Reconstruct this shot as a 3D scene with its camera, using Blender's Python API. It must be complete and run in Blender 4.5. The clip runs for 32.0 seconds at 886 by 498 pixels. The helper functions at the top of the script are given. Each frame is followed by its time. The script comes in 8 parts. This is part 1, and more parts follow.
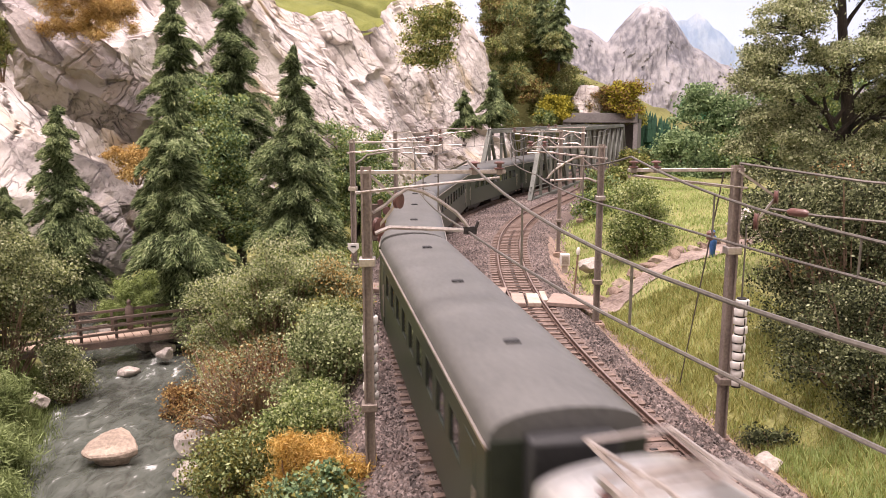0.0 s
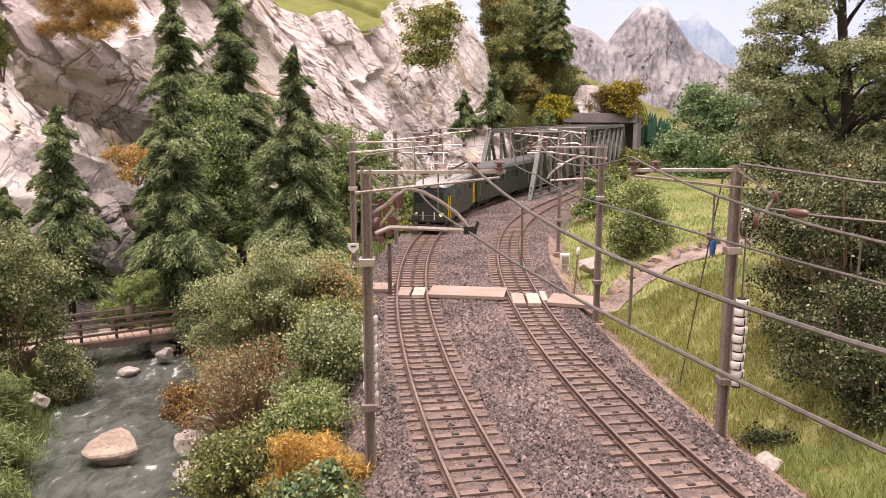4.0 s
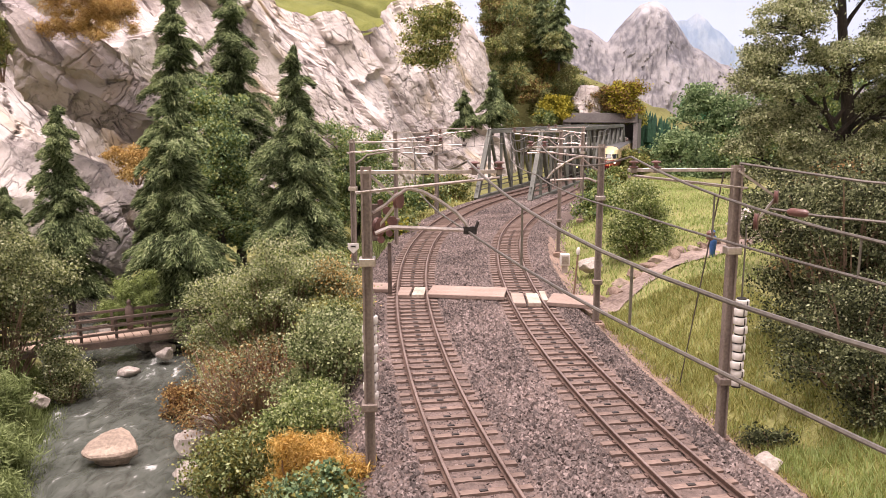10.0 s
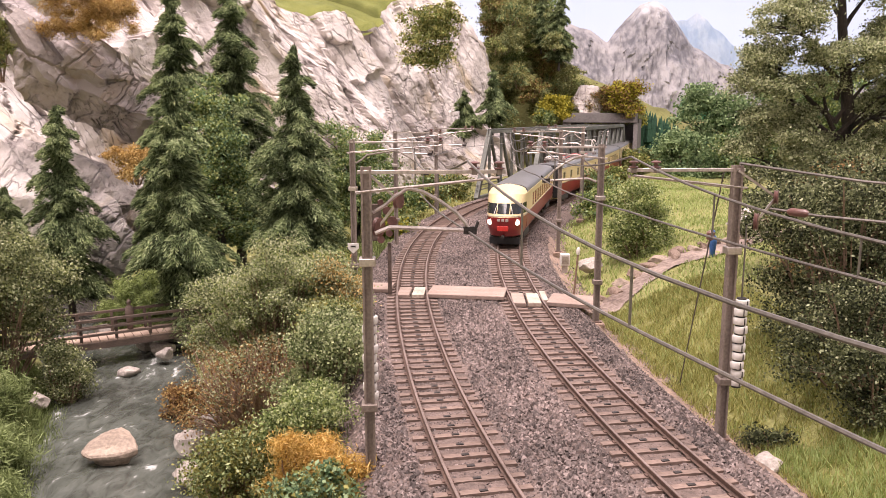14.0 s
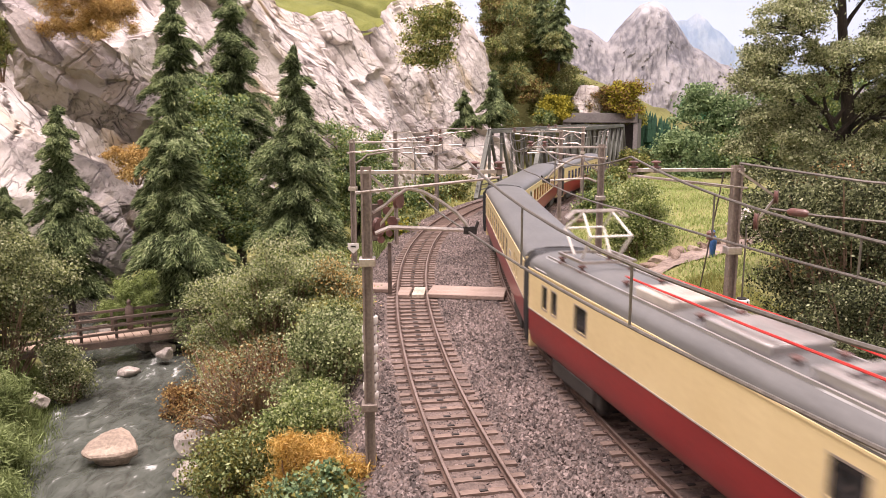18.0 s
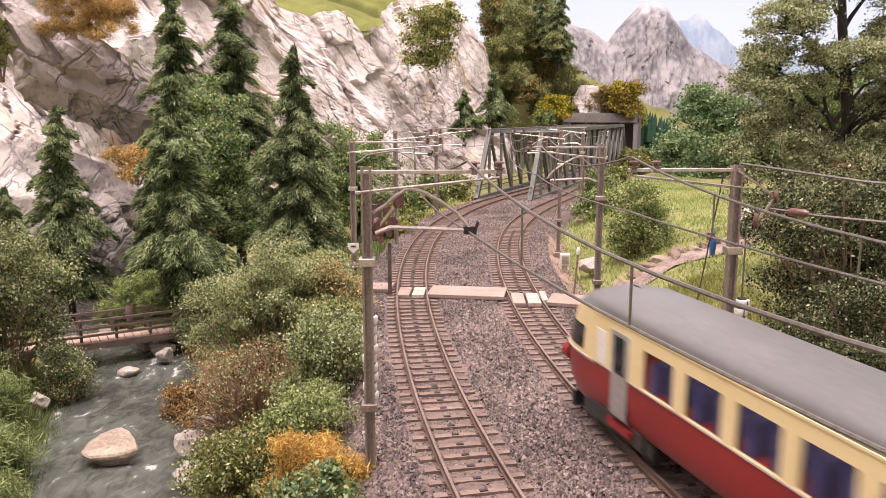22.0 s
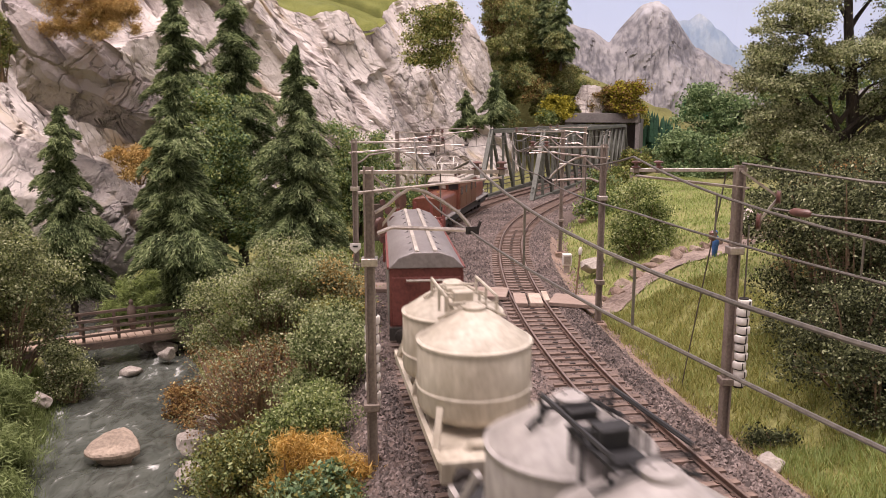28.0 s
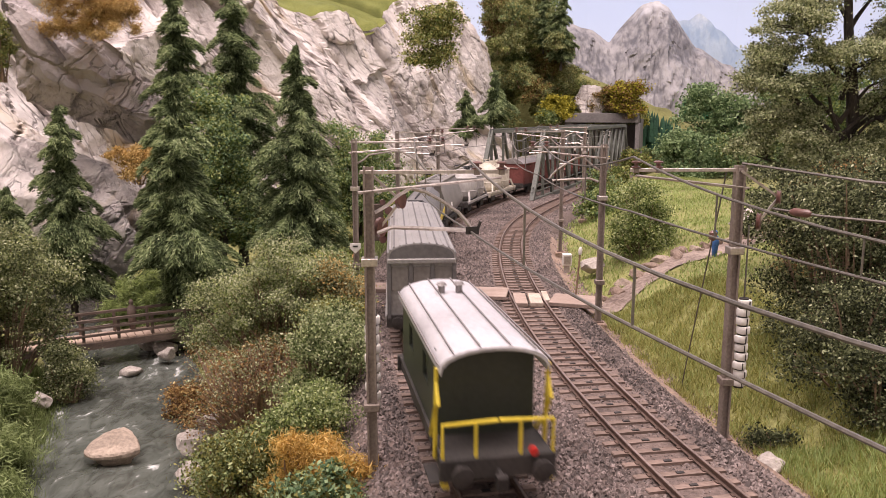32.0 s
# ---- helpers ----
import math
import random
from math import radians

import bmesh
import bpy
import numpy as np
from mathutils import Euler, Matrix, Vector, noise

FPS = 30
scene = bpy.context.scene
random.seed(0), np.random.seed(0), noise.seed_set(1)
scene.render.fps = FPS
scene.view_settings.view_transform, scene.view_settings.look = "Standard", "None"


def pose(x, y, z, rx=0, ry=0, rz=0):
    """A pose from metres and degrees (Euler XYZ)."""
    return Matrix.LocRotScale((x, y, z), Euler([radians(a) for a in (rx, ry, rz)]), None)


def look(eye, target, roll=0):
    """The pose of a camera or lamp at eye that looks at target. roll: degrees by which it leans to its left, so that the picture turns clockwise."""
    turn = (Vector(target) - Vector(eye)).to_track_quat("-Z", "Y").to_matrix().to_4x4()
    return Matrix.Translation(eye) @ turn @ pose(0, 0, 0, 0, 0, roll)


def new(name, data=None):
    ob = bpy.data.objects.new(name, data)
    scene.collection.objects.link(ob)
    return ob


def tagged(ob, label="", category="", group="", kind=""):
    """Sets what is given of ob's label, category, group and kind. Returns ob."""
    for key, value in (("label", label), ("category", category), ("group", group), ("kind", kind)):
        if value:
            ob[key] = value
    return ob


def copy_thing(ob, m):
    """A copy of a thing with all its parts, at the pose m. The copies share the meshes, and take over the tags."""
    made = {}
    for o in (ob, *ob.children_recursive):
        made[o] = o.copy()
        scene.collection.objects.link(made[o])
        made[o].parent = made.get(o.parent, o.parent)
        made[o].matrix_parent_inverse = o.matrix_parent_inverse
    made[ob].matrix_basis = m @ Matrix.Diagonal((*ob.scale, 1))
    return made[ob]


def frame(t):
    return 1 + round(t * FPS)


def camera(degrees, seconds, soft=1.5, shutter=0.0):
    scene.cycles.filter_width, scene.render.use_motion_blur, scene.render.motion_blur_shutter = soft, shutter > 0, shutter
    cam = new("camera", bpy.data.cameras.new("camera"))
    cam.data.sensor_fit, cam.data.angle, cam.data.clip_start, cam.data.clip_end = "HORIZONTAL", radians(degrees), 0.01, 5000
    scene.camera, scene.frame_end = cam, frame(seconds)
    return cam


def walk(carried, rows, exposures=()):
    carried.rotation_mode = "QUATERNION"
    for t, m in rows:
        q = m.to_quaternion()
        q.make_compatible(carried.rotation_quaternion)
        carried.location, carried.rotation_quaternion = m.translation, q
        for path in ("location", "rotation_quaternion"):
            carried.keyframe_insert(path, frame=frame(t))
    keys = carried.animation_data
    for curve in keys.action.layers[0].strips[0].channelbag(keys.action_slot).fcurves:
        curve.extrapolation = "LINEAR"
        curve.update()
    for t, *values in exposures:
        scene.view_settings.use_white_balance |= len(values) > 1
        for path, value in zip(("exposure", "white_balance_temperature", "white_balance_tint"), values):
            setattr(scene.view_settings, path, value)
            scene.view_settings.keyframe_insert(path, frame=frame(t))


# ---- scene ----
# A model railway at 1:87. All numbers below are in metres of the full-size railway; S brings them to the model's true size.
S = 1 / 87.0
EYE = (0.0, 0.0, 8.5)
TILT = 9.859


def eye_pose(turn=0.0, side=0.0):
    return pose((EYE[0] + side) * S, EYE[1] * S, EYE[2] * S, 90 - TILT, 0, turn)


cam = camera(60.0, 32.0, soft=0.9, shutter=0.5)
walk(cam, [(0.0, eye_pose()), (11.5, eye_pose()), (22.9, eye_pose()), (23.05, eye_pose()), (23.35, eye_pose(0.135, -0.012)),
           (23.5, eye_pose(0.135, -0.012)), (27.0, eye_pose(0.135, -0.012)), (32.0, eye_pose(0.135, -0.012))],
     exposures=[(0, 0.18), (0.5, -0.13), (0.9, -0.37), (1.2, -0.37), (1.6, -0.15), (2.0, -0.04), (2.5, 0.02), (3, 0.04), (6, 0.07), (14, 0.1), (20, 0.12), (22, 0.12), (23.5, 0.1), (24, 0.07), (24.5, -0.07), (25, -0.01),
                (25.5, -0.01), (27.5, -0.21), (28, -0.37), (28.5, -0.27), (29, -0.21), (30, -0.01), (31, -0.07), (31.5, -0.18), (32, -0.24)])

# ---- light: the bright, even room over the layout ----
world = bpy.data.worlds.new("room_light")
scene.world = world
world.use_nodes = True
back = world.node_tree.nodes["Background"]
back.inputs["Color"].default_value = (1.0, 0.833, 0.815, 1)
back.inputs["Strength"].default_value = 0.82


def area_lamp(name, x, y, z, sx, sy, power, target, colour):
    lamp = bpy.data.lights.new(name, "AREA")
    lamp.shape, lamp.size, lamp.size_y, lamp.energy, lamp.color = "RECTANGLE", sx, sy, power, colour
    ob = new(name, lamp)
    ob.matrix_world = look((x, y, z), target)
    return ob


# Unseen area lamp that stands for the room's overhead light.
area_lamp("added_overhead_lamp", 0.35, 0.35, 1.9, 1.6, 0.9, 60, (0.0, 0.9, 0.0), (1.0, 0.838, 0.83))
# Second unseen lamp, added and aimed to brighten the cliff and bushes.
area_lamp("added_overhead_lamp", -0.7, 0.1, 1.9, 1.4, 0.8, 54, (-0.15, 1.1, 0.1), (1.0, 0.838, 0.83))

# ---- materials ----
def mk(name, c1, c2, rough=0.8, metal=0.0, s1=1.5, s2=18.0, bump=0.3, depth=0.02, rand=0.0, island=0.0, stretch=(1, 1, 1),
       trans=0.0, alpha=1.0, c3=None, lo=0.35, hi=0.65, coat=0.0):
    """Two colours mixed by coarse and fine grain, with fine relief; sizes in full-size metres."""
    m = bpy.data.materials.new(name)
    m.use_nodes = True
    n, l = m.node_tree.nodes, m.node_tree.links
    b = n["Principled BSDF"]
    tc, mp = n.new("ShaderNodeTexCoord"), n.new("ShaderNodeMapping")
    mp.inputs["Scale"].default_value = [87 * s for s in stretch]
    l.new(tc.outputs["Object"], mp.inputs["Vector"])
    na, nb = n.new("ShaderNodeTexNoise"), n.new("ShaderNodeTexNoise")
    na.inputs["Scale"].default_value, nb.inputs["Scale"].default_value = s1, s2
    na.inputs["Detail"].default_value, nb.inputs["Detail"].default_value = 4, 5
    l.new(mp.outputs[0], na.inputs["Vector"]), l.new(mp.outputs[0], nb.inputs["Vector"])
    mix = n.new("ShaderNodeMix")
    mix.inputs[0].default_value = 0.5
    l.new(na.outputs["Fac"], mix.inputs[2]), l.new(nb.outputs["Fac"], mix.inputs[3])
    ramp = n.new("ShaderNodeValToRGB")
    ramp.color_ramp.elements[0].position, ramp.color_ramp.elements[1].position = lo, hi
    ramp.color_ramp.elements[0].color, ramp.color_ramp.elements[1].color = (*c1, 1), (*c2, 1)
    if c3:
        e = ramp.color_ramp.elements.new(hi + 0.12)
        e.color = (*c3, 1)
    l.new(mix.outputs[0], ramp.inputs[0])
    col = ramp.outputs[0]
    for amount, kind, out in ((rand, "ShaderNodeObjectInfo", "Random"), (island, "ShaderNodeNewGeometry", "Random Per Island")):
        if amount:
            src, hsv, mr = n.new(kind), n.new("ShaderNodeHueSaturation"), n.new("ShaderNodeMapRange")
            mr.inputs["To Min"].default_value, mr.inputs["To Max"].default_value = 1 - amount, 1 + amount
            l.new(src.outputs[out], mr.inputs["Value"])
            l.new(mr.outputs[0], hsv.inputs["Value"])
            l.new(col, hsv.inputs["Color"])
            col = hsv.outputs[0]
    l.new(col, b.inputs["Base Color"])
    b.inputs["Roughness"].default_value, b.inputs["Metallic"].default_value = rough, metal
    b.inputs["Transmission Weight"].default_value, b.inputs["Alpha"].default_value = trans, alpha
    b.inputs["Coat Weight"].default_value = coat
    if bump:
        bp = n.new("ShaderNodeBump")
        bp.inputs["Strength"].default_value, bp.inputs["Distance"].default_value = bump, depth * S
        l.new(nb.outputs["Fac"], bp.inputs["Height"])
        l.new(bp.outputs[0], b.inputs["Normal"])
    return m


def leafy(name, c1, c2, c3, rough=0.75, s1=0.5):
    """Foliage: each leaf takes its own shade between three colours."""
    m = bpy.data.materials.new(name)
    m.use_nodes = True
    n, l = m.node_tree.nodes, m.node_tree.links
    b = n["Principled BSDF"]
    g, tc, mp = n.new("ShaderNodeNewGeometry"), n.new("ShaderNodeTexCoord"), n.new("ShaderNodeMapping")
    mp.inputs["Scale"].default_value = (87, 87, 87)
    no, mix, ramp = n.new("ShaderNodeTexNoise"), n.new("ShaderNodeMix"), n.new("ShaderNodeValToRGB")
    no.inputs["Scale"].default_value, no.inputs["Detail"].default_value = s1, 3
    l.new(tc.outputs["Object"], mp.inputs["Vector"]), l.new(mp.outputs[0], no.inputs["Vector"])
    mix.inputs[0].default_value = 0.5
    l.new(g.outputs["Random Per Island"], mix.inputs[2]), l.new(no.outputs["Fac"], mix.inputs[3])
    e = ramp.color_ramp.elements
    e[0].position, e[0].color, e[1].position, e[1].color = 0.27, (*c1, 1), 0.48, (*c2, 1)
    x = e.new(0.72)
    x.color = (*c3, 1)
    l.new(mix.outputs[0], ramp.inputs[0])
    l.new(ramp.outputs[0], b.inputs["Base Color"])
    b.inputs["Roughness"].default_value = rough
    b.inputs["Specular IOR Level"].default_value = 0.25
    tr, ms = n.new("ShaderNodeBsdfTranslucent"), n.new("ShaderNodeMixShader")
    ms.inputs[0].default_value = 0.42
    l.new(ramp.outputs[0], tr.inputs["Color"])
    l.new(b.outputs[0], ms.inputs[1]), l.new(tr.outputs[0], ms.inputs[2])
    l.new(ms.outputs[0], n["Material Output"].inputs["Surface"])
    return m


def rocky(name, pale, mid, dark, ochre, tilt, beds_from="", stain_at=0.56, cracks=0.75):
    """Weathered broken rock: plates parted by thin dark joints, grey patches, ochre streaks."""
    m = bpy.data.materials.new(name)
    m.use_nodes = True
    n, l = m.node_tree.nodes, m.node_tree.links
    b = n["Principled BSDF"]
    tc, mp, mp2 = n.new("ShaderNodeTexCoord"), n.new("ShaderNodeMapping"), n.new("ShaderNodeMapping")
    mp.inputs["Scale"].default_value = (87, 87, 87)
    l.new(tc.outputs["Object"], mp.inputs["Vector"])
    if beds_from:
        at_node = n.new("ShaderNodeAttribute")
        at_node.attribute_name = beds_from
        mp2.inputs["Scale"].default_value = (1.0, 0.3, 0.3)
        l.new(at_node.outputs["Vector"], mp2.inputs["Vector"])
    else:
        mp2.inputs["Scale"].default_value = (87 * 1.0, 87 * 1.0, 87 * 0.32)
        mp2.inputs["Rotation"].default_value = tilt
        l.new(tc.outputs["Object"], mp2.inputs["Vector"])

    def noise_node(scale, detail, src, rough=0.6, distortion=0.0):
        x = n.new("ShaderNodeTexNoise")
        x.inputs["Scale"].default_value, x.inputs["Detail"].default_value, x.inputs["Roughness"].default_value = scale, detail, rough
        x.inputs["Distortion"].default_value = distortion
        l.new(src, x.inputs["Vector"])
        return x

    def math_node(kind, p, q):
        x = n.new("ShaderNodeMath")
        x.operation = kind
        for k, e in enumerate((p, q)):
            if isinstance(e, (int, float)):
                x.inputs[k].default_value = e
            else:
                l.new(e, x.inputs[k])
        return x.outputs[0]

    def span(src, lo, hi, to_lo=0.0, to_hi=1.0):
        x = n.new("ShaderNodeMapRange")
        for k, e in zip(("From Min", "From Max", "To Min", "To Max"), (lo, hi, to_lo, to_hi)):
            x.inputs[k].default_value = e
        l.new(src, x.inputs["Value"])
        return x.outputs[0]

    def blend(fac, p, q):
        x = n.new("ShaderNodeMix")
        x.data_type = "RGBA"
        l.new(fac, x.inputs[0])
        for k, e in ((6, p), (7, q)):
            if isinstance(e, tuple):
                x.inputs[k].default_value = (*e, 1)
            else:
                l.new(e, x.inputs[k])
        return x.outputs[2]

    # the plates' outlines wander a little
    wob = noise_node(0.6, 4, mp2.outputs[0])
    sc, ad = n.new("ShaderNodeVectorMath"), n.new("ShaderNodeVectorMath")
    sc.operation, sc.inputs["Scale"].default_value = "SCALE", 1.5
    l.new(wob.outputs["Color"], sc.inputs[0])
    l.new(mp2.outputs[0], ad.inputs[0]), l.new(sc.outputs[0], ad.inputs[1])

    def plates(scale, feature):
        x = n.new("ShaderNodeTexVoronoi")
        x.feature, x.inputs["Scale"].default_value = feature, scale
        l.new(ad.outputs[0], x.inputs["Vector"])
        return x

    big, fine, patch = noise_node(0.13, 5, mp.outputs[0]), noise_node(3.2, 6, mp.outputs[0], 0.65), noise_node(0.7, 6, mp2.outputs[0], 0.65)
    stain = noise_node(0.3, 4, mp2.outputs[0], 0.6, 0.4)
    joints = []
    for scale, width, gate in ((0.36, 0.04, (0.4, 0.62)), (0.95, 0.05, (0.46, 0.68)), (2.2, 0.06, (0.54, 0.76))):
        edge = span(plates(scale, "DISTANCE_TO_EDGE").outputs["Distance"], 0.0, width, 1.0, 0.0)
        joints.append(math_node("MULTIPLY", edge, span(noise_node(0.25 + 0.2 * scale, 3, mp.outputs[0]).outputs["Fac"], *gate)))
    joint = math_node("MAXIMUM", math_node("MAXIMUM", joints[0], joints[1]), joints[2])
    cell = plates(1.05, "F1").outputs["Color"]
    tone = math_node("ADD", math_node("MULTIPLY", big.outputs["Fac"], 0.5), math_node("MULTIPLY", patch.outputs["Fac"], 0.5))
    tone = math_node("ADD", tone, math_node("MULTIPLY", math_node("SUBTRACT", cell, 0.5), 0.055))
    tone = math_node("ADD", tone, math_node("MULTIPLY", math_node("SUBTRACT", fine.outputs["Fac"], 0.5), 0.1))
    ramp = n.new("ShaderNodeValToRGB")
    e = ramp.color_ramp.elements
    e[0].position, e[0].color, e[1].position, e[1].color = 0.35, (*dark, 1), 0.53, (*pale, 1)
    x = e.new(0.43)
    x.color = (*mid, 1)
    l.new(tone, ramp.inputs[0])
    col = blend(math_node("MULTIPLY", span(stain.outputs["Fac"], stain_at, stain_at + 0.12), 0.75), ramp.outputs[0], ochre)
    col = blend(math_node("MULTIPLY", joint, cracks), col, dark)
    l.new(col, b.inputs["Base Color"])
    b.inputs["Roughness"].default_value = 0.75
    relief = math_node("ADD", math_node("MULTIPLY", cell, 0.8), math_node("MULTIPLY", fine.outputs["Fac"], 0.7))
    relief = math_node("SUBTRACT", math_node("ADD", relief, patch.outputs["Fac"]), math_node("MULTIPLY", joint, 1.2))
    bp = n.new("ShaderNodeBump")
    bp.inputs["Strength"].default_value, bp.inputs["Distance"].default_value = 0.75, 0.3 * S
    l.new(relief, bp.inputs["Height"])
    l.new(bp.outputs[0], b.inputs["Normal"])
    return m


def glow(name, c, power):
    m = bpy.data.materials.new(name)
    m.use_nodes = True
    b = m.node_tree.nodes["Principled BSDF"]
    b.inputs["Base Color"].default_value = (*c, 1)
    b.inputs["Emission Color"].default_value, b.inputs["Emission Strength"].default_value = (*c, 1), power
    return m


ROCK = rocky("pale_rock", (0.66, 0.605, 0.575), (0.45, 0.4, 0.38), (0.14, 0.125, 0.12), (0.55, 0.44, 0.29), (0, 0.6, 0.5), "beds")
ROCK_SMOOTH = mk("smooth_grey_rock", (0.15, 0.13, 0.12), (0.27, 0.23, 0.21), 0.7, s1=0.5, s2=5, bump=0.5, depth=0.15)
ROCK_DARK = rocky("grey_rock", (0.4, 0.355, 0.345), (0.26, 0.225, 0.22), (0.1, 0.087, 0.085), (0.34, 0.26, 0.17), (0.3, -0.8, 0.2), cracks=0.4)
STONE = mk("river_stone", (0.22, 0.19, 0.17), (0.5, 0.45, 0.4), 0.8, s1=0.8, s2=9, bump=0.6, depth=0.1)
STONE_TAN = mk("tan_stone", (0.2, 0.155, 0.12), (0.42, 0.335, 0.265), 0.75, s1=0.9, s2=8, bump=0.6, depth=0.1)
BALLAST = mk("ballast_bed", (0.045, 0.033, 0.028), (0.23, 0.17, 0.148), 0.9, s1=0.35, s2=7, bump=1.0, depth=0.1, lo=0.3, hi=0.7)
GRAVEL = mk("gravel_stone", (0.06, 0.049, 0.045), (0.275, 0.218, 0.2), 0.85, s1=0.25, s2=6, bump=0.4, island=0.6)
RUSTY_BED = mk("rusty_gravel", (0.13, 0.09, 0.07), (0.36, 0.26, 0.2), 0.9, s1=0.6, s2=7, bump=1.0, depth=0.1)
SLEEPER = mk("weathered_sleeper", (0.1, 0.068, 0.054), (0.25, 0.182, 0.15), 0.85, s1=1.2, s2=14, bump=0.4, rand=0.15, stretch=(0.4, 2, 1))
RAIL = mk("rusty_rail", (0.075, 0.048, 0.038), (0.18, 0.115, 0.09), 0.6, 0.15, s1=0.7, s2=12, bump=0.2)
RAIL_TOP = mk("worn_rail_head", (0.17, 0.125, 0.105), (0.33, 0.255, 0.225), 0.42, 0.4, s1=0.7, s2=12, bump=0.1)
IRON = mk("dark_iron", (0.02, 0.018, 0.017), (0.06, 0.05, 0.046), 0.6, 0.3, s1=3, s2=20)
PLANK = mk("crossing_plank", (0.25, 0.18, 0.148), (0.4, 0.31, 0.262), 0.8, s1=0.9, s2=12, stretch=(0.5, 2, 1), bump=0.4)
PLANK_PALE = mk("pale_crossing_plank", (0.36, 0.27, 0.22), (0.62, 0.53, 0.44), 0.8, s1=1.5, s2=10, bump=0.4)
CONCRETE = mk("concrete", (0.3, 0.26, 0.23), (0.48, 0.42, 0.38), 0.85, s1=0.8, s2=10, bump=0.4)
MAST = mk("mast_steel", (0.17, 0.135, 0.115), (0.33, 0.275, 0.24), 0.55, 0.2, s1=1.2, s2=14, bump=0.2)
ARM = mk("galvanised_arm", (0.36, 0.31, 0.28), (0.62, 0.56, 0.52), 0.35, 0.7, s1=1.5, s2=12, bump=0.15)
WIRE = mk("wire", (0.11, 0.1, 0.09), (0.22, 0.2, 0.175), 0.45, 0.5, s1=0.4, s2=12, bump=0.1)
INSUL = mk("brown_insulator", (0.09, 0.045, 0.04), (0.2, 0.1, 0.085), 0.3, s1=2, s2=15, bump=0.1)
WHITE = mk("white_weight", (0.62, 0.58, 0.54), (0.82, 0.78, 0.74), 0.6, s1=1.2, s2=9, bump=0.2)
TRUSS = mk("bridge_paint", (0.06, 0.063, 0.053), (0.15, 0.157, 0.135), 0.55, s1=0.6, s2=9, bump=0.3)
WOOD = mk("brown_wood", (0.06, 0.042, 0.034), (0.17, 0.125, 0.1), 0.8, s1=1.2, s2=14, stretch=(1, 1, 3), bump=0.4)
WOOD_PALE = mk("deck_wood", (0.3, 0.21, 0.16), (0.46, 0.35, 0.28), 0.75, s1=1.2, s2=14, bump=0.4)
SOIL = mk("bare_soil", (0.14, 0.1, 0.065), (0.34, 0.26, 0.17), 0.95, s1=0.3, s2=6, bump=0.8, depth=0.1)
BARK = mk("bark", (0.022, 0.018, 0.016), (0.075, 0.06, 0.05), 0.9, s1=1.5, s2=10, stretch=(2, 2, 0.5), bump=0.8, depth=0.08)
TWIG = mk("twig", (0.16, 0.1, 0.065), (0.36, 0.25, 0.18), 0.85, s1=1, s2=10, bump=0.3)
PATH = mk("dirt_path", (0.11, 0.078, 0.064), (0.36, 0.285, 0.245), 0.95, s1=0.5, s2=5, bump=0.8, depth=0.1)
LEAF_SPRUCE = leafy("spruce_needles", (0.02, 0.03, 0.014), (0.1, 0.135, 0.06), (0.24, 0.3, 0.15), 0.8)
# Pale green of young tips, also painting the light on bough tops.
LEAF_TIP_LIT = leafy("lit_spruce_tips", (0.15, 0.2, 0.08), (0.31, 0.38, 0.18), (0.5, 0.56, 0.31), 0.8)
GOLDEN = leafy("golden_grass", (0.32, 0.19, 0.04), (0.62, 0.41, 0.11), (0.82, 0.62, 0.26))
HEATHER = leafy("dry_heather", (0.26, 0.16, 0.05), (0.5, 0.34, 0.12), (0.72, 0.55, 0.26))
LEAF_DARK = leafy("dark_leaves", (0.0358, 0.0502, 0.0192), (0.134, 0.157, 0.064), (0.358, 0.392, 0.16))
LEAF_MID = leafy("green_leaves", (0.0568, 0.0853, 0.0203), (0.195, 0.256, 0.0725), (0.487, 0.526, 0.217))
LEAF_PALE = leafy("pale_leaves", (0.085, 0.115, 0.04), (0.27, 0.325, 0.14), (0.56, 0.6, 0.33))
LEAF_SAGE = leafy("sage_leaves", (0.09, 0.105, 0.05), (0.3, 0.33, 0.17), (0.62, 0.635, 0.41))
# Green darkened so the shade of the hedge's gaps is in the leaf colour.
LEAF_DARKENED = leafy("shade_darkened_leaves", (0.014, 0.019, 0.01), (0.07, 0.082, 0.038), (0.22, 0.245, 0.12))
LEAF_OLIVE = leafy("olive_leaves", (0.062, 0.066, 0.018), (0.2, 0.196, 0.056), (0.42, 0.395, 0.135))
LEAF_HILL = leafy("hillside_leaves", (0.1, 0.105, 0.04), (0.29, 0.285, 0.105), (0.52, 0.49, 0.21))
LEAF_YELLOW = leafy("yellow_green_leaves", (0.116, 0.113, 0.0115), (0.335, 0.304, 0.0345), (0.541, 0.473, 0.0805))
LEAF_FAR = leafy("far_green_leaves", (0.075, 0.125, 0.055), (0.19, 0.275, 0.125), (0.36, 0.455, 0.235))
LEAF_RUSSET = leafy("russet_leaves", (0.09, 0.045, 0.018), (0.255, 0.143, 0.06), (0.45, 0.3, 0.135))
LEAF_BLUE = leafy("bluish_leaves", (0.0504, 0.0882, 0.045), (0.168, 0.265, 0.135), (0.42, 0.529, 0.3))
GRASS = leafy("grass_blades", (0.17, 0.162, 0.042), (0.36, 0.355, 0.11), (0.54, 0.525, 0.23), 0.8, 0.25)
GRASS_LUSH = leafy("lush_grass_blades", (0.17, 0.22, 0.06), (0.33, 0.4, 0.13), (0.5, 0.58, 0.26), 0.8, 0.25)
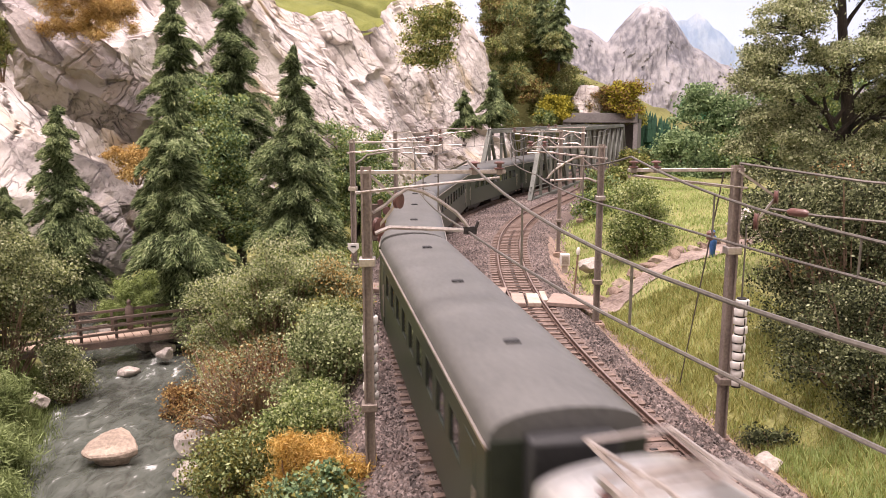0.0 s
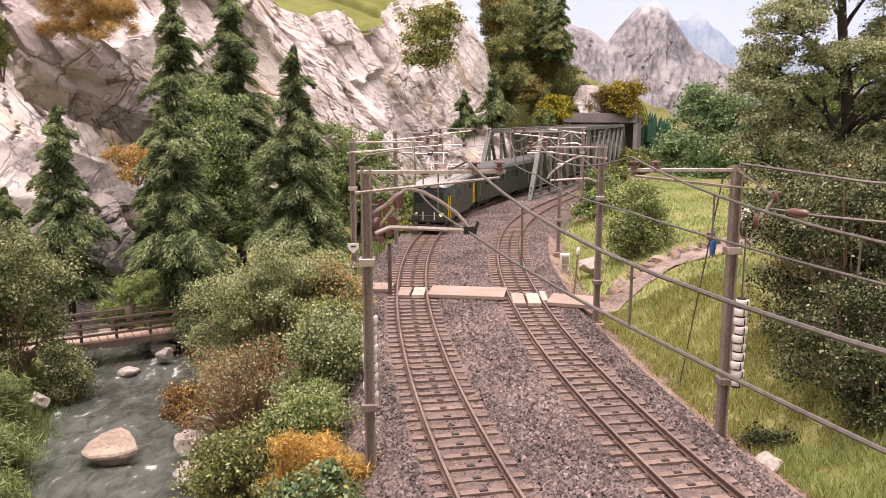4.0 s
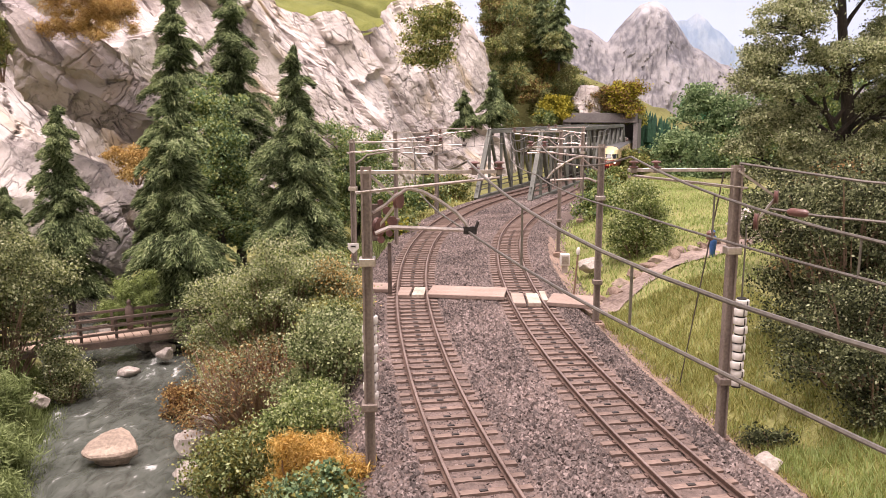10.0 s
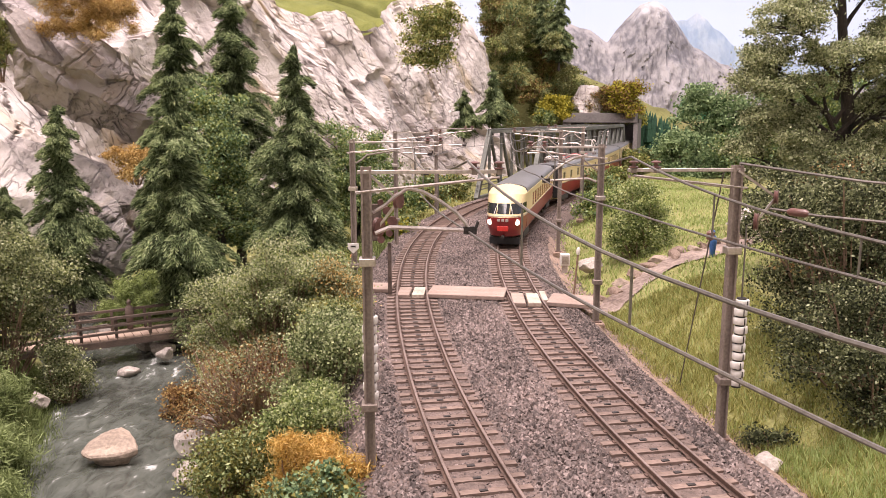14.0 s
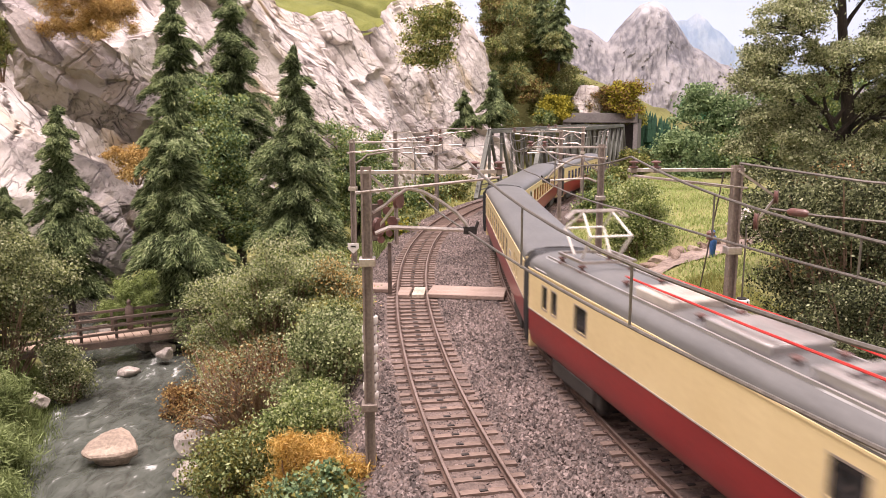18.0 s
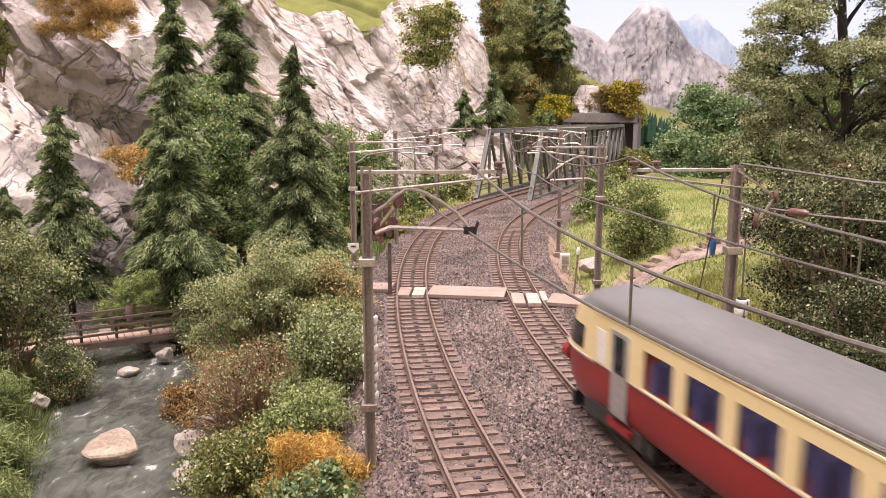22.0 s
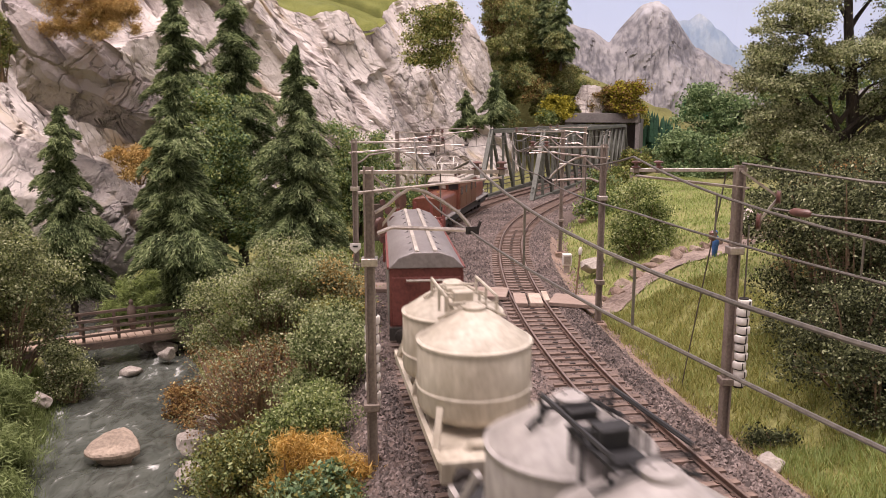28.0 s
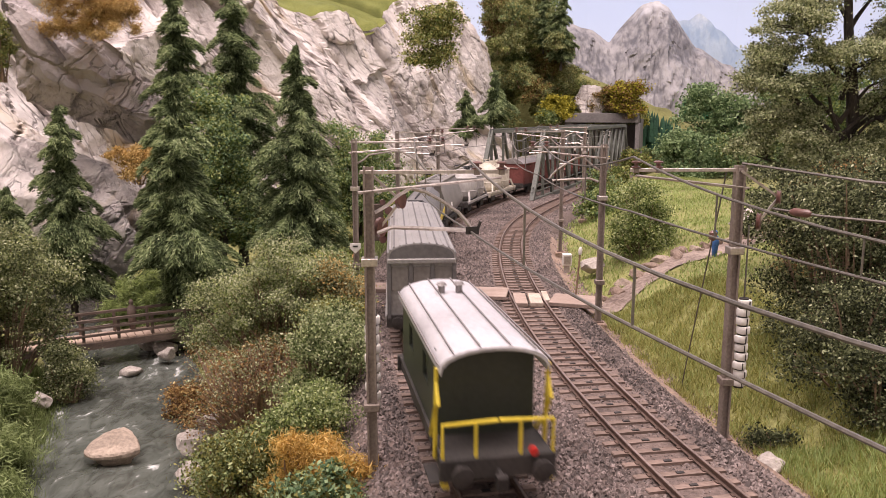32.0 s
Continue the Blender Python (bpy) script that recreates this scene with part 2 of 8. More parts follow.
GRASS_TUFT = leafy("tussock_blades", (0.09, 0.115, 0.04), (0.22, 0.27, 0.11), (0.4, 0.47, 0.22), 0.8, 0.4)
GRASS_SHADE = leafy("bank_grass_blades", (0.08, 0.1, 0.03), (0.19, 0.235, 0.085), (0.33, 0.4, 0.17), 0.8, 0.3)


# ---- shapes ----
class Geo:
    """Vertices and faces of one part, in full-size metres."""

    def __init__(self):
        self.v, self.f = [], []

    def add(self, verts, faces):
        k = len(self.v)
        self.v += [tuple(p) for p in verts]
        self.f += [tuple(i + k for i in q) for q in faces]
        return self

    def box(self, x0, x1, y0, y1, z0, z1, m=None):
        p = [Vector((x, y, z)) for z in (z0, z1) for y in (y0, y1) for x in (x0, x1)]
        if m:
            p = [m @ q for q in p]
        return self.add(p, [(0, 2, 3, 1), (4, 5, 7, 6), (0, 1, 5, 4), (2, 6, 7, 3), (0, 4, 6, 2), (1, 3, 7, 5)])

    def bar(self, a, b, w, h):
        """A beam of w by h from a to b; h lies in the upright plane."""
        a, b = Vector(a), Vector(b)
        m = Matrix.Translation(a) @ (b - a).to_track_quat("Y", "Z").to_matrix().to_4x4()
        return self.box(-w / 2, w / 2, 0, (b - a).length, -h / 2, h / 2, m)

    def rod(self, a, b, r, n=6, r1=None):
        a, b = Vector(a), Vector(b)
        q = (b - a).to_track_quat("Z", "Y").to_matrix()
        r1 = r if r1 is None else r1
        ring = [Vector((math.cos(2 * math.pi * i / n), math.sin(2 * math.pi * i / n), 0)) for i in range(n)]
        p = [a + q @ (c * r) for c in ring] + [b + q @ (c * r1) for c in ring]
        return self.add(p, [(i, (i + 1) % n, n + (i + 1) % n, n + i) for i in range(n)] + [tuple(range(n))[::-1], tuple(range(n, 2 * n))])

    def tube(self, pts, r, n=6):
        pts = [Vector(p) for p in pts]
        v, f = [], []
        for i, p in enumerate(pts):
            d = (pts[min(i + 1, len(pts) - 1)] - pts[max(i - 1, 0)])
            q = d.to_track_quat("Z", "Y").to_matrix()
            rr = r[i] if isinstance(r, (list, tuple)) else r
            v += [p + q @ Vector((rr * math.cos(2 * math.pi * k / n), rr * math.sin(2 * math.pi * k / n), 0)) for k in range(n)]
        for i in range(len(pts) - 1):
            f += [(i * n + k, i * n + (k + 1) % n, (i + 1) * n + (k + 1) % n, (i + 1) * n + k) for k in range(n)]
        f += [tuple(range(n))[::-1], tuple(range((len(pts) - 1) * n, len(pts) * n))]
        return self.add(v, f)

    def prism(self, prof, y0, y1, m=None):
        """A closed profile of (x, z) pushed from y0 to y1."""
        n = len(prof)
        p = [Vector((x, y, z)) for y in (y0, y1) for x, z in prof]
        if m:
            p = [m @ q for q in p]
        return self.add(p, [(i, (i + 1) % n, n + (i + 1) % n, n + i) for i in range(n)] + [tuple(range(n))[::-1], tuple(range(n, 2 * n))])

    def loft(self, rings, closed=True, caps=True):
        n = len(rings[0])
        v = [p for r in rings for p in r]
        f = []
        for j in range(len(rings) - 1):
            for i in range(n if closed else n - 1):
                f.append((j * n + i, j * n + (i + 1) % n, (j + 1) * n + (i + 1) % n, (j + 1) * n + i))
        if caps:
            f += [tuple(range(n))[::-1], tuple(range((len(rings) - 1) * n, len(rings) * n))]
        return self.add(v, f)

    def lathe(self, prof, c=(0, 0, 0), n=20, m=None):
        """A profile of (radius, height) turned round the upright axis through c."""
        rings = []
        for r, z in prof:
            ring = [Vector((c[0] + r * math.cos(2 * math.pi * i / n), c[1] + r * math.sin(2 * math.pi * i / n), c[2] + z)) for i in range(n)]
            rings.append([m @ p for p in ring] if m else ring)
        return self.loft(rings)


def to_mesh(name, verts, faces, smooth=0):
    me = bpy.data.meshes.new(name)
    v = np.asarray(verts, dtype=np.float64).reshape(-1, 3) * S
    me.from_pydata(v.tolist(), [], faces)
    if smooth:
        me.polygons.foreach_set("use_smooth", [True] * len(me.polygons))
        me.set_sharp_from_angle(angle=radians(smooth))
    return me


def part(name, g, material, parent=None, label="", smooth=40, bevel=0.0, kind=""):
    me = to_mesh(name, g.v, g.f, smooth)
    bm = bmesh.new()
    bm.from_mesh(me)
    bmesh.ops.recalc_face_normals(bm, faces=bm.faces)
    bm.to_mesh(me)
    bm.free()
    me.materials.append(material)
    ob = new(name, me)
    ob.parent = parent
    if bevel:
        md = ob.modifiers.new("edge", "BEVEL")
        md.width, md.segments, md.limit_method, md.angle_limit = bevel * S, 2, "ANGLE", radians(40)
    return tagged(ob, label=label, kind=kind)


def at(x, y, z, rx=0, ry=0, rz=0):
    return pose(x * S, y * S, z * S, rx, ry, rz)


def thing(name, label, category, group="", m=None, kind=""):
    ob = new(name)
    ob.empty_display_size = 0.01
    if m:
        ob.matrix_basis = m
    return tagged(ob, label, category, group, kind)


def soup(name, centres, ax, ay, material, parent=None, kind="", label=""):
    """Many small four-cornered leaves: a kite round each centre with half axes ax and ay."""
    n = len(centres)
    v = np.empty((n, 4, 3))
    v[:, 0], v[:, 1], v[:, 2], v[:, 3] = centres - ax, centres - ay + ax * 0.15, centres + ax, centres + ay + ax * 0.15
    me = bpy.data.meshes.new(name)
    me.vertices.add(n * 4)
    me.vertices.foreach_set("co", (v * S).ravel())
    me.loops.add(n * 4)
    me.loops.foreach_set("vertex_index", np.arange(n * 4, dtype=np.int32))
    me.polygons.add(n)
    me.polygons.foreach_set("loop_start", np.arange(0, n * 4, 4, dtype=np.int32))
    me.update(calc_edges=True)
    me.materials.append(material)
    ob = new(name, me)
    ob.parent = parent
    return tagged(ob, label=label, kind=kind)


def unit(rng, n):
    d = rng.normal(size=(n, 3))
    return d / np.linalg.norm(d, axis=1, keepdims=True)


def smooth01(a, b, x):
    t = np.clip((x - a) / (b - a), 0, 1)
    return t * t * (3 - 2 * t)


# ---- the two lines ----
LEFT_LINE = [(190, -107), (80, -62), (41, -44), (29, -36), (19, -25), (11.6, -12), (6.0, 0), (2.6, 10), (1.12, 16), (0, 22), (-.8, 28),
             (-1.36, 34), (-1.64, 40), (-1.64, 46), (-1.32, 52), (-.64, 58), (.45, 64), (1.97, 70), (3.95, 76), (6.5, 82), (10.2, 90),
             (14.5, 100), (21.8, 120), (29, 140), (34.8, 155), (43.5, 175), (58.5, 191), (84, 202), (110, 203), (128, 192), (136, 170), (137, 140), (137, 10)]
RIGHT_LINE = [(192, -103), (82.5, -57), (44, -40), (32.5, -32), (22.7, -21), (15.8, -9), (10.6, 2), (7.7, 10), (6.15, 16), (5.05, 22), (4.34, 28),
              (3.97, 34), (3.88, 40), (4.07, 46), (4.56, 52), (5.44, 58), (6.78, 64), (8.64, 70), (10.88, 76), (13.1, 81.5), (16.3, 90),
              (19.8, 100), (26.2, 120), (32.6, 141), (40, 160), (48, 172), (62, 185), (85, 195), (107, 196), (122, 186), (130, 168), (131, 140), (131, 10)]


class Line:
    """A smooth line over the ground, by its length from where it passes beside the camera."""

    def __init__(self, pts, n=24):
        p = np.array(pts, float)
        p = np.vstack([2 * p[0] - p[1], p, 2 * p[-1] - p[-2]])
        out = []
        for i in range(1, len(p) - 2):
            k = np.cumsum([0] + [np.linalg.norm(p[i + j] - p[i + j - 1]) ** 0.5 for j in range(3)])
            for t in np.linspace(k[1], k[2], n, endpoint=False):
                a = [(k[j + 1] - t) / (k[j + 1] - k[j]) * p[i - 1 + j] + (t - k[j]) / (k[j + 1] - k[j]) * p[i + j] for j in range(3)]
                b = [(k[j + 2] - t) / (k[j + 2] - k[j]) * a[j] + (t - k[j]) / (k[j + 2] - k[j]) * a[j + 1] for j in range(2)]
                out.append((k[2] - t) / (k[2] - k[1]) * b[0] + (t - k[1]) / (k[2] - k[1]) * b[1])
        self.p = np.array(out + [p[-2]])
        s = np.r_[0, np.cumsum(np.linalg.norm(np.diff(self.p, axis=0), axis=1))]
        self.s = s - s[np.argmin(abs(self.p[:, 1]))]

    def xy(self, s):
        return np.array([np.interp(s, self.s, self.p[:, 0]), np.interp(s, self.s, self.p[:, 1])])

    def way(self, s):
        d = self.xy(s + 0.4) - self.xy(s - 0.4)
        return d / np.linalg.norm(d)

    def beside(self, s, off, z):
        d = self.way(s)
        q = self.xy(s)
        return Vector((q[0] + d[1] * off, q[1] - d[0] * off, z))

    def x_at(self, y):
        k = self.s < 215
        return np.interp(y, self.p[k, 1], self.p[k, 0])


TRACK_L, TRACK_R = Line(LEFT_LINE), Line(RIGHT_LINE)
STREAM = Line([(-6.5, -6), (-7.6, 8), (-9.8, 18), (-11.2, 24), (-12.4, 28), (-15, 34), (-18, 40), (-23, 50), (-28, 58), (-36, 70)])
STREAM_WIDTH = 2.6
WATER = -4.0


def hills(x, y):
    """Rolling small relief."""
    return 0.25 * np.sin(x * 0.31 + 1.3 * np.sin(y * 0.17)) + 0.2 * np.sin(y * 0.43 + 0.9 * np.sin(x * 0.23))


def ground_z(x, y):
    x, y = np.asarray(x, float), np.asarray(y, float)
    yc = np.clip(y, -30, 160)
    xl, xr, xs = TRACK_L.x_at(yc), TRACK_R.x_at(yc), STREAM.x_at(np.clip(y, -6, 70))
    dl, dr = xl - x, x - xr
    bed = -0.62
    # right: shoulder, then a grassy bank
    right = bed - 0.35 * smooth01(2.3, 3.3, dr) + (2.0 * smooth01(3.6, 9.5, dr) + 0.4 * smooth01(9, 26, dr)) * smooth01(2, 26, y)
    right = right + hills(x, y) * smooth01(4, 10, dr) * 0.7 - 1.2 * smooth01(60, 110, y) * smooth01(4, 12, dr)
    # left: falls to the stream, rises behind it
    bank = np.clip((dl - 2.4) / np.maximum(xl - xs - STREAM_WIDTH - 2.4, 1.0), 0, 3)
    left = bed - 0.2 - (4.0 + bed + 0.45) * smooth01(0, 1, bank) + hills(x, y) * 0.5 * smooth01(0.1, 0.4, bank) * (1 - smooth01(0.7, 1, bank))
    ds = np.abs(x - xs)
    far = xs - x - STREAM_WIDTH
    west = -4.4 + 1.3 * smooth01(0.0, 3.6, far) + 0.14 * np.clip(far, 0, 60) + hills(x, y) * smooth01(0, 3, far)
    left = np.where(x < xs, west, left)
    left = np.where(ds < STREAM_WIDTH, np.minimum(left, -4.35), left)
    left = left + (bed - 0.2 - left) * smooth01(60, 72, y)
    z = np.where(x > (xl + xr) / 2, np.where(dr > 2.3, right, bed), np.where(dl > 2.3, left, bed))
    # the wooded hill over the far end, with the tunnel
    up = smooth01(150, 168, y + 0.15 * (x - 30)) * (25 - 0.45 * np.clip(x - 14, 0, 60))
    ridge = np.clip(up, 0, 40) * smooth01(62, 46, x)
    cover = np.maximum(smooth01(150, 166, y) * smooth01(40, 60, x), smooth01(95, 118, x) * smooth01(-20, 20, y))
    return z + ridge + 7.0 * cover * (1 - np.clip(ridge / 7, 0, 1))


def sheet(name, xs, ys, height, material, **tags):
    gx, gy = np.meshgrid(xs, ys)
    v = np.stack([gx, gy, height(gx, gy)], -1).reshape(-1, 3)
    w = len(xs)
    f = [(j * w + i, j * w + i + 1, (j + 1) * w + i + 1, (j + 1) * w + i) for j in range(len(ys) - 1) for i in range(w - 1)]
    me = to_mesh(name, v, f, 60)
    me.materials.append(material)
    return tagged(new(name, me), **tags)


def ground_material():
    m = mk("turf_and_soil", (0.13, 0.128, 0.04), (0.28, 0.275, 0.1), 0.95, s1=0.25, s2=5, bump=0.8, depth=0.15, c3=(0.34, 0.27, 0.16))
    return m


sheet("ground", np.r_[np.linspace(-150, -40, 14), np.linspace(-38, 30, 190), np.linspace(32, 205, 70)],
      np.r_[np.linspace(-120, -6, 22), np.linspace(-5, 70, 200), np.linspace(71, 262, 130)], ground_z, ground_material(),
      label="grassy and earthy ground of the model landscape", category="ground", kind="structure")


# ---- ballast bed ----
def bed_strip(name, line, s0, s1, half, z, material):
    g = Geo()
    rings = []
    for s in np.arange(s0, s1, 0.8):
        row = []
        for k, off in enumerate(np.linspace(-half, half, 15)):
            edge = abs(off) / half
            jig = noise.noise(Vector((s * 0.9, off * 1.7, 3))) * 0.07
            row.append(line.beside(s, off + jig * 3 * edge, z + jig - (0.75 * max(0, edge - 0.72) / 0.28) ** 1.3))
        rings.append(row)
    g.loft(rings, closed=False, caps=False)
    return part(name, g, material, None, "", 60, kind="structure")


for line, word in ((TRACK_L, "left"), (TRACK_R, "right")):
    ob = bed_strip("ballast_bed", line, -200, 158, 3.0, -0.24 if word == "left" else -0.236, BALLAST)
    tagged(ob, "grey-brown crushed stone ballast bed under the track", "ballast")
g = Geo()
rings = []
for s in np.arange(-35, 79, 0.8):
    a = TRACK_L.beside(s, 1.9, -0.25)
    b = TRACK_R.beside(s + 1.0, -1.9, -0.25)
    rings.append([a.lerp(b, k / 9) + Vector((0, 0, noise.noise(Vector((s * 0.8, k * 0.9, 7))) * 0.06 - 0.05 * math.sin(k / 9 * math.pi))) for k in range(10)])
g.loft(rings, closed=False, caps=False)
tagged(part("ballast_between_tracks", g, BALLAST, None, "", 60, kind="structure"), "grey crushed stone between the two tracks", "ballast")


g = Geo()
g.loft([[TRACK_R.beside(s, o + 0.3 * noise.noise(Vector((s * 0.5, o, 2))), gq + 0.05) for o in np.linspace(2.2, 4.2, 8) for c in (TRACK_R.beside(s, o, 0),) for gq in (max(-0.62, float(ground_z(c.x, c.y))) if o < 3 else float(ground_z(c.x, c.y)) + 0.03 - 0.25 * max(0, o - 3.6),)] for s in np.arange(8, 60, 0.5)], closed=False, caps=False)
tagged(part("track_shoulder", g, RUSTY_BED, None, "", 60, kind="structure"), "reddish-brown gritty soil along the track", "soil")


def gravel(seed, n, s0, s1, size):
    """Loose stones, thick near the camera and thin further off."""
    rng = np.random.default_rng(seed)
    s = s0 + (s1 - s0) * rng.random(n) ** 1.5
    lx, rx = np.stack([TRACK_L.xy(s), TRACK_L.xy(s + 0.4)]), np.stack([TRACK_R.xy(s + 1), TRACK_R.xy(s + 1.4)])
    dl, dr = lx[1] - lx[0], rx[1] - rx[0]
    dl, dr = dl / np.linalg.norm(dl, axis=0), dr / np.linalg.norm(dr, axis=0)
    a = lx[0] - 3.5 * np.stack([dl[1], -dl[0]])
    b = rx[0] + 4.0 * np.stack([dr[1], -dr[0]])
    q = a + (b - a) * rng.random(n)
    ol, orr = TRACK_L.x_at(q[1]) - q[0], q[0] - TRACK_R.x_at(q[1])
    near = np.minimum(np.abs(ol), np.abs(orr))
    outer = np.maximum(ol, orr)
    bed_z = -0.24 - np.maximum(0, 0.75 * (outer / 3.0 - 0.72) / 0.28).clip(0, 2) ** 1.3
    z = np.where(outer > 2.0, np.maximum(bed_z, ground_z(q[0], q[1]) + 0.03), np.where(near < 1.32, -0.27, -0.24))
    thin = np.where(near < 0.85, 0.45, np.where(outer > 3.0, np.clip(4.2 - outer, 0.1, 1) * 0.8, 1.0))
    keep = rng.random(n) < thin
    q, z, near = q[:, keep], z[keep], near[keep]
    n = len(z)
    octa = np.array([(1, 0, -0.3), (-1, 0, -0.3), (0, 1, -0.3), (0, -1, -0.3), (0.3, 0, 0.9), (-0.3, 0.2, 0.8)], float)
    tri = np.array([(0, 2, 4), (2, 5, 4), (2, 1, 5), (1, 3, 5), (3, 4, 5), (3, 0, 4)])
    r = size * rng.uniform(0.6, 1.4, n) * np.where(near < 1.32, 0.75, 1.0)
    p = octa[None] * (r[:, None] * rng.uniform(0.6, 1.2, (n, 3)))[:, None, :] + rng.normal(0, 0.18, (n, 6, 3)) * r[:, None, None]
    t = rng.uniform(0, 6.283, n)
    c, d = np.cos(t)[:, None], np.sin(t)[:, None]
    tilt = rng.normal(0, 0.45, (n, 1))
    x, y, h = p[..., 0], p[..., 1], p[..., 2]
    y, h = y * np.cos(tilt) - h * np.sin(tilt), y * np.sin(tilt) + h * np.cos(tilt)
    verts = np.stack([x * c - y * d + q[0][:, None], x * d + y * c + q[1][:, None], h + (z + r * 0.3)[:, None]], -1)
    faces = (tri[None] + 6 * np.arange(n)[:, None, None]).reshape(-1, 3)
    me = to_mesh("gravel", verts, faces.tolist())
    me.materials.append(GRAVEL)
    return tagged(new("gravel", me), "loose grey-brown track ballast stones", "gravel", kind="stuff")


gravel(5, 120000, 12, 88, 0.06)


# ---- track: rails and sleepers ----
RAIL_PROFILE = [(-0.075, 0), (0.075, 0), (0.075, 0.02), (0.018, 0.04), (0.018, 0.12), (0.042, 0.132), (0.042, 0.172), (-0.042, 0.172), (-0.042, 0.132), (-0.018, 0.12), (-0.018, 0.04), (-0.075, 0.02)]


def track(line, s0, s1, word):
    top = thing("railway_track", "weathered single track with rusty rails on brown sleepers", "railway track", "two parallel tracks")
    for side in (-0.725, 0.725):
        rings = []
        for s in np.arange(s0, s1, 0.7):
            c, d = line.beside(s, side, -0.172), line.way(s)
            rings.append([c + Vector((d[1] * x, -d[0] * x, z)) for x, z in RAIL_PROFILE])
        rail = part("rail", Geo().loft(rings), RAIL, top)
        head = Geo().loft([[line.beside(s, side + o, z) for o, z in ((-0.03, 0.0), (0.03, 0.0), (0.03, 0.004), (-0.03, 0.004))] for s in np.arange(s0, s1, 0.7)])
        part("rail_head", head, RAIL_TOP, rail, "rubbed rail head")
    # sleeper with its rail chairs, shared by all
    prof = [(-1.2, -0.2), (1.2, -0.2), (1.2, 0.0), (1.18, 0.02), (-1.18, 0.02), (-1.2, 0.0)]
    base = part("sleeper", Geo().prism(prof, -0.105, 0.105, pose(0, 0, -0.19)), SLEEPER, top)
    chair = Geo()
    for x in (-0.725, 0.725):
        for o in (-0.1, 0.1):
            chair.box(x + o - 0.045, x + o + 0.045, -0.07, 0.07, -0.172, -0.14)
    irons = part("rail_chair", chair, RAIL, base, "rusty rail chairs")
    clip = part("centre_clip", Geo().box(-0.1, 0.1, -0.05, 0.05, -0.172, -0.145), IRON, base, "dark clip in the middle of the sleeper")
    s, first = 13.6, True
    while s < 118:
        q, d = line.xy(s), line.way(s)
        turn = math.degrees(math.atan2(-d[0], d[1])) + random.uniform(-0.8, 0.8)
        m = at(q[0], q[1], random.uniform(-0.012, 0.008), 0, 0, turn)
        if first:
            base.matrix_basis, first = m, False
        else:
            o = base.copy()
            scene.collection.objects.link(o)
            o.parent, o.matrix_basis = top, m
            if s < 60:
                for piece in (irons, clip):
                    i = piece.copy()
                    scene.collection.objects.link(i)
                    i.parent = o
        s += 0.655
    return top


track(TRACK_L, -200, 170, "left")
track(TRACK_R, -200, 170, "right")


# ---- footpath crossing over both tracks ----
def board(top, cx, cy, length, width, turn, material, name="crossing_board", z=0.02, thick=0.2, label=""):
    g = Geo().box(-length / 2, length / 2, -width / 2, width / 2, z - thick, z, pose(cx, cy, 0, 0, 0, turn))
    return part(name, g, material, top, label, bevel=0.03)


crossing = thing("level_crossing", "footpath crossing of worn pinkish boards over two tracks", "level crossing")
board(crossing, -3.75, 38.0, 2.4, 1.5, -4, PLANK)
for off in (-0.36, 0.36):
    c = TRACK_L.beside(37.9, off, 0)
    board(crossing, c.x, c.y, 0.6, 1.7, -3, PLANK if off < 0 else PLANK_PALE, z=-0.01)
board(crossing, 1.2, 36.85, 3.75, 2.0, -9, PLANK)
for off in (-0.36, 0.36):
    c = TRACK_R.beside(36.7, off, 0)
    board(crossing, c.x, c.y, 0.6, 2.0, -2, PLANK if off < 0 else PLANK_PALE, z=-0.01)
board(crossing, 4.82, 35.9, 0.28, 1.9, -2, PLANK_PALE, label="flaking white-painted board")
board(crossing, 6.1, 35.1, 2.2, 1.9, -17, PLANK)


# ---- catenary masts ----
def h_post(top, z0, z1, w=0.25, d=0.24):
    g = Geo()
    a, b, t, e = w / 2, w / 2 - 0.05, 0.02, d / 2
    ring = [(-a, -e), (-b, -e), (-b, -t), (b, -t), (b, -e), (a, -e), (a, e), (b, e), (b, t), (-b, t), (-b, e), (-a, e)]
    g.loft([[Vector((x, y, z)) for x, y in ring] for z in (z0, z1)])
    return part("post", g, MAST, top)


def insulator(top, p, r=0.13, h=0.27, n=2):
    prof = []
    for k in range(n):
        z = h * k / n
        prof += [(r * 0.45, z), (r, z + h * 0.06), (r, z + h * 0.16), (r * 0.45, z + h * 0.26)]
    return part("insulator", Geo().lathe(prof, p, 12), INSUL, top, "ribbed brown insulator")


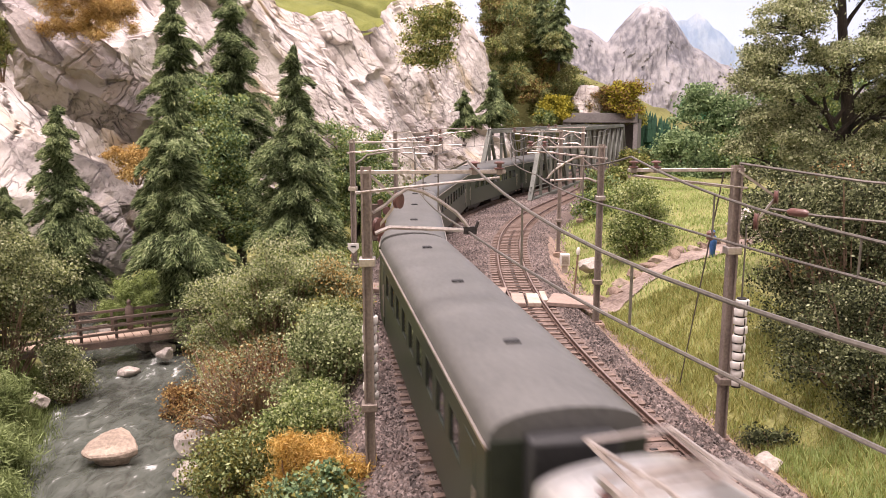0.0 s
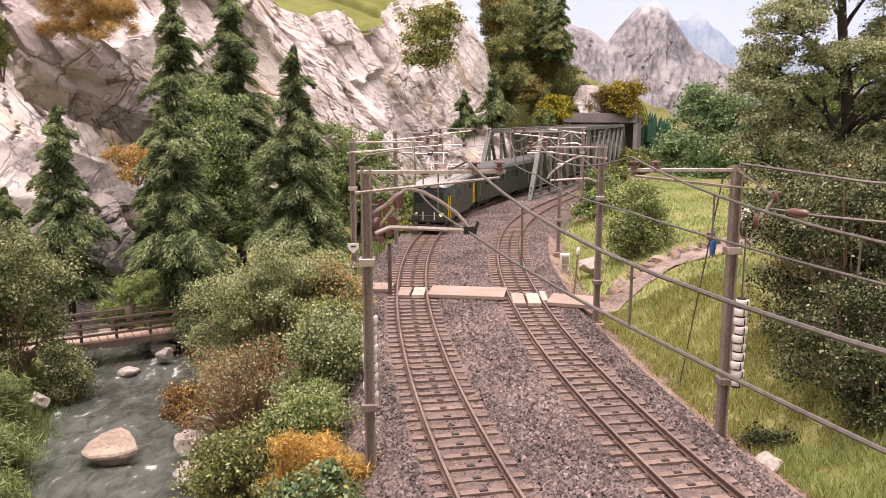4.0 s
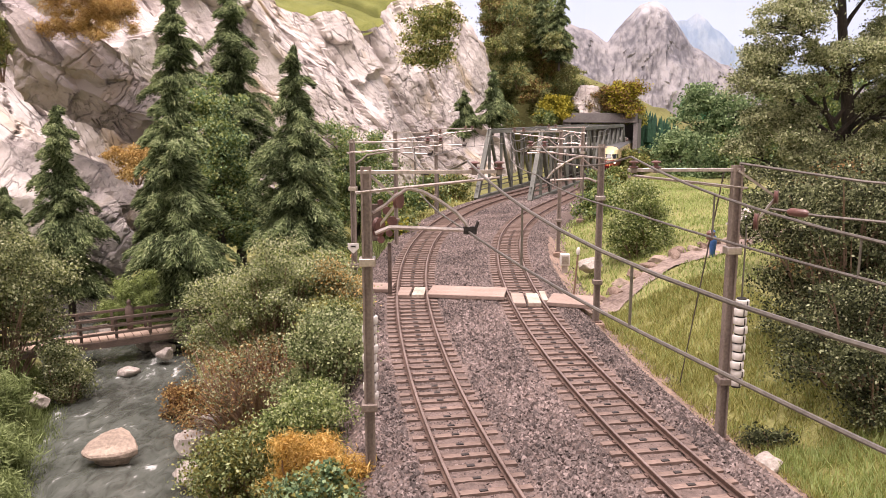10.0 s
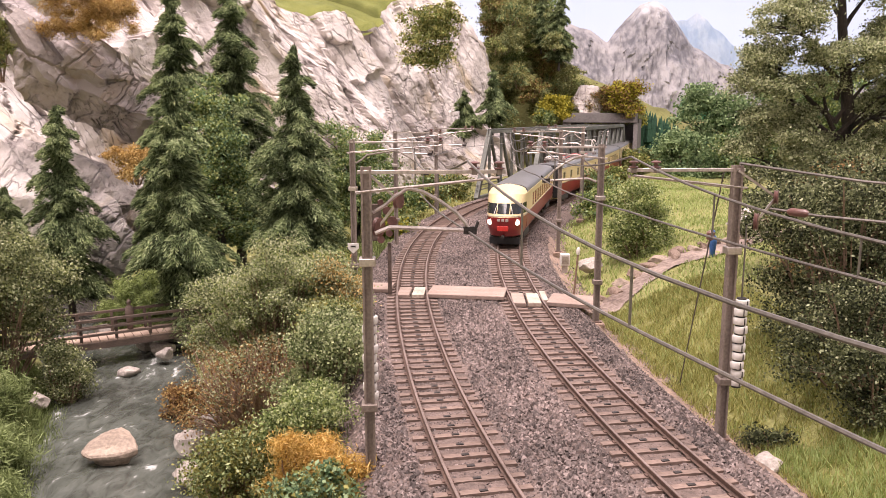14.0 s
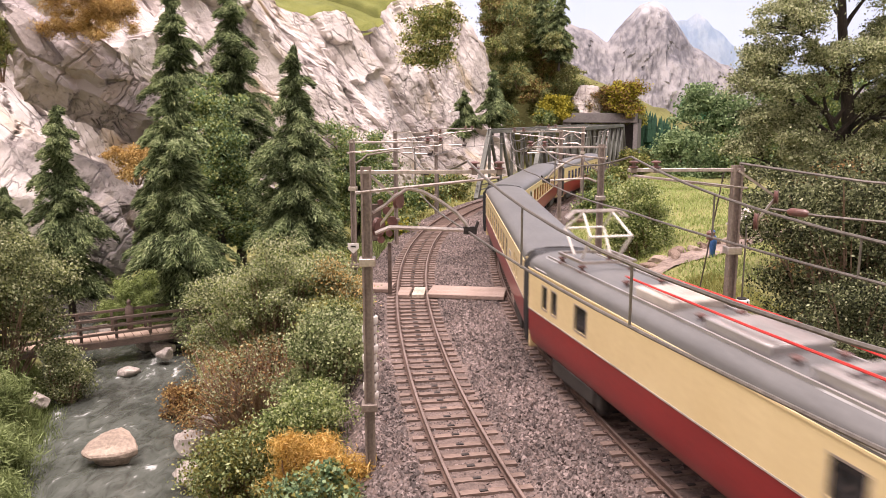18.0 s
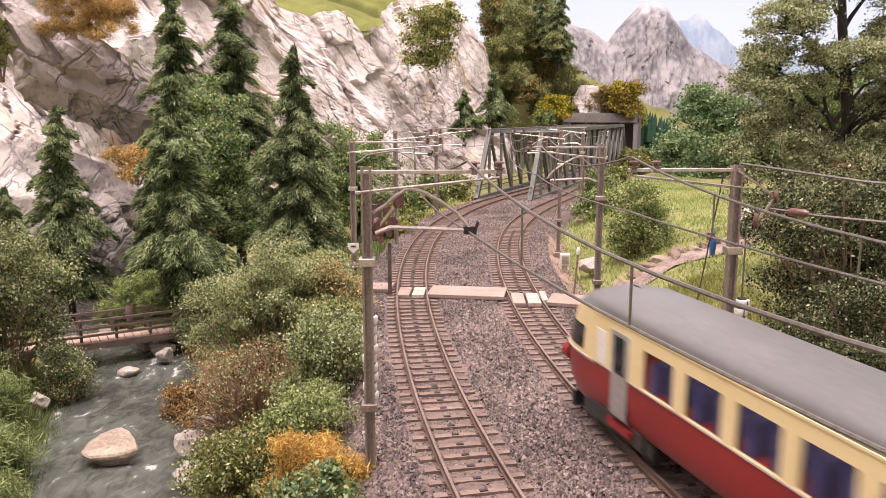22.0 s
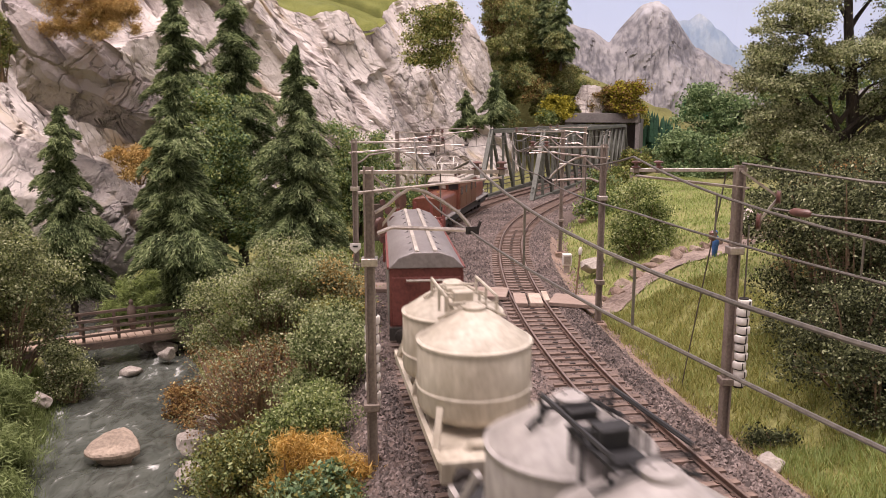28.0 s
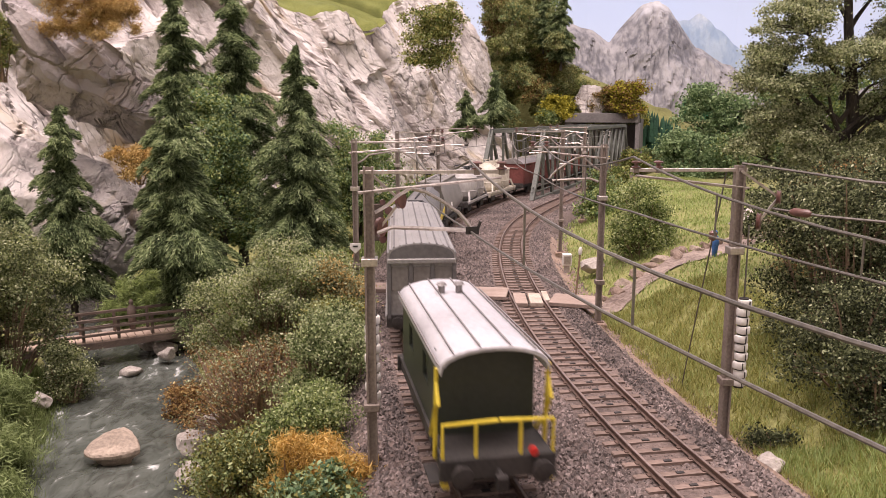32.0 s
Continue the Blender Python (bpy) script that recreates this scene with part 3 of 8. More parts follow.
def mast(x, y, top_z, side, arm, turn=0, weights=False, droop=True, foot=-0.5, arm_drop=0.1):
    """side +1: the arm reaches to the right of the mast. turn: degrees of the mast round the upright."""
    top = thing("catenary_mast", "weathered steel overhead-line mast with a bracket arm and brown insulators", "catenary mast", "overhead-line masts", at(x, y, 0, 0, 0, turn))
    h_post(top, foot, top_z)
    part("foundation", Geo().box(-0.34, 0.34, -0.34, 0.34, foot - 0.7, foot - 0.02), RUSTY_BED, top, "soil-stained concrete foundation", bevel=0.05)
    part("foot_plate", Geo().box(-0.22, 0.22, -0.2, 0.2, foot - 0.02, foot + 0.03), RAIL, top, "rusty foot plate", bevel=0.01)
    az = top_z - arm_drop
    g = Geo().box(min(-0.2 * side, arm * side), max(-0.2 * side, arm * side), -0.05, 0.05, az - 0.07, az + 0.02)
    part("arm", g, ARM, top, "bright metal bracket arm", bevel=0.01)
    g = Geo().rod((-0.25 * side, 0.1, az - 0.55), ((arm - 0.15) * side, 0.06, az - 0.18), 0.026).rod((-0.25 * side, -0.1, az - 0.5), ((arm - 0.15) * side, -0.06, az - 0.16), 0.03)
    part("strut", g, ARM, top)
    for o in (0.15, 0.75):
        insulator(top, ((arm - o) * side, 0, az + 0.02))
        part("clip", Geo().box((arm - o) * side - 0.07, (arm - o) * side + 0.07, -0.07, 0.07, az - 0.1, az + 0.03), MAST, top, bevel=0.015)
    for z in (az - 2.2, az - 5.9):
        part("collar", Geo().box(-0.2, 0.2, -0.19, 0.19, z - 0.1, z + 0.1), ARM if z > 2 else MAST, top, bevel=0.02)
    if droop:
        e = Vector(((arm - 0.85) * side, 0, az - 1.45))
        part("steady_arm", Geo().tube([(0.2 * side, 0, az - 1.5), (0.55 * side, 0, az - 1.36), (1.1 * side, 0, az - 1.38), e], 0.055), ARM, top, "curved bright steady arm")
        part("pull_off", Geo().tube([((arm - 2.35) * side, 0, az - 0.42), ((arm - 2.0) * side, 0, az - 0.5), ((arm - 1.6) * side, 0, az - 0.72), ((arm - 1.2) * side, 0, az - 1.0), ((arm - 1.0) * side, 0, az - 1.22), e], 0.05), ARM, top, "bent bright pull-off tube")
        part("wire_clamp", Geo().box(e.x - 0.16, e.x + 0.16, -0.06, 0.06, e.z - 0.09, e.z + 0.09).rod((e.x + 0.12 * side, 0, e.z), (e.x + 0.2 * side, 0, e.z + 0.22), 0.04), IRON, top)
        part("stay", Geo().tube([(0.15 * side, 0, az - 1.0), (0.45 * side, 0, az - 0.82), (0.7 * side, 0, az - 0.6), ((arm - 2.35) * side, 0, az - 0.42)], 0.045), ARM, top)
    if weights:
        cx, cy = (0.3, -0.12) if weights == 1 else (0.02, 0.34)
        part("weight_core", Geo().rod((cx, cy, 1.05), (cx, cy, 3.6), 0.13, 12), IRON, top, "dark rod of the tension weights")
        for k in range(10):
            z = 1.1 + k * 0.25
            wx, wy = cx + 0.022 * math.sin(k * 2.3), cy + 0.015 * math.cos(k * 1.7)
            g = Geo().lathe([(0.14, z), (0.175, z + 0.012), (0.185, z + 0.03), (0.185, z + 0.18), (0.175, z + 0.2), (0.14, z + 0.21)], (wx, wy, 0), 18)
            weight = part("weight", g, WHITE, top, "white-painted concrete tension weight")
            slot = 0.06 if k % 2 else 0.02
            part("slot", Geo().box(wx + slot - 0.012, wx + slot + 0.012, wy - 0.2, wy - 0.17, z + 0.02, z + 0.19), IRON, weight, "dark slot")
        part("weight_cable", Geo().rod((cx, cy, 3.5), (cx, cy, top_z - 1.6), 0.025), WIRE, top)
        wheel = Geo().lathe([(0.06, -0.05), (0.24, -0.05), (0.2, 0), (0.24, 0.05), (0.06, 0.05)], (0, 0, 0), 18, pose(cx + 0.25, cy, top_z - 1.5, 90, 0, 60))
        part("pulley", wheel, INSUL, top, "rusty tension pulley")
        wheel = Geo().lathe([(0.06, -0.05), (0.2, -0.05), (0.16, 0), (0.2, 0.05), (0.06, 0.05)], (0, 0, 0), 18, pose(cx + 0.75, cy, top_z - 0.85, 90, 0, 60))
        part("pulley", wheel, INSUL, top)
        part("bracket", Geo().bar((0, cy, top_z - 0.15), (cx + 0.75, cy, top_z - 0.85), 0.05, 0.06).bar((cx + 0.75, cy, top_z - 0.85), (cx + 0.25, cy, top_z - 1.5), 0.05, 0.06), ARM, top)
    return top


MASTS_L = [mast(-1.84, 18.34, 7.3, 1, 3.35, 3, weights=0.45), mast(-4.25, 36.2, 7.4, 1, 4.3, -4), mast(-3.2, 52.0, 7.5, 1, 3.2, -8), mast(-0.6, 68.0, 7.5, 1, 3.4, -16)]
MASTS_R = [mast(7.86, 20.54, 7.2, -1, 2.95, 2, weights=1, droop=False), mast(6.78, 33.0, 7.3, -1, 3.2, 0), mast(7.75, 50.9, 7.6, -1, 3.2, -6), mast(12.2, 67.5, 7.6, -1, 3.2, -20)]


# ---- overhead wires ----
def overhead(line, supports, contact_z, label):
    """Carrying wire slung between the masts, contact wire below it, droppers between."""
    top = thing("overhead_line", label, "overhead wire", "overhead lines of both tracks")
    carry, run = [], []
    for (s0, c0), (s1, c1) in zip(supports, supports[1:]):
        n = 14
        for k in range(n):
            u = k / n
            s = s0 + (s1 - s0) * u
            sag = min(1.05, 0.045 * (s1 - s0)) * 4 * u * (1 - u)
            off = c0 + (c1 - c0) * u
            carry.append(line.beside(s, off, 7.42 - sag))
            run.append(line.beside(s, off, contact_z - 0.1 * 4 * u * (1 - u)))
        m = max(2, round((s1 - s0) / 4.6))
        for k in range(1, m):
            u = k / m
            s, off = s0 + (s1 - s0) * u, c0 + (c1 - c0) * u
            sag = min(1.05, 0.045 * (s1 - s0)) * 4 * u * (1 - u)
            part("dropper", Geo().rod(line.beside(s, off, 7.42 - sag), line.beside(s, off, contact_z - 0.1), 0.022), WIRE, top)
    part("carrying_wire", Geo().tube(carry, 0.03), WIRE, top, "thick grey-brown carrying wire")
    part("contact_wire", Geo().tube(run, 0.027), WIRE, top, "thin grey contact wire")


overhead(TRACK_L, [(-58, 0), (-22, 0.1), (-2.0, 0.15), (19.4, 0.0), (37.3, 0.05), (53.2, 0.3), (70, 0.1), (96, 0), (122, 0)], 5.72, "slack brown overhead wires of the track along the stream")
overhead(TRACK_R, [(-58, 0), (-22, 0.1), (1.0, 0.1), (21.8, -0.25), (34.6, 0.1), (52.6, 0), (71, 0), (97, 0), (123, 0)], 5.95, "slack brown overhead wires of the track along the bank")
feeder = thing("feeder_wire", "thin grey feeder and anchor wires behind a mast", "overhead wire")
part("wire", Geo().tube([(7.9, 20.5, 7.25), (9.6, 17.5, 7.02), (12.5, 12.5, 6.95), (19, 2, 7.1)], 0.035), WIRE, feeder)
part("wire", Geo().tube([(8.75, 20.4, 6.05), (9.5, 19.3, 6.0), (12.6, 14.5, 6.1), (22, 2, 6.5)], 0.035), WIRE, feeder)
part("end_insulator", Geo().lathe([(0.05, -0.3), (0.11, -0.2), (0.11, 0.2), (0.05, 0.3)], (0, 0, 0), 10, pose(9.2, 19.75, 6.02, 90, 0, 32)), INSUL, feeder, "brown end insulator")
GUY_FOOT = (8.35, 25.9, -0.93)
guy = thing("mast_guy", "thin dark guy wire with an insulator, anchored in the bank", "guy wire")
part("wire", Geo().rod((7.75, 21.2, 7.0), GUY_FOOT, 0.022), WIRE, guy)
part("insulator", Geo().lathe([(0.05, -0.14), (0.12, -0.08), (0.12, 0.1), (0.05, 0.16)], (7.9, 22.4, 5.0), 10), INSUL, guy)
part("anchor", Geo().lathe([(0.16, -0.5), (0.13, 0.0), (0.04, 0.08)], GUY_FOOT, 8), IRON, guy)

# ---- small trackside things ----
box = thing("relay_box", "small pale grey trackside relay box on a foot", "relay box", "", at(7.35, 45.5, -0.55))
part("cabinet", Geo().box(-0.28, 0.28, -0.2, 0.2, 0.15, 0.85), WHITE, box, bevel=0.03)
part("foot", Geo().box(-0.16, 0.16, -0.12, 0.12, -0.3, 0.15), CONCRETE, box)
part("door", Geo().box(-0.2, 0.2, -0.225, -0.2, 0.25, 0.75), ARM, box, bevel=0.02)
post = thing("marker_post", "thin brown marker post with a white cap", "marker post", "", at(6.75, 38.6, -0.6, 0, 4, 0))
part("stake", Geo().rod((0, 0, -0.2), (0, 0, 2.1), 0.05), TWIG, post)
part("cap", Geo().lathe([(0.07, 2.1), (0.1, 2.2), (0.1, 2.4), (0.04, 2.5)], (0, 0, 0), 8), WHITE, post)
gear = thing("tensioning_frame", "brown wooden and steel wire tensioning frame beside a mast", "tensioning gear", "", at(-3.2, 36.9, -0.6))
part("panel", Geo().box(-0.75, 0.2, -0.08, 0.08, 3.1, 4.9), WOOD, gear, bevel=0.03)
part("leg", Geo().box(-0.6, -0.42, -0.1, 0.1, -0.5, 3.0), WOOD, gear)
part("leg", Geo().box(0.5, 0.68, -0.1, 0.1, -0.5, 3.0), WOOD, gear)
for x, z, r in ((0.5, 4.6, 0.2), (0.2, 3.2, 0.18), (0.75, 4.1, 0.24), (0.6, 3.5, 0.16), (0.2, 5.0, 0.14)):
    part("pulley", Geo().lathe([(0.1, -0.06), (r, -0.06), (r - 0.05, 0), (r, 0.06), (0.1, 0.06)], (0, 0, 0), 18, pose(x, -0.25, z, 90, 0, 15)), INSUL, gear, "red-brown pulley wheel")
sign = thing("mast_sign", "small pale shield plate with a dark mark on a mast", "sign", "", at(-4.25, 36.0, 0))
part("plate", Geo().prism([(-0.26, 0.2), (0.26, 0.2), (0.26, -0.05), (0, -0.3), (-0.26, -0.05)], -0.19, -0.16, pose(0.0, 0, 2.35)), WHITE, sign, bevel=0.01)
part("mark", Geo().box(-0.12, 0.12, -0.2, -0.19, 2.36, 2.44), IRON, sign)
cable = thing("ground_cable", "thin rusty cable pipe running up beside the ballast", "cable", "", None)
part("pipe", Geo().tube([TRACK_L.beside(s, -1.75 + 0.03 * math.sin(s), -0.3) for s in np.arange(14.5, 37, 1.5)], 0.035), RAIL, cable)


# ---- truss bridge ----
def truss_bridge():
    top = thing("truss_bridge", "grey-green painted steel truss railway bridge over a gap", "bridge")
    a, b = Vector((6.3, 80.6, 0)), Vector((30.3, 141.0, 0))
    d = (b - a).normalized()
    r = Vector((d.y, -d.x, 0))
    n, h = 15, 6.8
    step = (b - a).length / n
    for side in (-2.95, 2.95):
        at_ = lambda k, z: a + d * (step * k) + r * side + Vector((0, 0, z))
        part("bottom_chord", Geo().bar(at_(0, -0.35), at_(n, -0.35), 0.45, 0.6), TRUSS, top, bevel=0.03)
        part("top_chord", Geo().bar(at_(1, h), at_(n - 1, h), 0.45, 0.5), TRUSS, top, bevel=0.03)
        part("end_post", Geo().bar(at_(0, -0.3), at_(1, h), 0.5, 0.5), TRUSS, top, bevel=0.03)
        part("end_post", Geo().bar(at_(n, -0.3), at_(n - 1, h), 0.5, 0.5), TRUSS, top, bevel=0.03)
        for k in range(1, n):
            part("upright", Geo().bar(at_(k, -0.3), at_(k, h), 0.3, 0.34), TRUSS, top)
            part("gusset", Geo().box(-0.03, 0.03, -0.6, 0.6, -0.5, 0.5, Matrix.Translation(at_(k, h - 0.3)) @ d.to_track_quat("Y", "Z").to_matrix().to_4x4()), TRUSS, top)
            if k < n - 1:
                lean = (k, k + 1) if k < n / 2 else (k + 1, k)
                part("diagonal", Geo().bar(at_(lean[0], h), at_(lean[1], -0.2), 0.26, 0.4), TRUSS, top)
        part("handrail", Geo().bar(at_(0, 1.1), at_(n, 1.1), 0.08, 0.1).bar(at_(0, 0.6), at_(n, 0.6), 0.08, 0.1), TRUSS, top)
    for k in range(n + 1):
        p = a + d * (step * k)
        part("cross_girder", Geo().bar(p - r * 2.9 + Vector((0, 0, -0.55)), p + r * 2.9 + Vector((0, 0, -0.55)), 0.3, 0.5), TRUSS, top)
        if 0 < k < n:
            part("top_strut", Geo().bar(p - r * 2.9 + Vector((0, 0, h)), p + r * 2.9 + Vector((0, 0, h)), 0.2, 0.3), TRUSS, top)
            if k < n - 1:
                part("wind_brace", Geo().bar(p - r * 2.9 + Vector((0, 0, h)), p + d * step + r * 2.9 + Vector((0, 0, h)), 0.12, 0.16), TRUSS, top)
    return top


truss_bridge()
# tunnel front at the far end
front = thing("tunnel_front", "grey concrete tunnel front with a heavy cornice above two tracks", "tunnel portal", kind="structure")
DARK_CONCRETE = mk("dark_grey_concrete", (0.1, 0.09, 0.088), (0.2, 0.185, 0.18), 0.9, s1=0.3, s2=4, bump=0.4)
part("cornice", Geo().box(-8, 5.5, -0.8, 1.2, 7.2, 9.0, pose(30.2, 143.6, 0, 0, 0, -20)), DARK_CONCRETE, front, bevel=0.1)
part("pier", Geo().box(-8, -6.5, -0.5, 6, -1.5, 7.2, pose(30.2, 143.6, 0, 0, 0, -20)), DARK_CONCRETE, front, bevel=0.1)
part("pier", Geo().box(4.9, 5.7, -0.5, 6, -1.5, 7.2, pose(30.2, 143.6, 0, 0, 0, -20)), DARK_CONCRETE, front, bevel=0.1)
# Roof slab and end wall are added to keep the tunnel mouth dark.
part("added_tunnel_roof", Geo().box(-8, 5.7, 1.22, 6.4, 7.22, 7.9, pose(30.2, 143.6, 0, 0, 0, -20)), DARK_CONCRETE, front)
part("added_end_wall", Geo().box(-6.48, 4.88, 5.6, 6.2, -1.5, 7.2, pose(30.2, 143.6, 0, 0, 0, -20)), DARK_CONCRETE, front)


# ---- water ----
def water_material():
    m = bpy.data.materials.new("stream_water")
    m.use_nodes = True
    n, l = m.node_tree.nodes, m.node_tree.links
    b = n["Principled BSDF"]
    tc, mp = n.new("ShaderNodeTexCoord"), n.new("ShaderNodeMapping")
    mp.inputs["Scale"].default_value = (87 * 1.0, 87 * 0.55, 87)
    mp.inputs["Rotation"].default_value = (0, 0, 0.45)
    l.new(tc.outputs["Object"], mp.inputs["Vector"])
    na, nb = n.new("ShaderNodeTexNoise"), n.new("ShaderNodeTexNoise")
    na.inputs["Scale"].default_value, na.inputs["Detail"].default_value, na.inputs["Distortion"].default_value = 0.55, 7, 1.2
    nb.inputs["Scale"].default_value, nb.inputs["Detail"].default_value, nb.inputs["Distortion"].default_value = 2.2, 6, 0.8
    l.new(mp.outputs[0], na.inputs["Vector"]), l.new(mp.outputs[0], nb.inputs["Vector"])
    mix = n.new("ShaderNodeMix")
    mix.inputs[0].default_value = 0.45
    l.new(na.outputs["Fac"], mix.inputs[2]), l.new(nb.outputs["Fac"], mix.inputs[3])
    ramp = n.new("ShaderNodeValToRGB")
    e = ramp.color_ramp.elements
    e[0].position, e[0].color, e[1].position, e[1].color = 0.4, (0.045, 0.05, 0.042, 1), 0.72, (0.88, 0.89, 0.88, 1)
    x = e.new(0.6)
    x.color = (0.115, 0.125, 0.11, 1)
    l.new(mix.outputs[0], ramp.inputs[0])
    l.new(ramp.outputs[0], b.inputs["Base Color"])
    b.inputs["Roughness"].default_value = 0.12
    bp = n.new("ShaderNodeBump")
    bp.inputs["Strength"].default_value, bp.inputs["Distance"].default_value = 0.7, 0.14 * S
    l.new(nb.outputs["Fac"], bp.inputs["Height"])
    l.new(bp.outputs[0], b.inputs["Normal"])
    return m


g = Geo()
rings = []
for s in np.arange(STREAM.s[0], STREAM.s[-1], 0.45):
    rings.append([STREAM.beside(s, o, WATER + 0.09 * noise.noise(Vector((s * 0.8, o * 0.9, 1))) + 0.05 * noise.noise(Vector((s * 2.1, o * 2.0, 5)))) for o in np.linspace(-3.6, 3.6, 22)])
g.loft(rings, closed=False, caps=False)
tagged(part("stream", g, water_material(), None, "", 80, kind="structure"), "grey-green rushing mountain stream with white foam", "water")


# ---- cliff ----
GULLY = 108.0


def hash01(i, j, seed):
    h = np.sin(i * 127.1 + j * 311.7 + seed * 74.7) * 43758.5453
    return h - np.floor(h)


def smooth_noise(x, y, seed, octaves=4, gain=0.5):
    """Smooth noise between -1 and 1, a few octaves of it."""
    out, amp, total = 0, 1.0, 0
    for o in range(octaves):
        i, j = np.floor(x), np.floor(y)
        u, v = x - i, y - j
        u, v = u * u * (3 - 2 * u), v * v * (3 - 2 * v)
        a, b, c, d = (hash01(i + p, j + q, seed + o) for p, q in ((0, 0), (1, 0), (0, 1), (1, 1)))
        out = out + amp * (2 * ((a + (b - a) * u) * (1 - v) + (c + (d - c) * u) * v) - 1)
        total += amp
        amp, x, y = amp * gain, x * 2.03 + 7.1, y * 2.03 + 3.7
    return out / total


def broken(x, y, seed, tilt=1.0):
    """Flat plates parted by steps: the height of the plate at each point, and how near the next plate is."""
    i0, j0 = np.floor(x), np.floor(y)
    f1 = np.full(np.shape(x), 9.0)
    f2 = np.full(np.shape(x), 9.0)
    height = np.zeros(np.shape(x))
    for di in (-1, 0, 1):
        for dj in (-1, 0, 1):
            i, j = i0 + di, j0 + dj
            dx, dy = x - i - hash01(i, j, seed), y - j - hash01(i, j, seed + 1)
            d = dx * dx + dy * dy
            near = d < f1
            f2 = np.where(near, f1, np.minimum(f2, d))
            h = hash01(i, j, seed + 2) + tilt * ((hash01(i, j, seed + 3) - 0.25) * dx + (hash01(i, j, seed + 4) - 0.5) * dy)
            height = np.where(near, h, height)
            f1 = np.where(near, d, f1)
    return height, np.sqrt(f2) - np.sqrt(f1)


def cliff_sheet():
    base = Line([(-95, 20), (-62, 40), (-44, 52), (-33, 60), (-26, 70), (-16, 84), (-8, 94), (-1, 103), (4, 110), (8, 119), (9.5, 132), (11.5, 150), (13, 180)])
    s0, s1 = base.s[0], base.s[-1]
    rows = 300
    start = float(np.interp(58, base.p[:, 1], base.s))
    cols_at = np.r_[np.linspace(s0, start - 30, 50, endpoint=False), np.linspace(start - 30, s1, 640)]
    cols = len(cols_at)
    sg, u = np.meshgrid(cols_at, np.linspace(0, 1, rows))
    # the columns follow the beds, which run down to the right
    x0 = base.xy(np.clip(sg - 14, s0, s1))[0]
    top = 42 - 22.6 * smooth01(-22, -10, x0) + 6.4 * smooth01(-5, 8, x0) + 0.8 * np.sin(sg * 0.3) + 0.7 * smooth_noise(sg * 0.6, sg * 0, 5)
    z = -5 + (top + 5) * u
    s = np.clip(sg - 0.75 * z, s0, s1)
    lean = 11 * u ** 1.15 + 0.8 * np.sin(u * 9 + s * 0.07)
    way = base.xy(s + 0.4) - base.xy(s - 0.4)
    way = way / np.linalg.norm(way, axis=0)
    p = base.xy(s)
    c, l = s * 0.8 + z * 0.6, z * 0.8 - s * 0.6
    cw = c + 1.6 * smooth_noise(c * 0.16, l * 0.1, 2) + 0.35 * smooth_noise(c * 0.9, l * 0.7, 3)
    lw = l + 2.5 * smooth_noise(c * 0.14, l * 0.14, 4) + 0.6 * smooth_noise(c * 0.8, l * 0.8, 6)
    big = smooth_noise(s * 0.045, z * 0.05, 8, 3)
    wall, wall_edge = broken(cw / 7.5, lw / 20, 11, 1.2)
    slab, slab_edge = broken(cw / 2.6 + 3, lw / 9.0, 17, 1.1)
    chip, chip_edge = broken(cw / 1.0, lw / 3.0, 23, 1.0)
    bit, _ = broken(cw / 0.42, lw / 0.95, 29, 1.0)
    calm = 1 - 0.65 * smooth01(-16, -4, base.xy(s)[0])
    busy = calm * smooth01(-0.25, 0.35, smooth_noise(s * 0.08, z * 0.1, 31, 3))
    out = 3.6 * big + 3.0 * wall + 1.1 * calm * slab + (0.12 + 0.3 * busy) * chip + (0.03 + 0.1 * busy) * bit + 0.2 * smooth_noise(s * 0.7, z * 0.7, 37, 4)
    out = out - 0.5 * calm * smooth01(0.05, 0.0, slab_edge) - 0.2 * busy * smooth01(0.08, 0.0, chip_edge)
    out = out - 4.5 * np.exp(-((cw - GULLY) / 1.3) ** 2)
    px, py, pz = p[0] - way[1] * lean + way[1] * out, p[1] + way[0] * lean - way[0] * out, z + 0.1 * out
    v = np.stack([px, py, pz], -1).reshape(-1, 3)
    k = (np.arange(rows - 1)[:, None] * cols + np.arange(cols - 1)).ravel()
    me = to_mesh("cliff", v, np.stack([k, k + 1, k + cols + 1, k + cols], 1).tolist(), 25)
    me.attributes.new("beds", "FLOAT_VECTOR", "POINT").data.foreach_set("vector", np.stack([c, l, 0 * c], -1).ravel())
    me.materials.append(ROCK)
    # the meadow behind the edge
    g = Geo()
    edge = [Vector(q) for q in v[(rows - 1) * cols:][::2]]
    g.loft([[q + Vector((-0.55 * k, 0.85 * k, 0.3 + 0.26 * k - (0.9 if k == 0 else 0) + 0.4 * noise.noise(Vector((q.x * 0.2, k * 0.3, 0))))) for q in edge] for k in (0, 1.2, 3, 6, 10, 16, 26, 40)], closed=False, caps=False)
    tagged(part("meadow", g, MEADOW, None, "", 60, kind="structure"), "bright green alpine meadow above the cliff", "meadow")
    return tagged(new("cliff", me), "tall pale pinkish-grey rock face with slanting dark cracks", "cliff", kind="structure")


MEADOW = mk("short_meadow", (0.09, 0.105, 0.022), (0.19, 0.2, 0.05), 0.95, s1=0.2, s2=6, bump=0.8, depth=0.15)
cliff_sheet()


ROCK_PALE = rocky("pale_block_rock", (0.68, 0.62, 0.59), (0.46, 0.41, 0.39), (0.13, 0.12, 0.12), (0.6, 0.49, 0.33), (0.2, 0.9, 0.3))


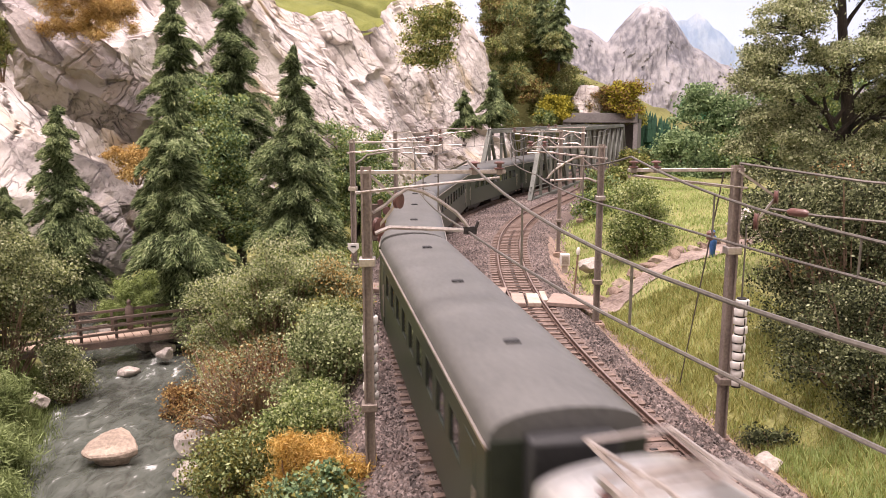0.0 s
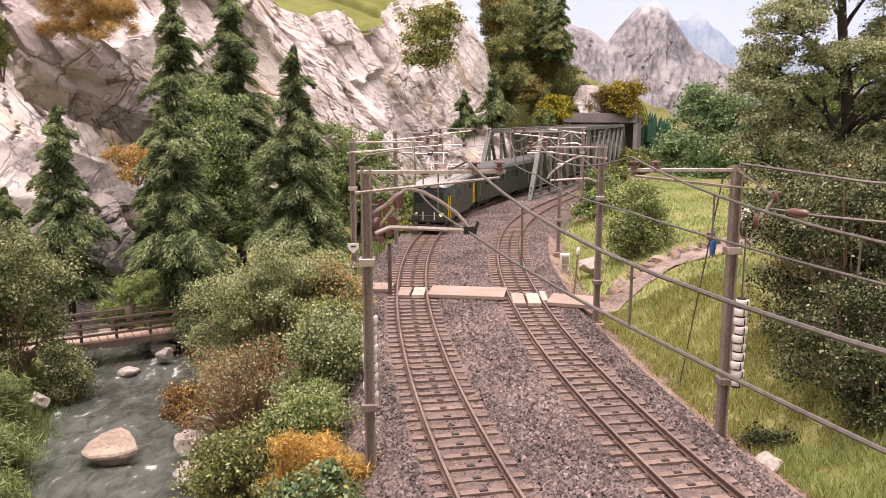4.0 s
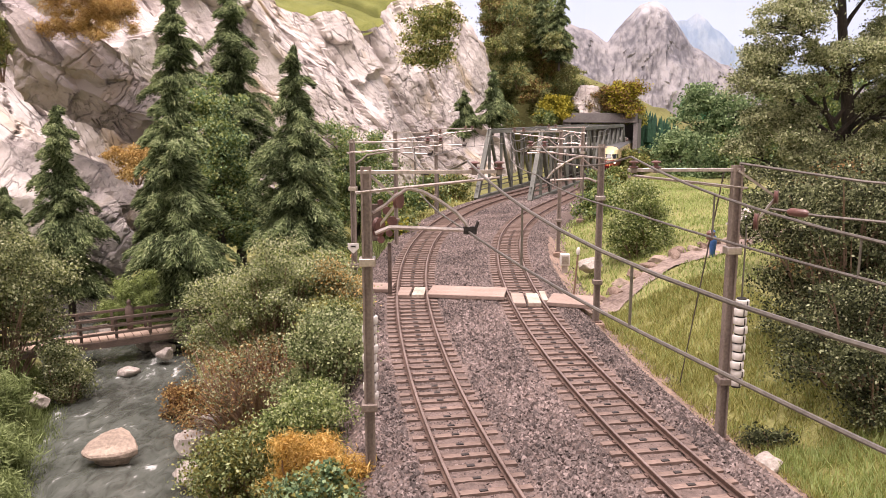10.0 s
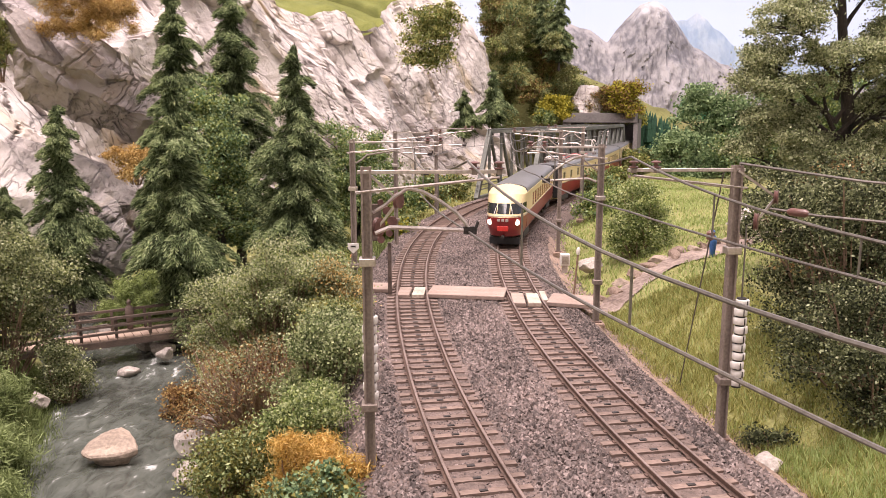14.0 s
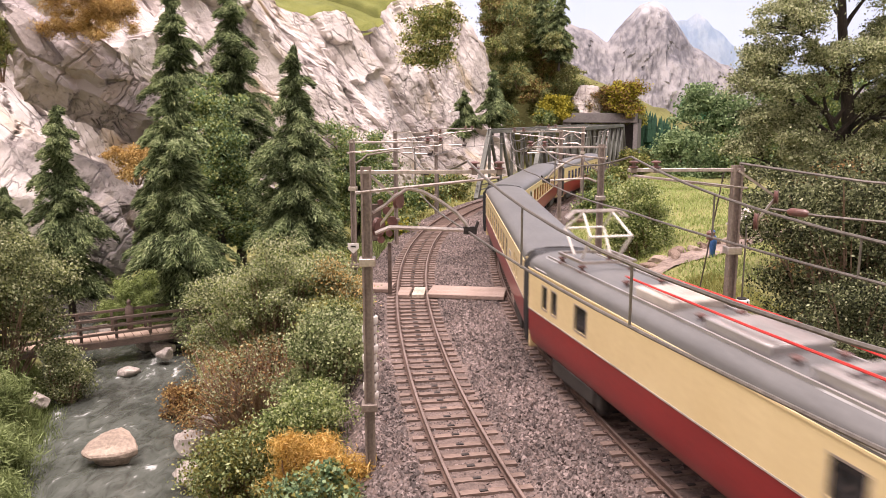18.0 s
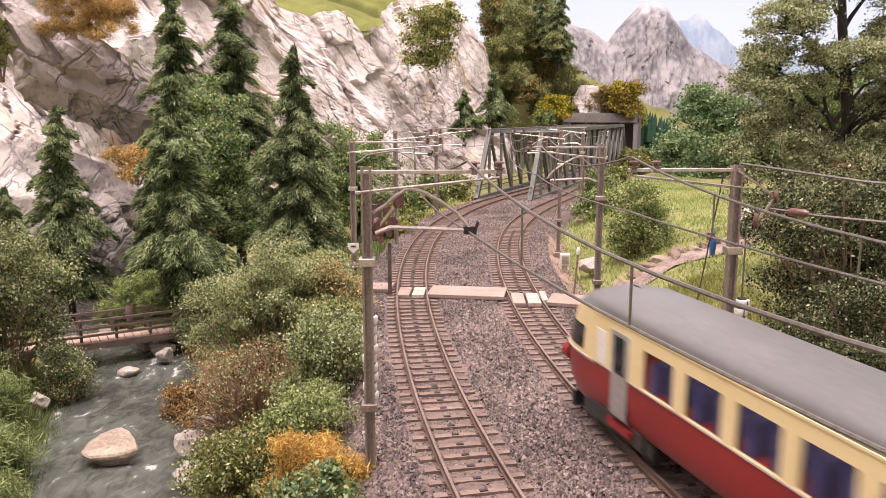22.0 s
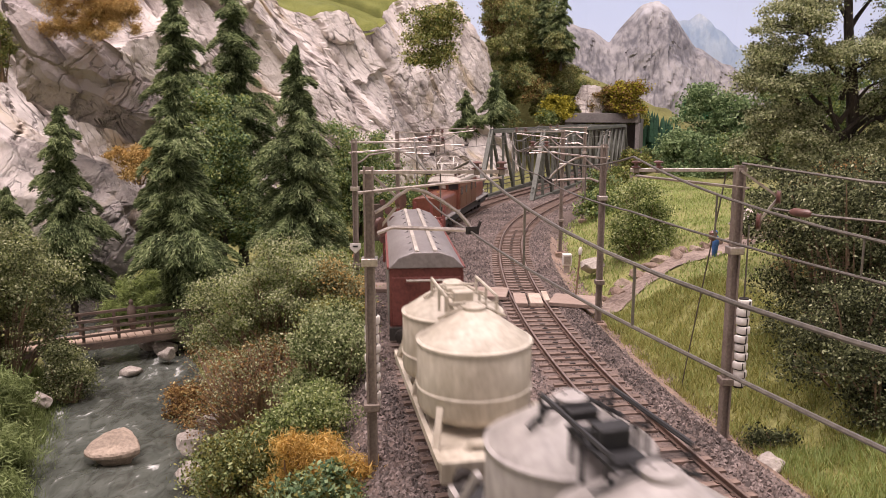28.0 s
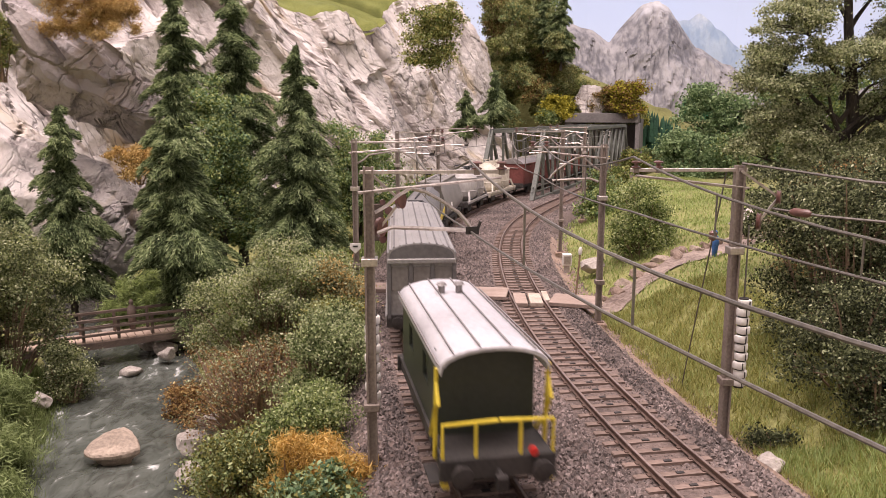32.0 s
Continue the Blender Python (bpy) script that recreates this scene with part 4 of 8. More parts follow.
def rock(name, c, size, turn, material, seed, label, rough=0.28, group="", div=5, flat=0.0, boxy=1.0):
    """A broken block: a ball cut by random planes, split into slanting plates, then roughened."""
    rng = random.Random(seed)
    bm = bmesh.new()
    bmesh.ops.create_icosphere(bm, subdivisions=div, radius=1.0)
    cuts = [(Vector((rng.gauss(0, 1), rng.gauss(0, 1), rng.gauss(0, 1) * 0.8)).normalized(), rng.uniform(0.5, 0.85)) for _ in range(24)]
    if flat:
        cuts.append((Vector((0, 0, 1)), flat))
    q = np.array([p.co for p in bm.verts])
    q = np.sign(q) * np.abs(q) ** boxy
    for nrm, dist in cuts:
        nrm = np.array(nrm)
        q = q - np.outer(np.maximum(q @ nrm - dist, 0), nrm)
    if div >= 5:
        u, v = q @ np.array((0.55, 0.5, 0.67)), q @ np.array((0.75, -0.1, -0.65))
        u, v = u + 0.12 * smooth_noise(u * 2 + seed, v * 2, 3), v + 0.15 * smooth_noise(u * 2, v * 2 + seed, 5)
        k = 0.55 * rough * (broken(u * 3.2 + seed, v * 1.7, seed, 0.9)[0] - 0.5) + 0.22 * rough * (broken(u * 8 + seed, v * 4.5, seed + 9, 0.9)[0] - 0.5)
        k = k - 0.08 * rough * smooth01(0.08, 0, broken(u * 3.2 + seed, v * 1.7, seed, 0.9)[1]) + 0.03 * smooth_noise(u * 9, v * 9, 7)
    else:
        k = np.array([rough * (0.18 * noise.hetero_terrain(Vector(e) * 1.6 + Vector((seed, 0, 0)), 1.0, 2.1, 4, 0.8) + 0.1 * noise.noise(Vector(e) * 7)) for e in q])
    q = (q + q / np.linalg.norm(q, axis=1, keepdims=True) * k[:, None]) * np.array(size) * S
    for p, e in zip(bm.verts, q):
        p.co = e
    me = bpy.data.meshes.new(name)
    bm.to_mesh(me)
    bm.free()
    me.polygons.foreach_set("use_smooth", [True] * len(me.polygons))
    me.set_sharp_from_angle(angle=radians(28))
    me.materials.append(material)
    ob = new(name, me)
    ob.matrix_basis = at(*c, *turn)
    return tagged(ob, label, "rock", group)


rock("rock_outcrop", (-24.3, 52.0, 11.3), (7.8, 3.6, 3.5), (-14, 38, 8), ROCK_DARK, 3, "large dark grey-brown slanting rock slab on the cliff", 0.32, div=6, boxy=0.55)["kind"] = "structure"
rock("rock_outcrop", (-25.2, 48.5, 13.2), (3.2, 1.5, 1.2), (0, 50, 6), ROCK_SMOOTH, 8, "smooth grey rock pillar leaning on the slab", 0.12)["kind"] = "structure"
rock("rock_outcrop", (-26.4, 51.0, 3.0), (8.6, 3.0, 5.3), (-24, 31, 4), ROCK_PALE, 5, "broad pale rock shoulder above the stream", 0.3, div=6, boxy=0.6)["kind"] = "structure"
rock("rock_outcrop", (-22.6, 55.5, 0.2), (3.0, 3.0, 4.2), (10, 20, 0), ROCK_PALE, 12, "pale jagged rock at the head of the stream", 0.5)["kind"] = "structure"
rock("rock_outcrop", (-25.2, 57.0, -3.4), (2.0, 1.6, 1.1), (0, 0, 0), STONE, 19, "brown boulder at the head of the stream", 0.4)
def stream_boulder():
    """A flat-topped wedge of stone, undercut by the water, its top tipped towards the viewer."""
    ring = [(-1.0, -0.15), (-0.78, 0.42), (-0.3, 0.72), (0.12, 0.6), (0.62, 0.34), (1.02, -0.02), (0.7, -0.3), (0.2, -0.5), (-0.42, -0.62), (-0.86, -0.5)]
    g = Geo()
    rings = []
    for k, lift in ((0.45, -0.6), (0.66, -0.28), (0.98, -0.06), (1.0, 0.06), (0.93, 0.13), (0.62, 0.19), (0.28, 0.2)):
        pts = []
        for i in range(60):
            f = i / 60 * len(ring)
            a, b = ring[int(f)], ring[(int(f) + 1) % len(ring)]
            x, y = (a[j] + (b[j] - a[j]) * (f - int(f)) for j in (0, 1))
            e = 0.05 * noise.noise(Vector((x * 2.3, y * 2.3, lift * 3))) + 0.025 * noise.noise(Vector((x * 7, y * 7, lift * 9)))
            pts.append(Vector((x * (k + e) * 1.03, y * (k + e) * 1.3, (lift + 0.26 * y * smooth01(-0.3, 0.1, lift) + 0.035 * noise.noise(Vector((x * 5, y * 5, 1)))) * 1.25)))
        rings.append(pts)
    g.loft(rings)
    ob = part("boulder", g, STONE_TAN, None, "", 20)
    ob.matrix_basis = at(-12.1, 26.5, -3.5, 0, 2, -14)
    return tagged(ob, "flat tan boulder standing in the stream", "rock")


stream_boulder()
for k, (x, y, z, r) in enumerate(((-15.4, 36.0, -3.9, 0.62), (-15.0, 39.2, -3.7, 0.75), (-16.2, 40.1, -3.6, 0.8), (-14.2, 37.6, -3.5, 0.6), (-15.1, 41.6, -3.5, 0.9),
                                  (-14.3, 40.3, -3.3, 0.7), (-18.5, 34.8, -3.9, 0.9), (-9.2, 26.3, -3.3, 0.95), (-8.4, 24.2, -3.5, 0.85), (-8.8, 27.6, -3.0, 0.7), (-17.2, 31.0, -3.4, 0.6), (-19.5, 43.0, -3.8, 0.7), (-22.0, 52.0, -3.9, 0.8), (-21.0, 53.5, -3.7, 1.1))):
    rock("boulder", (x, y, z), (r, r * 0.8, r * 0.65), (8 * k % 30, 5 * k % 25, 47 * k), STONE, 30 + k, "grey weathered boulder on the stream bank", 0.35, "stream boulders", div=4)
rock("boulder", (8.6, 44.0, -0.1), (0.95, 0.7, 0.5), (0, 0, 10), STONE, 61, "low brown boulder beside the track", 0.35, div=4)
rock("boulder", (8.7, 19.4, -0.75), (0.6, 0.45, 0.3), (0, 0, 40), STONE, 62, "pale stone at the foot of a mast", 0.35, div=4)



# ---- painted backdrop ----
def sky_material():
    m = bpy.data.materials.new("glowing_painted_sky")
    m.use_nodes = True
    n, l = m.node_tree.nodes, m.node_tree.links
    b = n["Principled BSDF"]
    tc, sep, mr, ramp, no, mix = (n.new("ShaderNode" + k) for k in ("TexCoord", "SeparateXYZ", "MapRange", "ValToRGB", "TexNoise", "Mix"))
    l.new(tc.outputs["Object"], sep.inputs[0])
    mr.inputs["From Min"].default_value, mr.inputs["From Max"].default_value = 8 * S, 60 * S
    l.new(sep.outputs["Z"], mr.inputs["Value"])
    e = ramp.color_ramp.elements
    e[0].color, e[1].color = (0.72, 0.77, 0.9, 1), (0.5, 0.6, 0.82, 1)
    no.inputs["Scale"].default_value, no.inputs["Detail"].default_value = 0.03 * 87, 4
    l.new(tc.outputs["Object"], no.inputs["Vector"])
    mix.inputs[0].default_value = 0.35
    l.new(mr.outputs[0], mix.inputs[2]), l.new(no.outputs["Fac"], mix.inputs[3])
    l.new(mix.outputs[0], ramp.inputs[0])
    l.new(ramp.outputs[0], b.inputs["Base Color"])
    # A faint glow is added to the painted wall to brighten its sky.
    l.new(ramp.outputs[0], b.inputs["Emission Color"])
    b.inputs["Emission Strength"].default_value = 0.25
    b.inputs["Roughness"].default_value = 0.9
    return m


g = Geo()
ring = []
for k in range(25):
    a = math.radians(-100 + 200 * k / 24)
    ring.append((math.sin(a) * 340, -60 + math.cos(a) * 340))
for (xa, ya), (xb, yb) in zip(ring, ring[1:]):
    g.add([(xa, ya, -12), (xb, yb, -12), (xb, yb, 120), (xa, ya, 120)], [(0, 1, 2, 3)])
tagged(part("backdrop", g, sky_material(), None, "", 60, kind="structure"), "painted pale blue sky backdrop curving round the layout", "backdrop")


def peak_material(name, rock_a, rock_b, snow, green, snow_z):
    """Painted mountain: streaky grey rock, snow towards the top, a breath of green at the foot."""
    m = mk(name, rock_a, rock_b, 0.9, s1=0.11, s2=0.6, bump=0.6, depth=0.8, lo=0.38, hi=0.58, stretch=(1.3, 1, 0.7))
    n, l = m.node_tree.nodes, m.node_tree.links
    b = n["Principled BSDF"]
    base = b.inputs["Base Color"].links[0].from_socket
    tc, sep, no = n.new("ShaderNodeTexCoord"), n.new("ShaderNodeSeparateXYZ"), n.new("ShaderNodeTexNoise")
    l.new(tc.outputs["Object"], sep.inputs[0])
    mp = n.new("ShaderNodeMapping")
    mp.inputs["Scale"].default_value = (87 * 0.3, 87, 87 * 0.12)
    l.new(tc.outputs["Object"], mp.inputs["Vector"]), l.new(mp.outputs[0], no.inputs["Vector"])
    no.inputs["Scale"].default_value, no.inputs["Detail"].default_value, no.inputs["Roughness"].default_value = 1.0, 6, 0.7
    for colour, lo, hi, wander in ((snow, snow_z - 3, snow_z + 3, 16.0), (green, 6, -6, 8.0)):
        ad, mr, mx = n.new("ShaderNodeMath"), n.new("ShaderNodeMapRange"), n.new("ShaderNodeMix")
        ad.operation, ad.inputs[1].default_value = "MULTIPLY_ADD", wander * S
        l.new(no.outputs["Fac"], ad.inputs[0]), l.new(sep.outputs["Z"], ad.inputs[2])
        mr.inputs["From Min"].default_value, mr.inputs["From Max"].default_value = (lo + wander / 2) * S, (hi + wander / 2) * S
        l.new(ad.outputs[0], mr.inputs["Value"])
        mx.data_type = "RGBA"
        l.new(mr.outputs[0], mx.inputs[0]), l.new(base, mx.inputs[6])
        mx.inputs[7].default_value = (*colour, 1)
        base = mx.outputs[2]
    l.new(base, b.inputs["Base Color"])
    return m


def mountain(name, y, xs, tops, relief, seed, material, label):
    """A low-relief mountain on the backdrop, from its ridge's turning points, with ribs and gullies running down."""
    cols, rows = 260, 110
    x, u = np.meshgrid(np.linspace(xs[0], xs[-1], cols), np.linspace(0, 1, rows))
    ridge = np.interp(x, xs, tops) + 0.7 * smooth_noise(x * 0.35, x * 0, seed, 4)
    z = -6 + (ridge + 6) * u
    slant = x + 0.45 * (ridge - z) * np.sign(smooth_noise(x * 0.04, x * 0, seed + 2, 1)) * 0.6
    rib = 1 - np.abs(smooth_noise(slant * 0.13, z * 0.03, seed + 4, 4, 0.55)) * 2.2
    small = 1 - np.abs(smooth_noise(slant * 0.45 + z * 0.1, z * 0.16, seed + 6, 4, 0.6)) * 2
    h, _ = broken(slant * 0.3, z * 0.12, seed, 1.2)
    depth = relief * (1.5 * (1 - u) + (0.55 * rib + 0.22 * small + 0.25 * h) * (0.35 + 0.65 * (1 - u)) * smooth01(1.0, 0.92, u))
    v = np.stack([x, y - depth, z], -1).reshape(-1, 3)
    k = (np.arange(rows - 1)[:, None] * cols + np.arange(cols - 1)).ravel()
    me = to_mesh(name, v, np.stack([k, k + 1, k + cols + 1, k + cols], 1).tolist(), 35)
    me.materials.append(material)
    return tagged(new(name, me), label, "mountain", kind="structure")


PEAK = peak_material("painted_mountain_rock", (0.19, 0.186, 0.205), (0.48, 0.46, 0.47), (0.76, 0.76, 0.8), (0.32, 0.31, 0.28), 38.5)
HAZE = peak_material("painted_blue_peak", (0.4, 0.52, 0.7), (0.55, 0.66, 0.8), (0.75, 0.82, 0.92), (0.6, 0.7, 0.8), 38)
PINE = mk("painted_forest", (0.012, 0.042, 0.024), (0.028, 0.085, 0.045), 0.9, s1=0.3, s2=2, bump=0.4, depth=0.3)


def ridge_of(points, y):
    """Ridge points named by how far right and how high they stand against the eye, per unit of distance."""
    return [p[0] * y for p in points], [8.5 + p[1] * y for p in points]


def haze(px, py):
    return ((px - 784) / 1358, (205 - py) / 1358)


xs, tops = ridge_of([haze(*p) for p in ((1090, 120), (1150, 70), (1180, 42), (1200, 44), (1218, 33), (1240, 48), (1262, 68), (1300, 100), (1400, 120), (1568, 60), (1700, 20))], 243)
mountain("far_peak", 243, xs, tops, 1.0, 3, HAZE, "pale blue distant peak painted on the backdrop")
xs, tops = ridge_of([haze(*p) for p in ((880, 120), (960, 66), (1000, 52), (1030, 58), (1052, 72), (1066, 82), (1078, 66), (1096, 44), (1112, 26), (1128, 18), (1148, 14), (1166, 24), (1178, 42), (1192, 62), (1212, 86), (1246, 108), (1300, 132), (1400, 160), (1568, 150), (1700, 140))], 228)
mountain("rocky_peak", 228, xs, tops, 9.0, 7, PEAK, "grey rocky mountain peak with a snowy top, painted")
g = Geo()
rng = random.Random(4)
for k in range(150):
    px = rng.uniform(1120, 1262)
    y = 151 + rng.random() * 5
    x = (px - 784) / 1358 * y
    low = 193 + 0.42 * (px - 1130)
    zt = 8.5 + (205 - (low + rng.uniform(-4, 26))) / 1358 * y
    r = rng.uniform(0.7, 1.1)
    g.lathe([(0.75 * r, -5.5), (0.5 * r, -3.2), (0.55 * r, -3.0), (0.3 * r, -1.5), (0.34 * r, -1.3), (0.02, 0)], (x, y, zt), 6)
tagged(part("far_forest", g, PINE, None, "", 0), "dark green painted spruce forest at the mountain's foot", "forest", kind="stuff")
g = Geo()
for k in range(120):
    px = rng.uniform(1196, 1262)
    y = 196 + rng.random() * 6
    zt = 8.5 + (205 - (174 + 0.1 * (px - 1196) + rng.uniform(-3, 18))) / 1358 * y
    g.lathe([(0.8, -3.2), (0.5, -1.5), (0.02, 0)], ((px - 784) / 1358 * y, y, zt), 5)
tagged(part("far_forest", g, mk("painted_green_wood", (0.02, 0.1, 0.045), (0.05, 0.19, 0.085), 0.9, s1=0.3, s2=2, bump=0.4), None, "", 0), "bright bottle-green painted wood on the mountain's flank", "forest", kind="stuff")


# ---- footbridge, path and small figures ----
def gz_path(x, y):
    return float(ground_z(x, y))


lane = Line([(7.6, 36.2), (9.2, 38.2), (11.6, 40.2), (16.0, 43.4), (21, 46.5), (28, 49)])
g = Geo()
g.loft([[Vector((q.x, q.y, gz_path(q.x, q.y) + 0.08 - 0.06 * (1 - (o / 0.75) ** 2) + 0.05 * noise.noise(Vector((s * 1.5, o * 2, 0))))) for o in np.linspace(-0.75, 0.75, 8) for q in (lane.beside(s, o + 0.15 * noise.noise(Vector((s, o, 4))), 0),)] for s in np.arange(lane.s[0], lane.s[-1], 0.4)], closed=False, caps=False)
tagged(part("footpath", g, PATH, None, "", 60, kind="structure"), "worn pinkish-brown dirt footpath across the bank", "path")
rng = random.Random(12)
STONE_BROWN = mk("brown_stone", (0.12, 0.08, 0.06), (0.32, 0.24, 0.19), 0.85, s1=0.8, s2=9, bump=0.6, depth=0.1)
for k in range(16):
    s = lane.s[0] + 1.2 + k * 0.95
    q = lane.beside(s, -0.9 + rng.uniform(-0.2, 0.15), 0)
    rock("boulder", (q.x, q.y, gz_path(q.x, q.y) + 0.05), (0.55 + 0.3 * rng.random(), 0.4, 0.32), (0, rng.uniform(-15, 15), rng.uniform(0, 180)), STONE_TAN if k % 3 == 0 else STONE_BROWN, 300 + k, "brown crumbling rock along the footpath edge", 0.4, "path edge rocks", div=3)
rock("boulder", (19.6, 49.0, gz_path(19.6, 49.0) + 0.3), (1.6, 1.2, 1.1), (0, 0, 20), ROCK_PALE, 340, "pale boulder on the bank under the old tree", 0.4, div=5)

def footbridge():
    top = thing("footbridge", "brown wooden footbridge with plank deck and two-bar railings over the stream", "footbridge", "", at(-16.9, 38.2, -2.6, 0, 0, 30.5))
    for k in range(26):
        x = -5.2 + k * 0.4
        part("deck_plank", Geo().box(x + 0.02, x + 0.38, -0.85, 0.85, -0.06, 0.0), WOOD_PALE, top)
    for y in (-0.75, 0.75):
        part("beam", Geo().box(-5.3, 5.3, y - 0.12, y + 0.12, -0.42, -0.07), WOOD, top, bevel=0.02)
        for k in range(7):
            x = -4.9 + k * 1.63
            part("post", Geo().box(x - 0.07, x + 0.07, y - 0.07, y + 0.07, -0.3, 1.12), WOOD, top, bevel=0.01)
        for z, h in ((1.05, 0.07), (0.66, 0.06), (0.3, 0.06)):
            part("rail", Geo().box(-5.2, 5.2, y - 0.05 - 0.09 * (1 if y < 0 else -1), y + 0.05 - 0.09 * (1 if y < 0 else -1), z - h, z + h), WOOD, top, bevel=0.01)
    part("abutment", Geo().box(4.6, 6.2, -1.1, 1.1, -1.6, -0.02), CONCRETE, top, "pale stone abutment", bevel=0.08)
    return top


footbridge()


def figurine(x, y, z, h, material, label):
    k = h / 1.72
    g = Geo().lathe([(r * k, t * k) for r, t in ((0.12, 0), (0.16, 0.05), (0.19, 0.45), (0.25, 0.95), (0.2, 1.3), (0.08, 1.42), (0.12, 1.5), (0.12, 1.62), (0.05, 1.72))], (0, 0, 0), 10)
    ob = part("figurine", g, material, None, "", 70)
    ob.matrix_basis = at(x, y, z)
    return tagged(ob, label, "figurine")


BLUE = mk("blue_cloth", (0.02, 0.07, 0.22), (0.06, 0.16, 0.4), 0.7, s1=2, s2=10, bump=0.2)
ORANGE_CLOTH = mk("orange_cloth", (0.6, 0.22, 0.05), (0.75, 0.4, 0.16), 0.7, s1=2, s2=10, bump=0.2)
figurine(14.9, 41.8, gz_path(14.9, 41.8), 1.5, BLUE, "tiny plain blue figurine on the footpath")
figurine(-5.0, 41.5, gz_path(-5.0, 41.5) + 0.2, 1.7, ORANGE_CLOTH, "tiny plain orange figurine beside the line")
figurine(-16.5, 39.2, -2.6, 1.6, WOOD, "tiny plain brown figurine on the footbridge")


# ---- plants ----
def leaves(rng, n, lobes, clump=0.3, clumps=60, size=0.1, flat=0.0, fill=0.55, up=0.35):
    """Leaf kites gathered in clumps over several lobes (cx, cy, cz, rx, ry, rz)."""
    lobes = np.array(lobes, float)
    vol = (lobes[:, 3] * lobes[:, 4] * lobes[:, 5]) ** 0.67
    pick = rng.choice(len(lobes), clumps, p=vol / vol.sum())
    d = unit(rng, clumps)
    d[:, 2] = np.where(rng.random(clumps) < 0.75, np.abs(d[:, 2]), d[:, 2])
    c = lobes[pick, :3] + d * lobes[pick, 3:] * (fill + (1 - fill) * rng.random((clumps, 1)) ** 0.5)
    own = rng.integers(0, clumps, n)
    spread = clump * (0.6 + 0.8 * rng.random(clumps))[own][:, None]
    p = c[own] + rng.normal(0, 1, (n, 3)) * spread * (1, 1, 0.6)
    nrm = unit(rng, n) * 0.8 + (0, 0, up)
    ax = np.cross(nrm, unit(rng, n))
    ax /= np.linalg.norm(ax, axis=1, keepdims=True) + 1e-9
    ay = np.cross(nrm / np.linalg.norm(nrm, axis=1, keepdims=True), ax)
    r = size * (0.6 + 0.8 * rng.random((n, 1)))
    return p, ax * r, ay * r * 0.62, c


def bush(label, x, y, z, lobes, n, material, seed, size=0.1, clump=0.3, clumps=60, second=None, twigs=30, group="", category="bush", name="bush", twig_mat=None, trunk=None, sink=0.3, up=0.35, thin=False):
    rng = np.random.default_rng(seed)
    top = thing(name, label, category, group, at(x, y, z))
    near = y < 60
    n, size = int(n * (2.3 if near else 1.25)), size * (0.62 if near else 0.85)
    p, ax, ay, c = leaves(rng, n, lobes, clump, clumps, size, up=up)
    if thin:
        ax, ay = ax * 1.7, ay * 0.3
    if second:
        k = rng.random(n) < second[1]
        soup("foliage", p[~k], ax[~k], ay[~k], material, top)
        soup("foliage", p[k], ax[k], ay[k], second[0], top, label=second[2] if len(second) > 2 else "")
    else:
        soup("foliage", p, ax, ay, material, top)
    g = Geo()
    if trunk:
        h, r = trunk
        g.tube([(0, 0, -sink), (0.04 * h, 0.02 * h, h * 0.35), (-0.03 * h, 0.03 * h, h * 0.7), (0.02 * h, 0, h)], [r, r * 0.8, r * 0.6, r * 0.25], 9)
        part("trunk", g, BARK, top)
        g = Geo()
    for q in c[:twigs]:
        z0 = trunk[0] * rng.uniform(0.3, 0.8) if trunk else -sink
        a = Vector((0, 0, z0)) if trunk else Vector((q[0] * 0.35, q[1] * 0.35, z0))
        b = Vector(q)
        m = a.lerp(b, 0.55) + Vector((rng.normal(0, 0.12), rng.normal(0, 0.12), 0.12 * (b - a).length))
        r = 0.05 if not trunk else max(0.05, trunk[1] * 0.3)
        g.tube([a, m, b], [r, r * 0.65, r * 0.3], 5)
    if twigs:
        part("brushwood", g, twig_mat or (BARK if trunk else TWIG), top, kind="stuff")
    return top


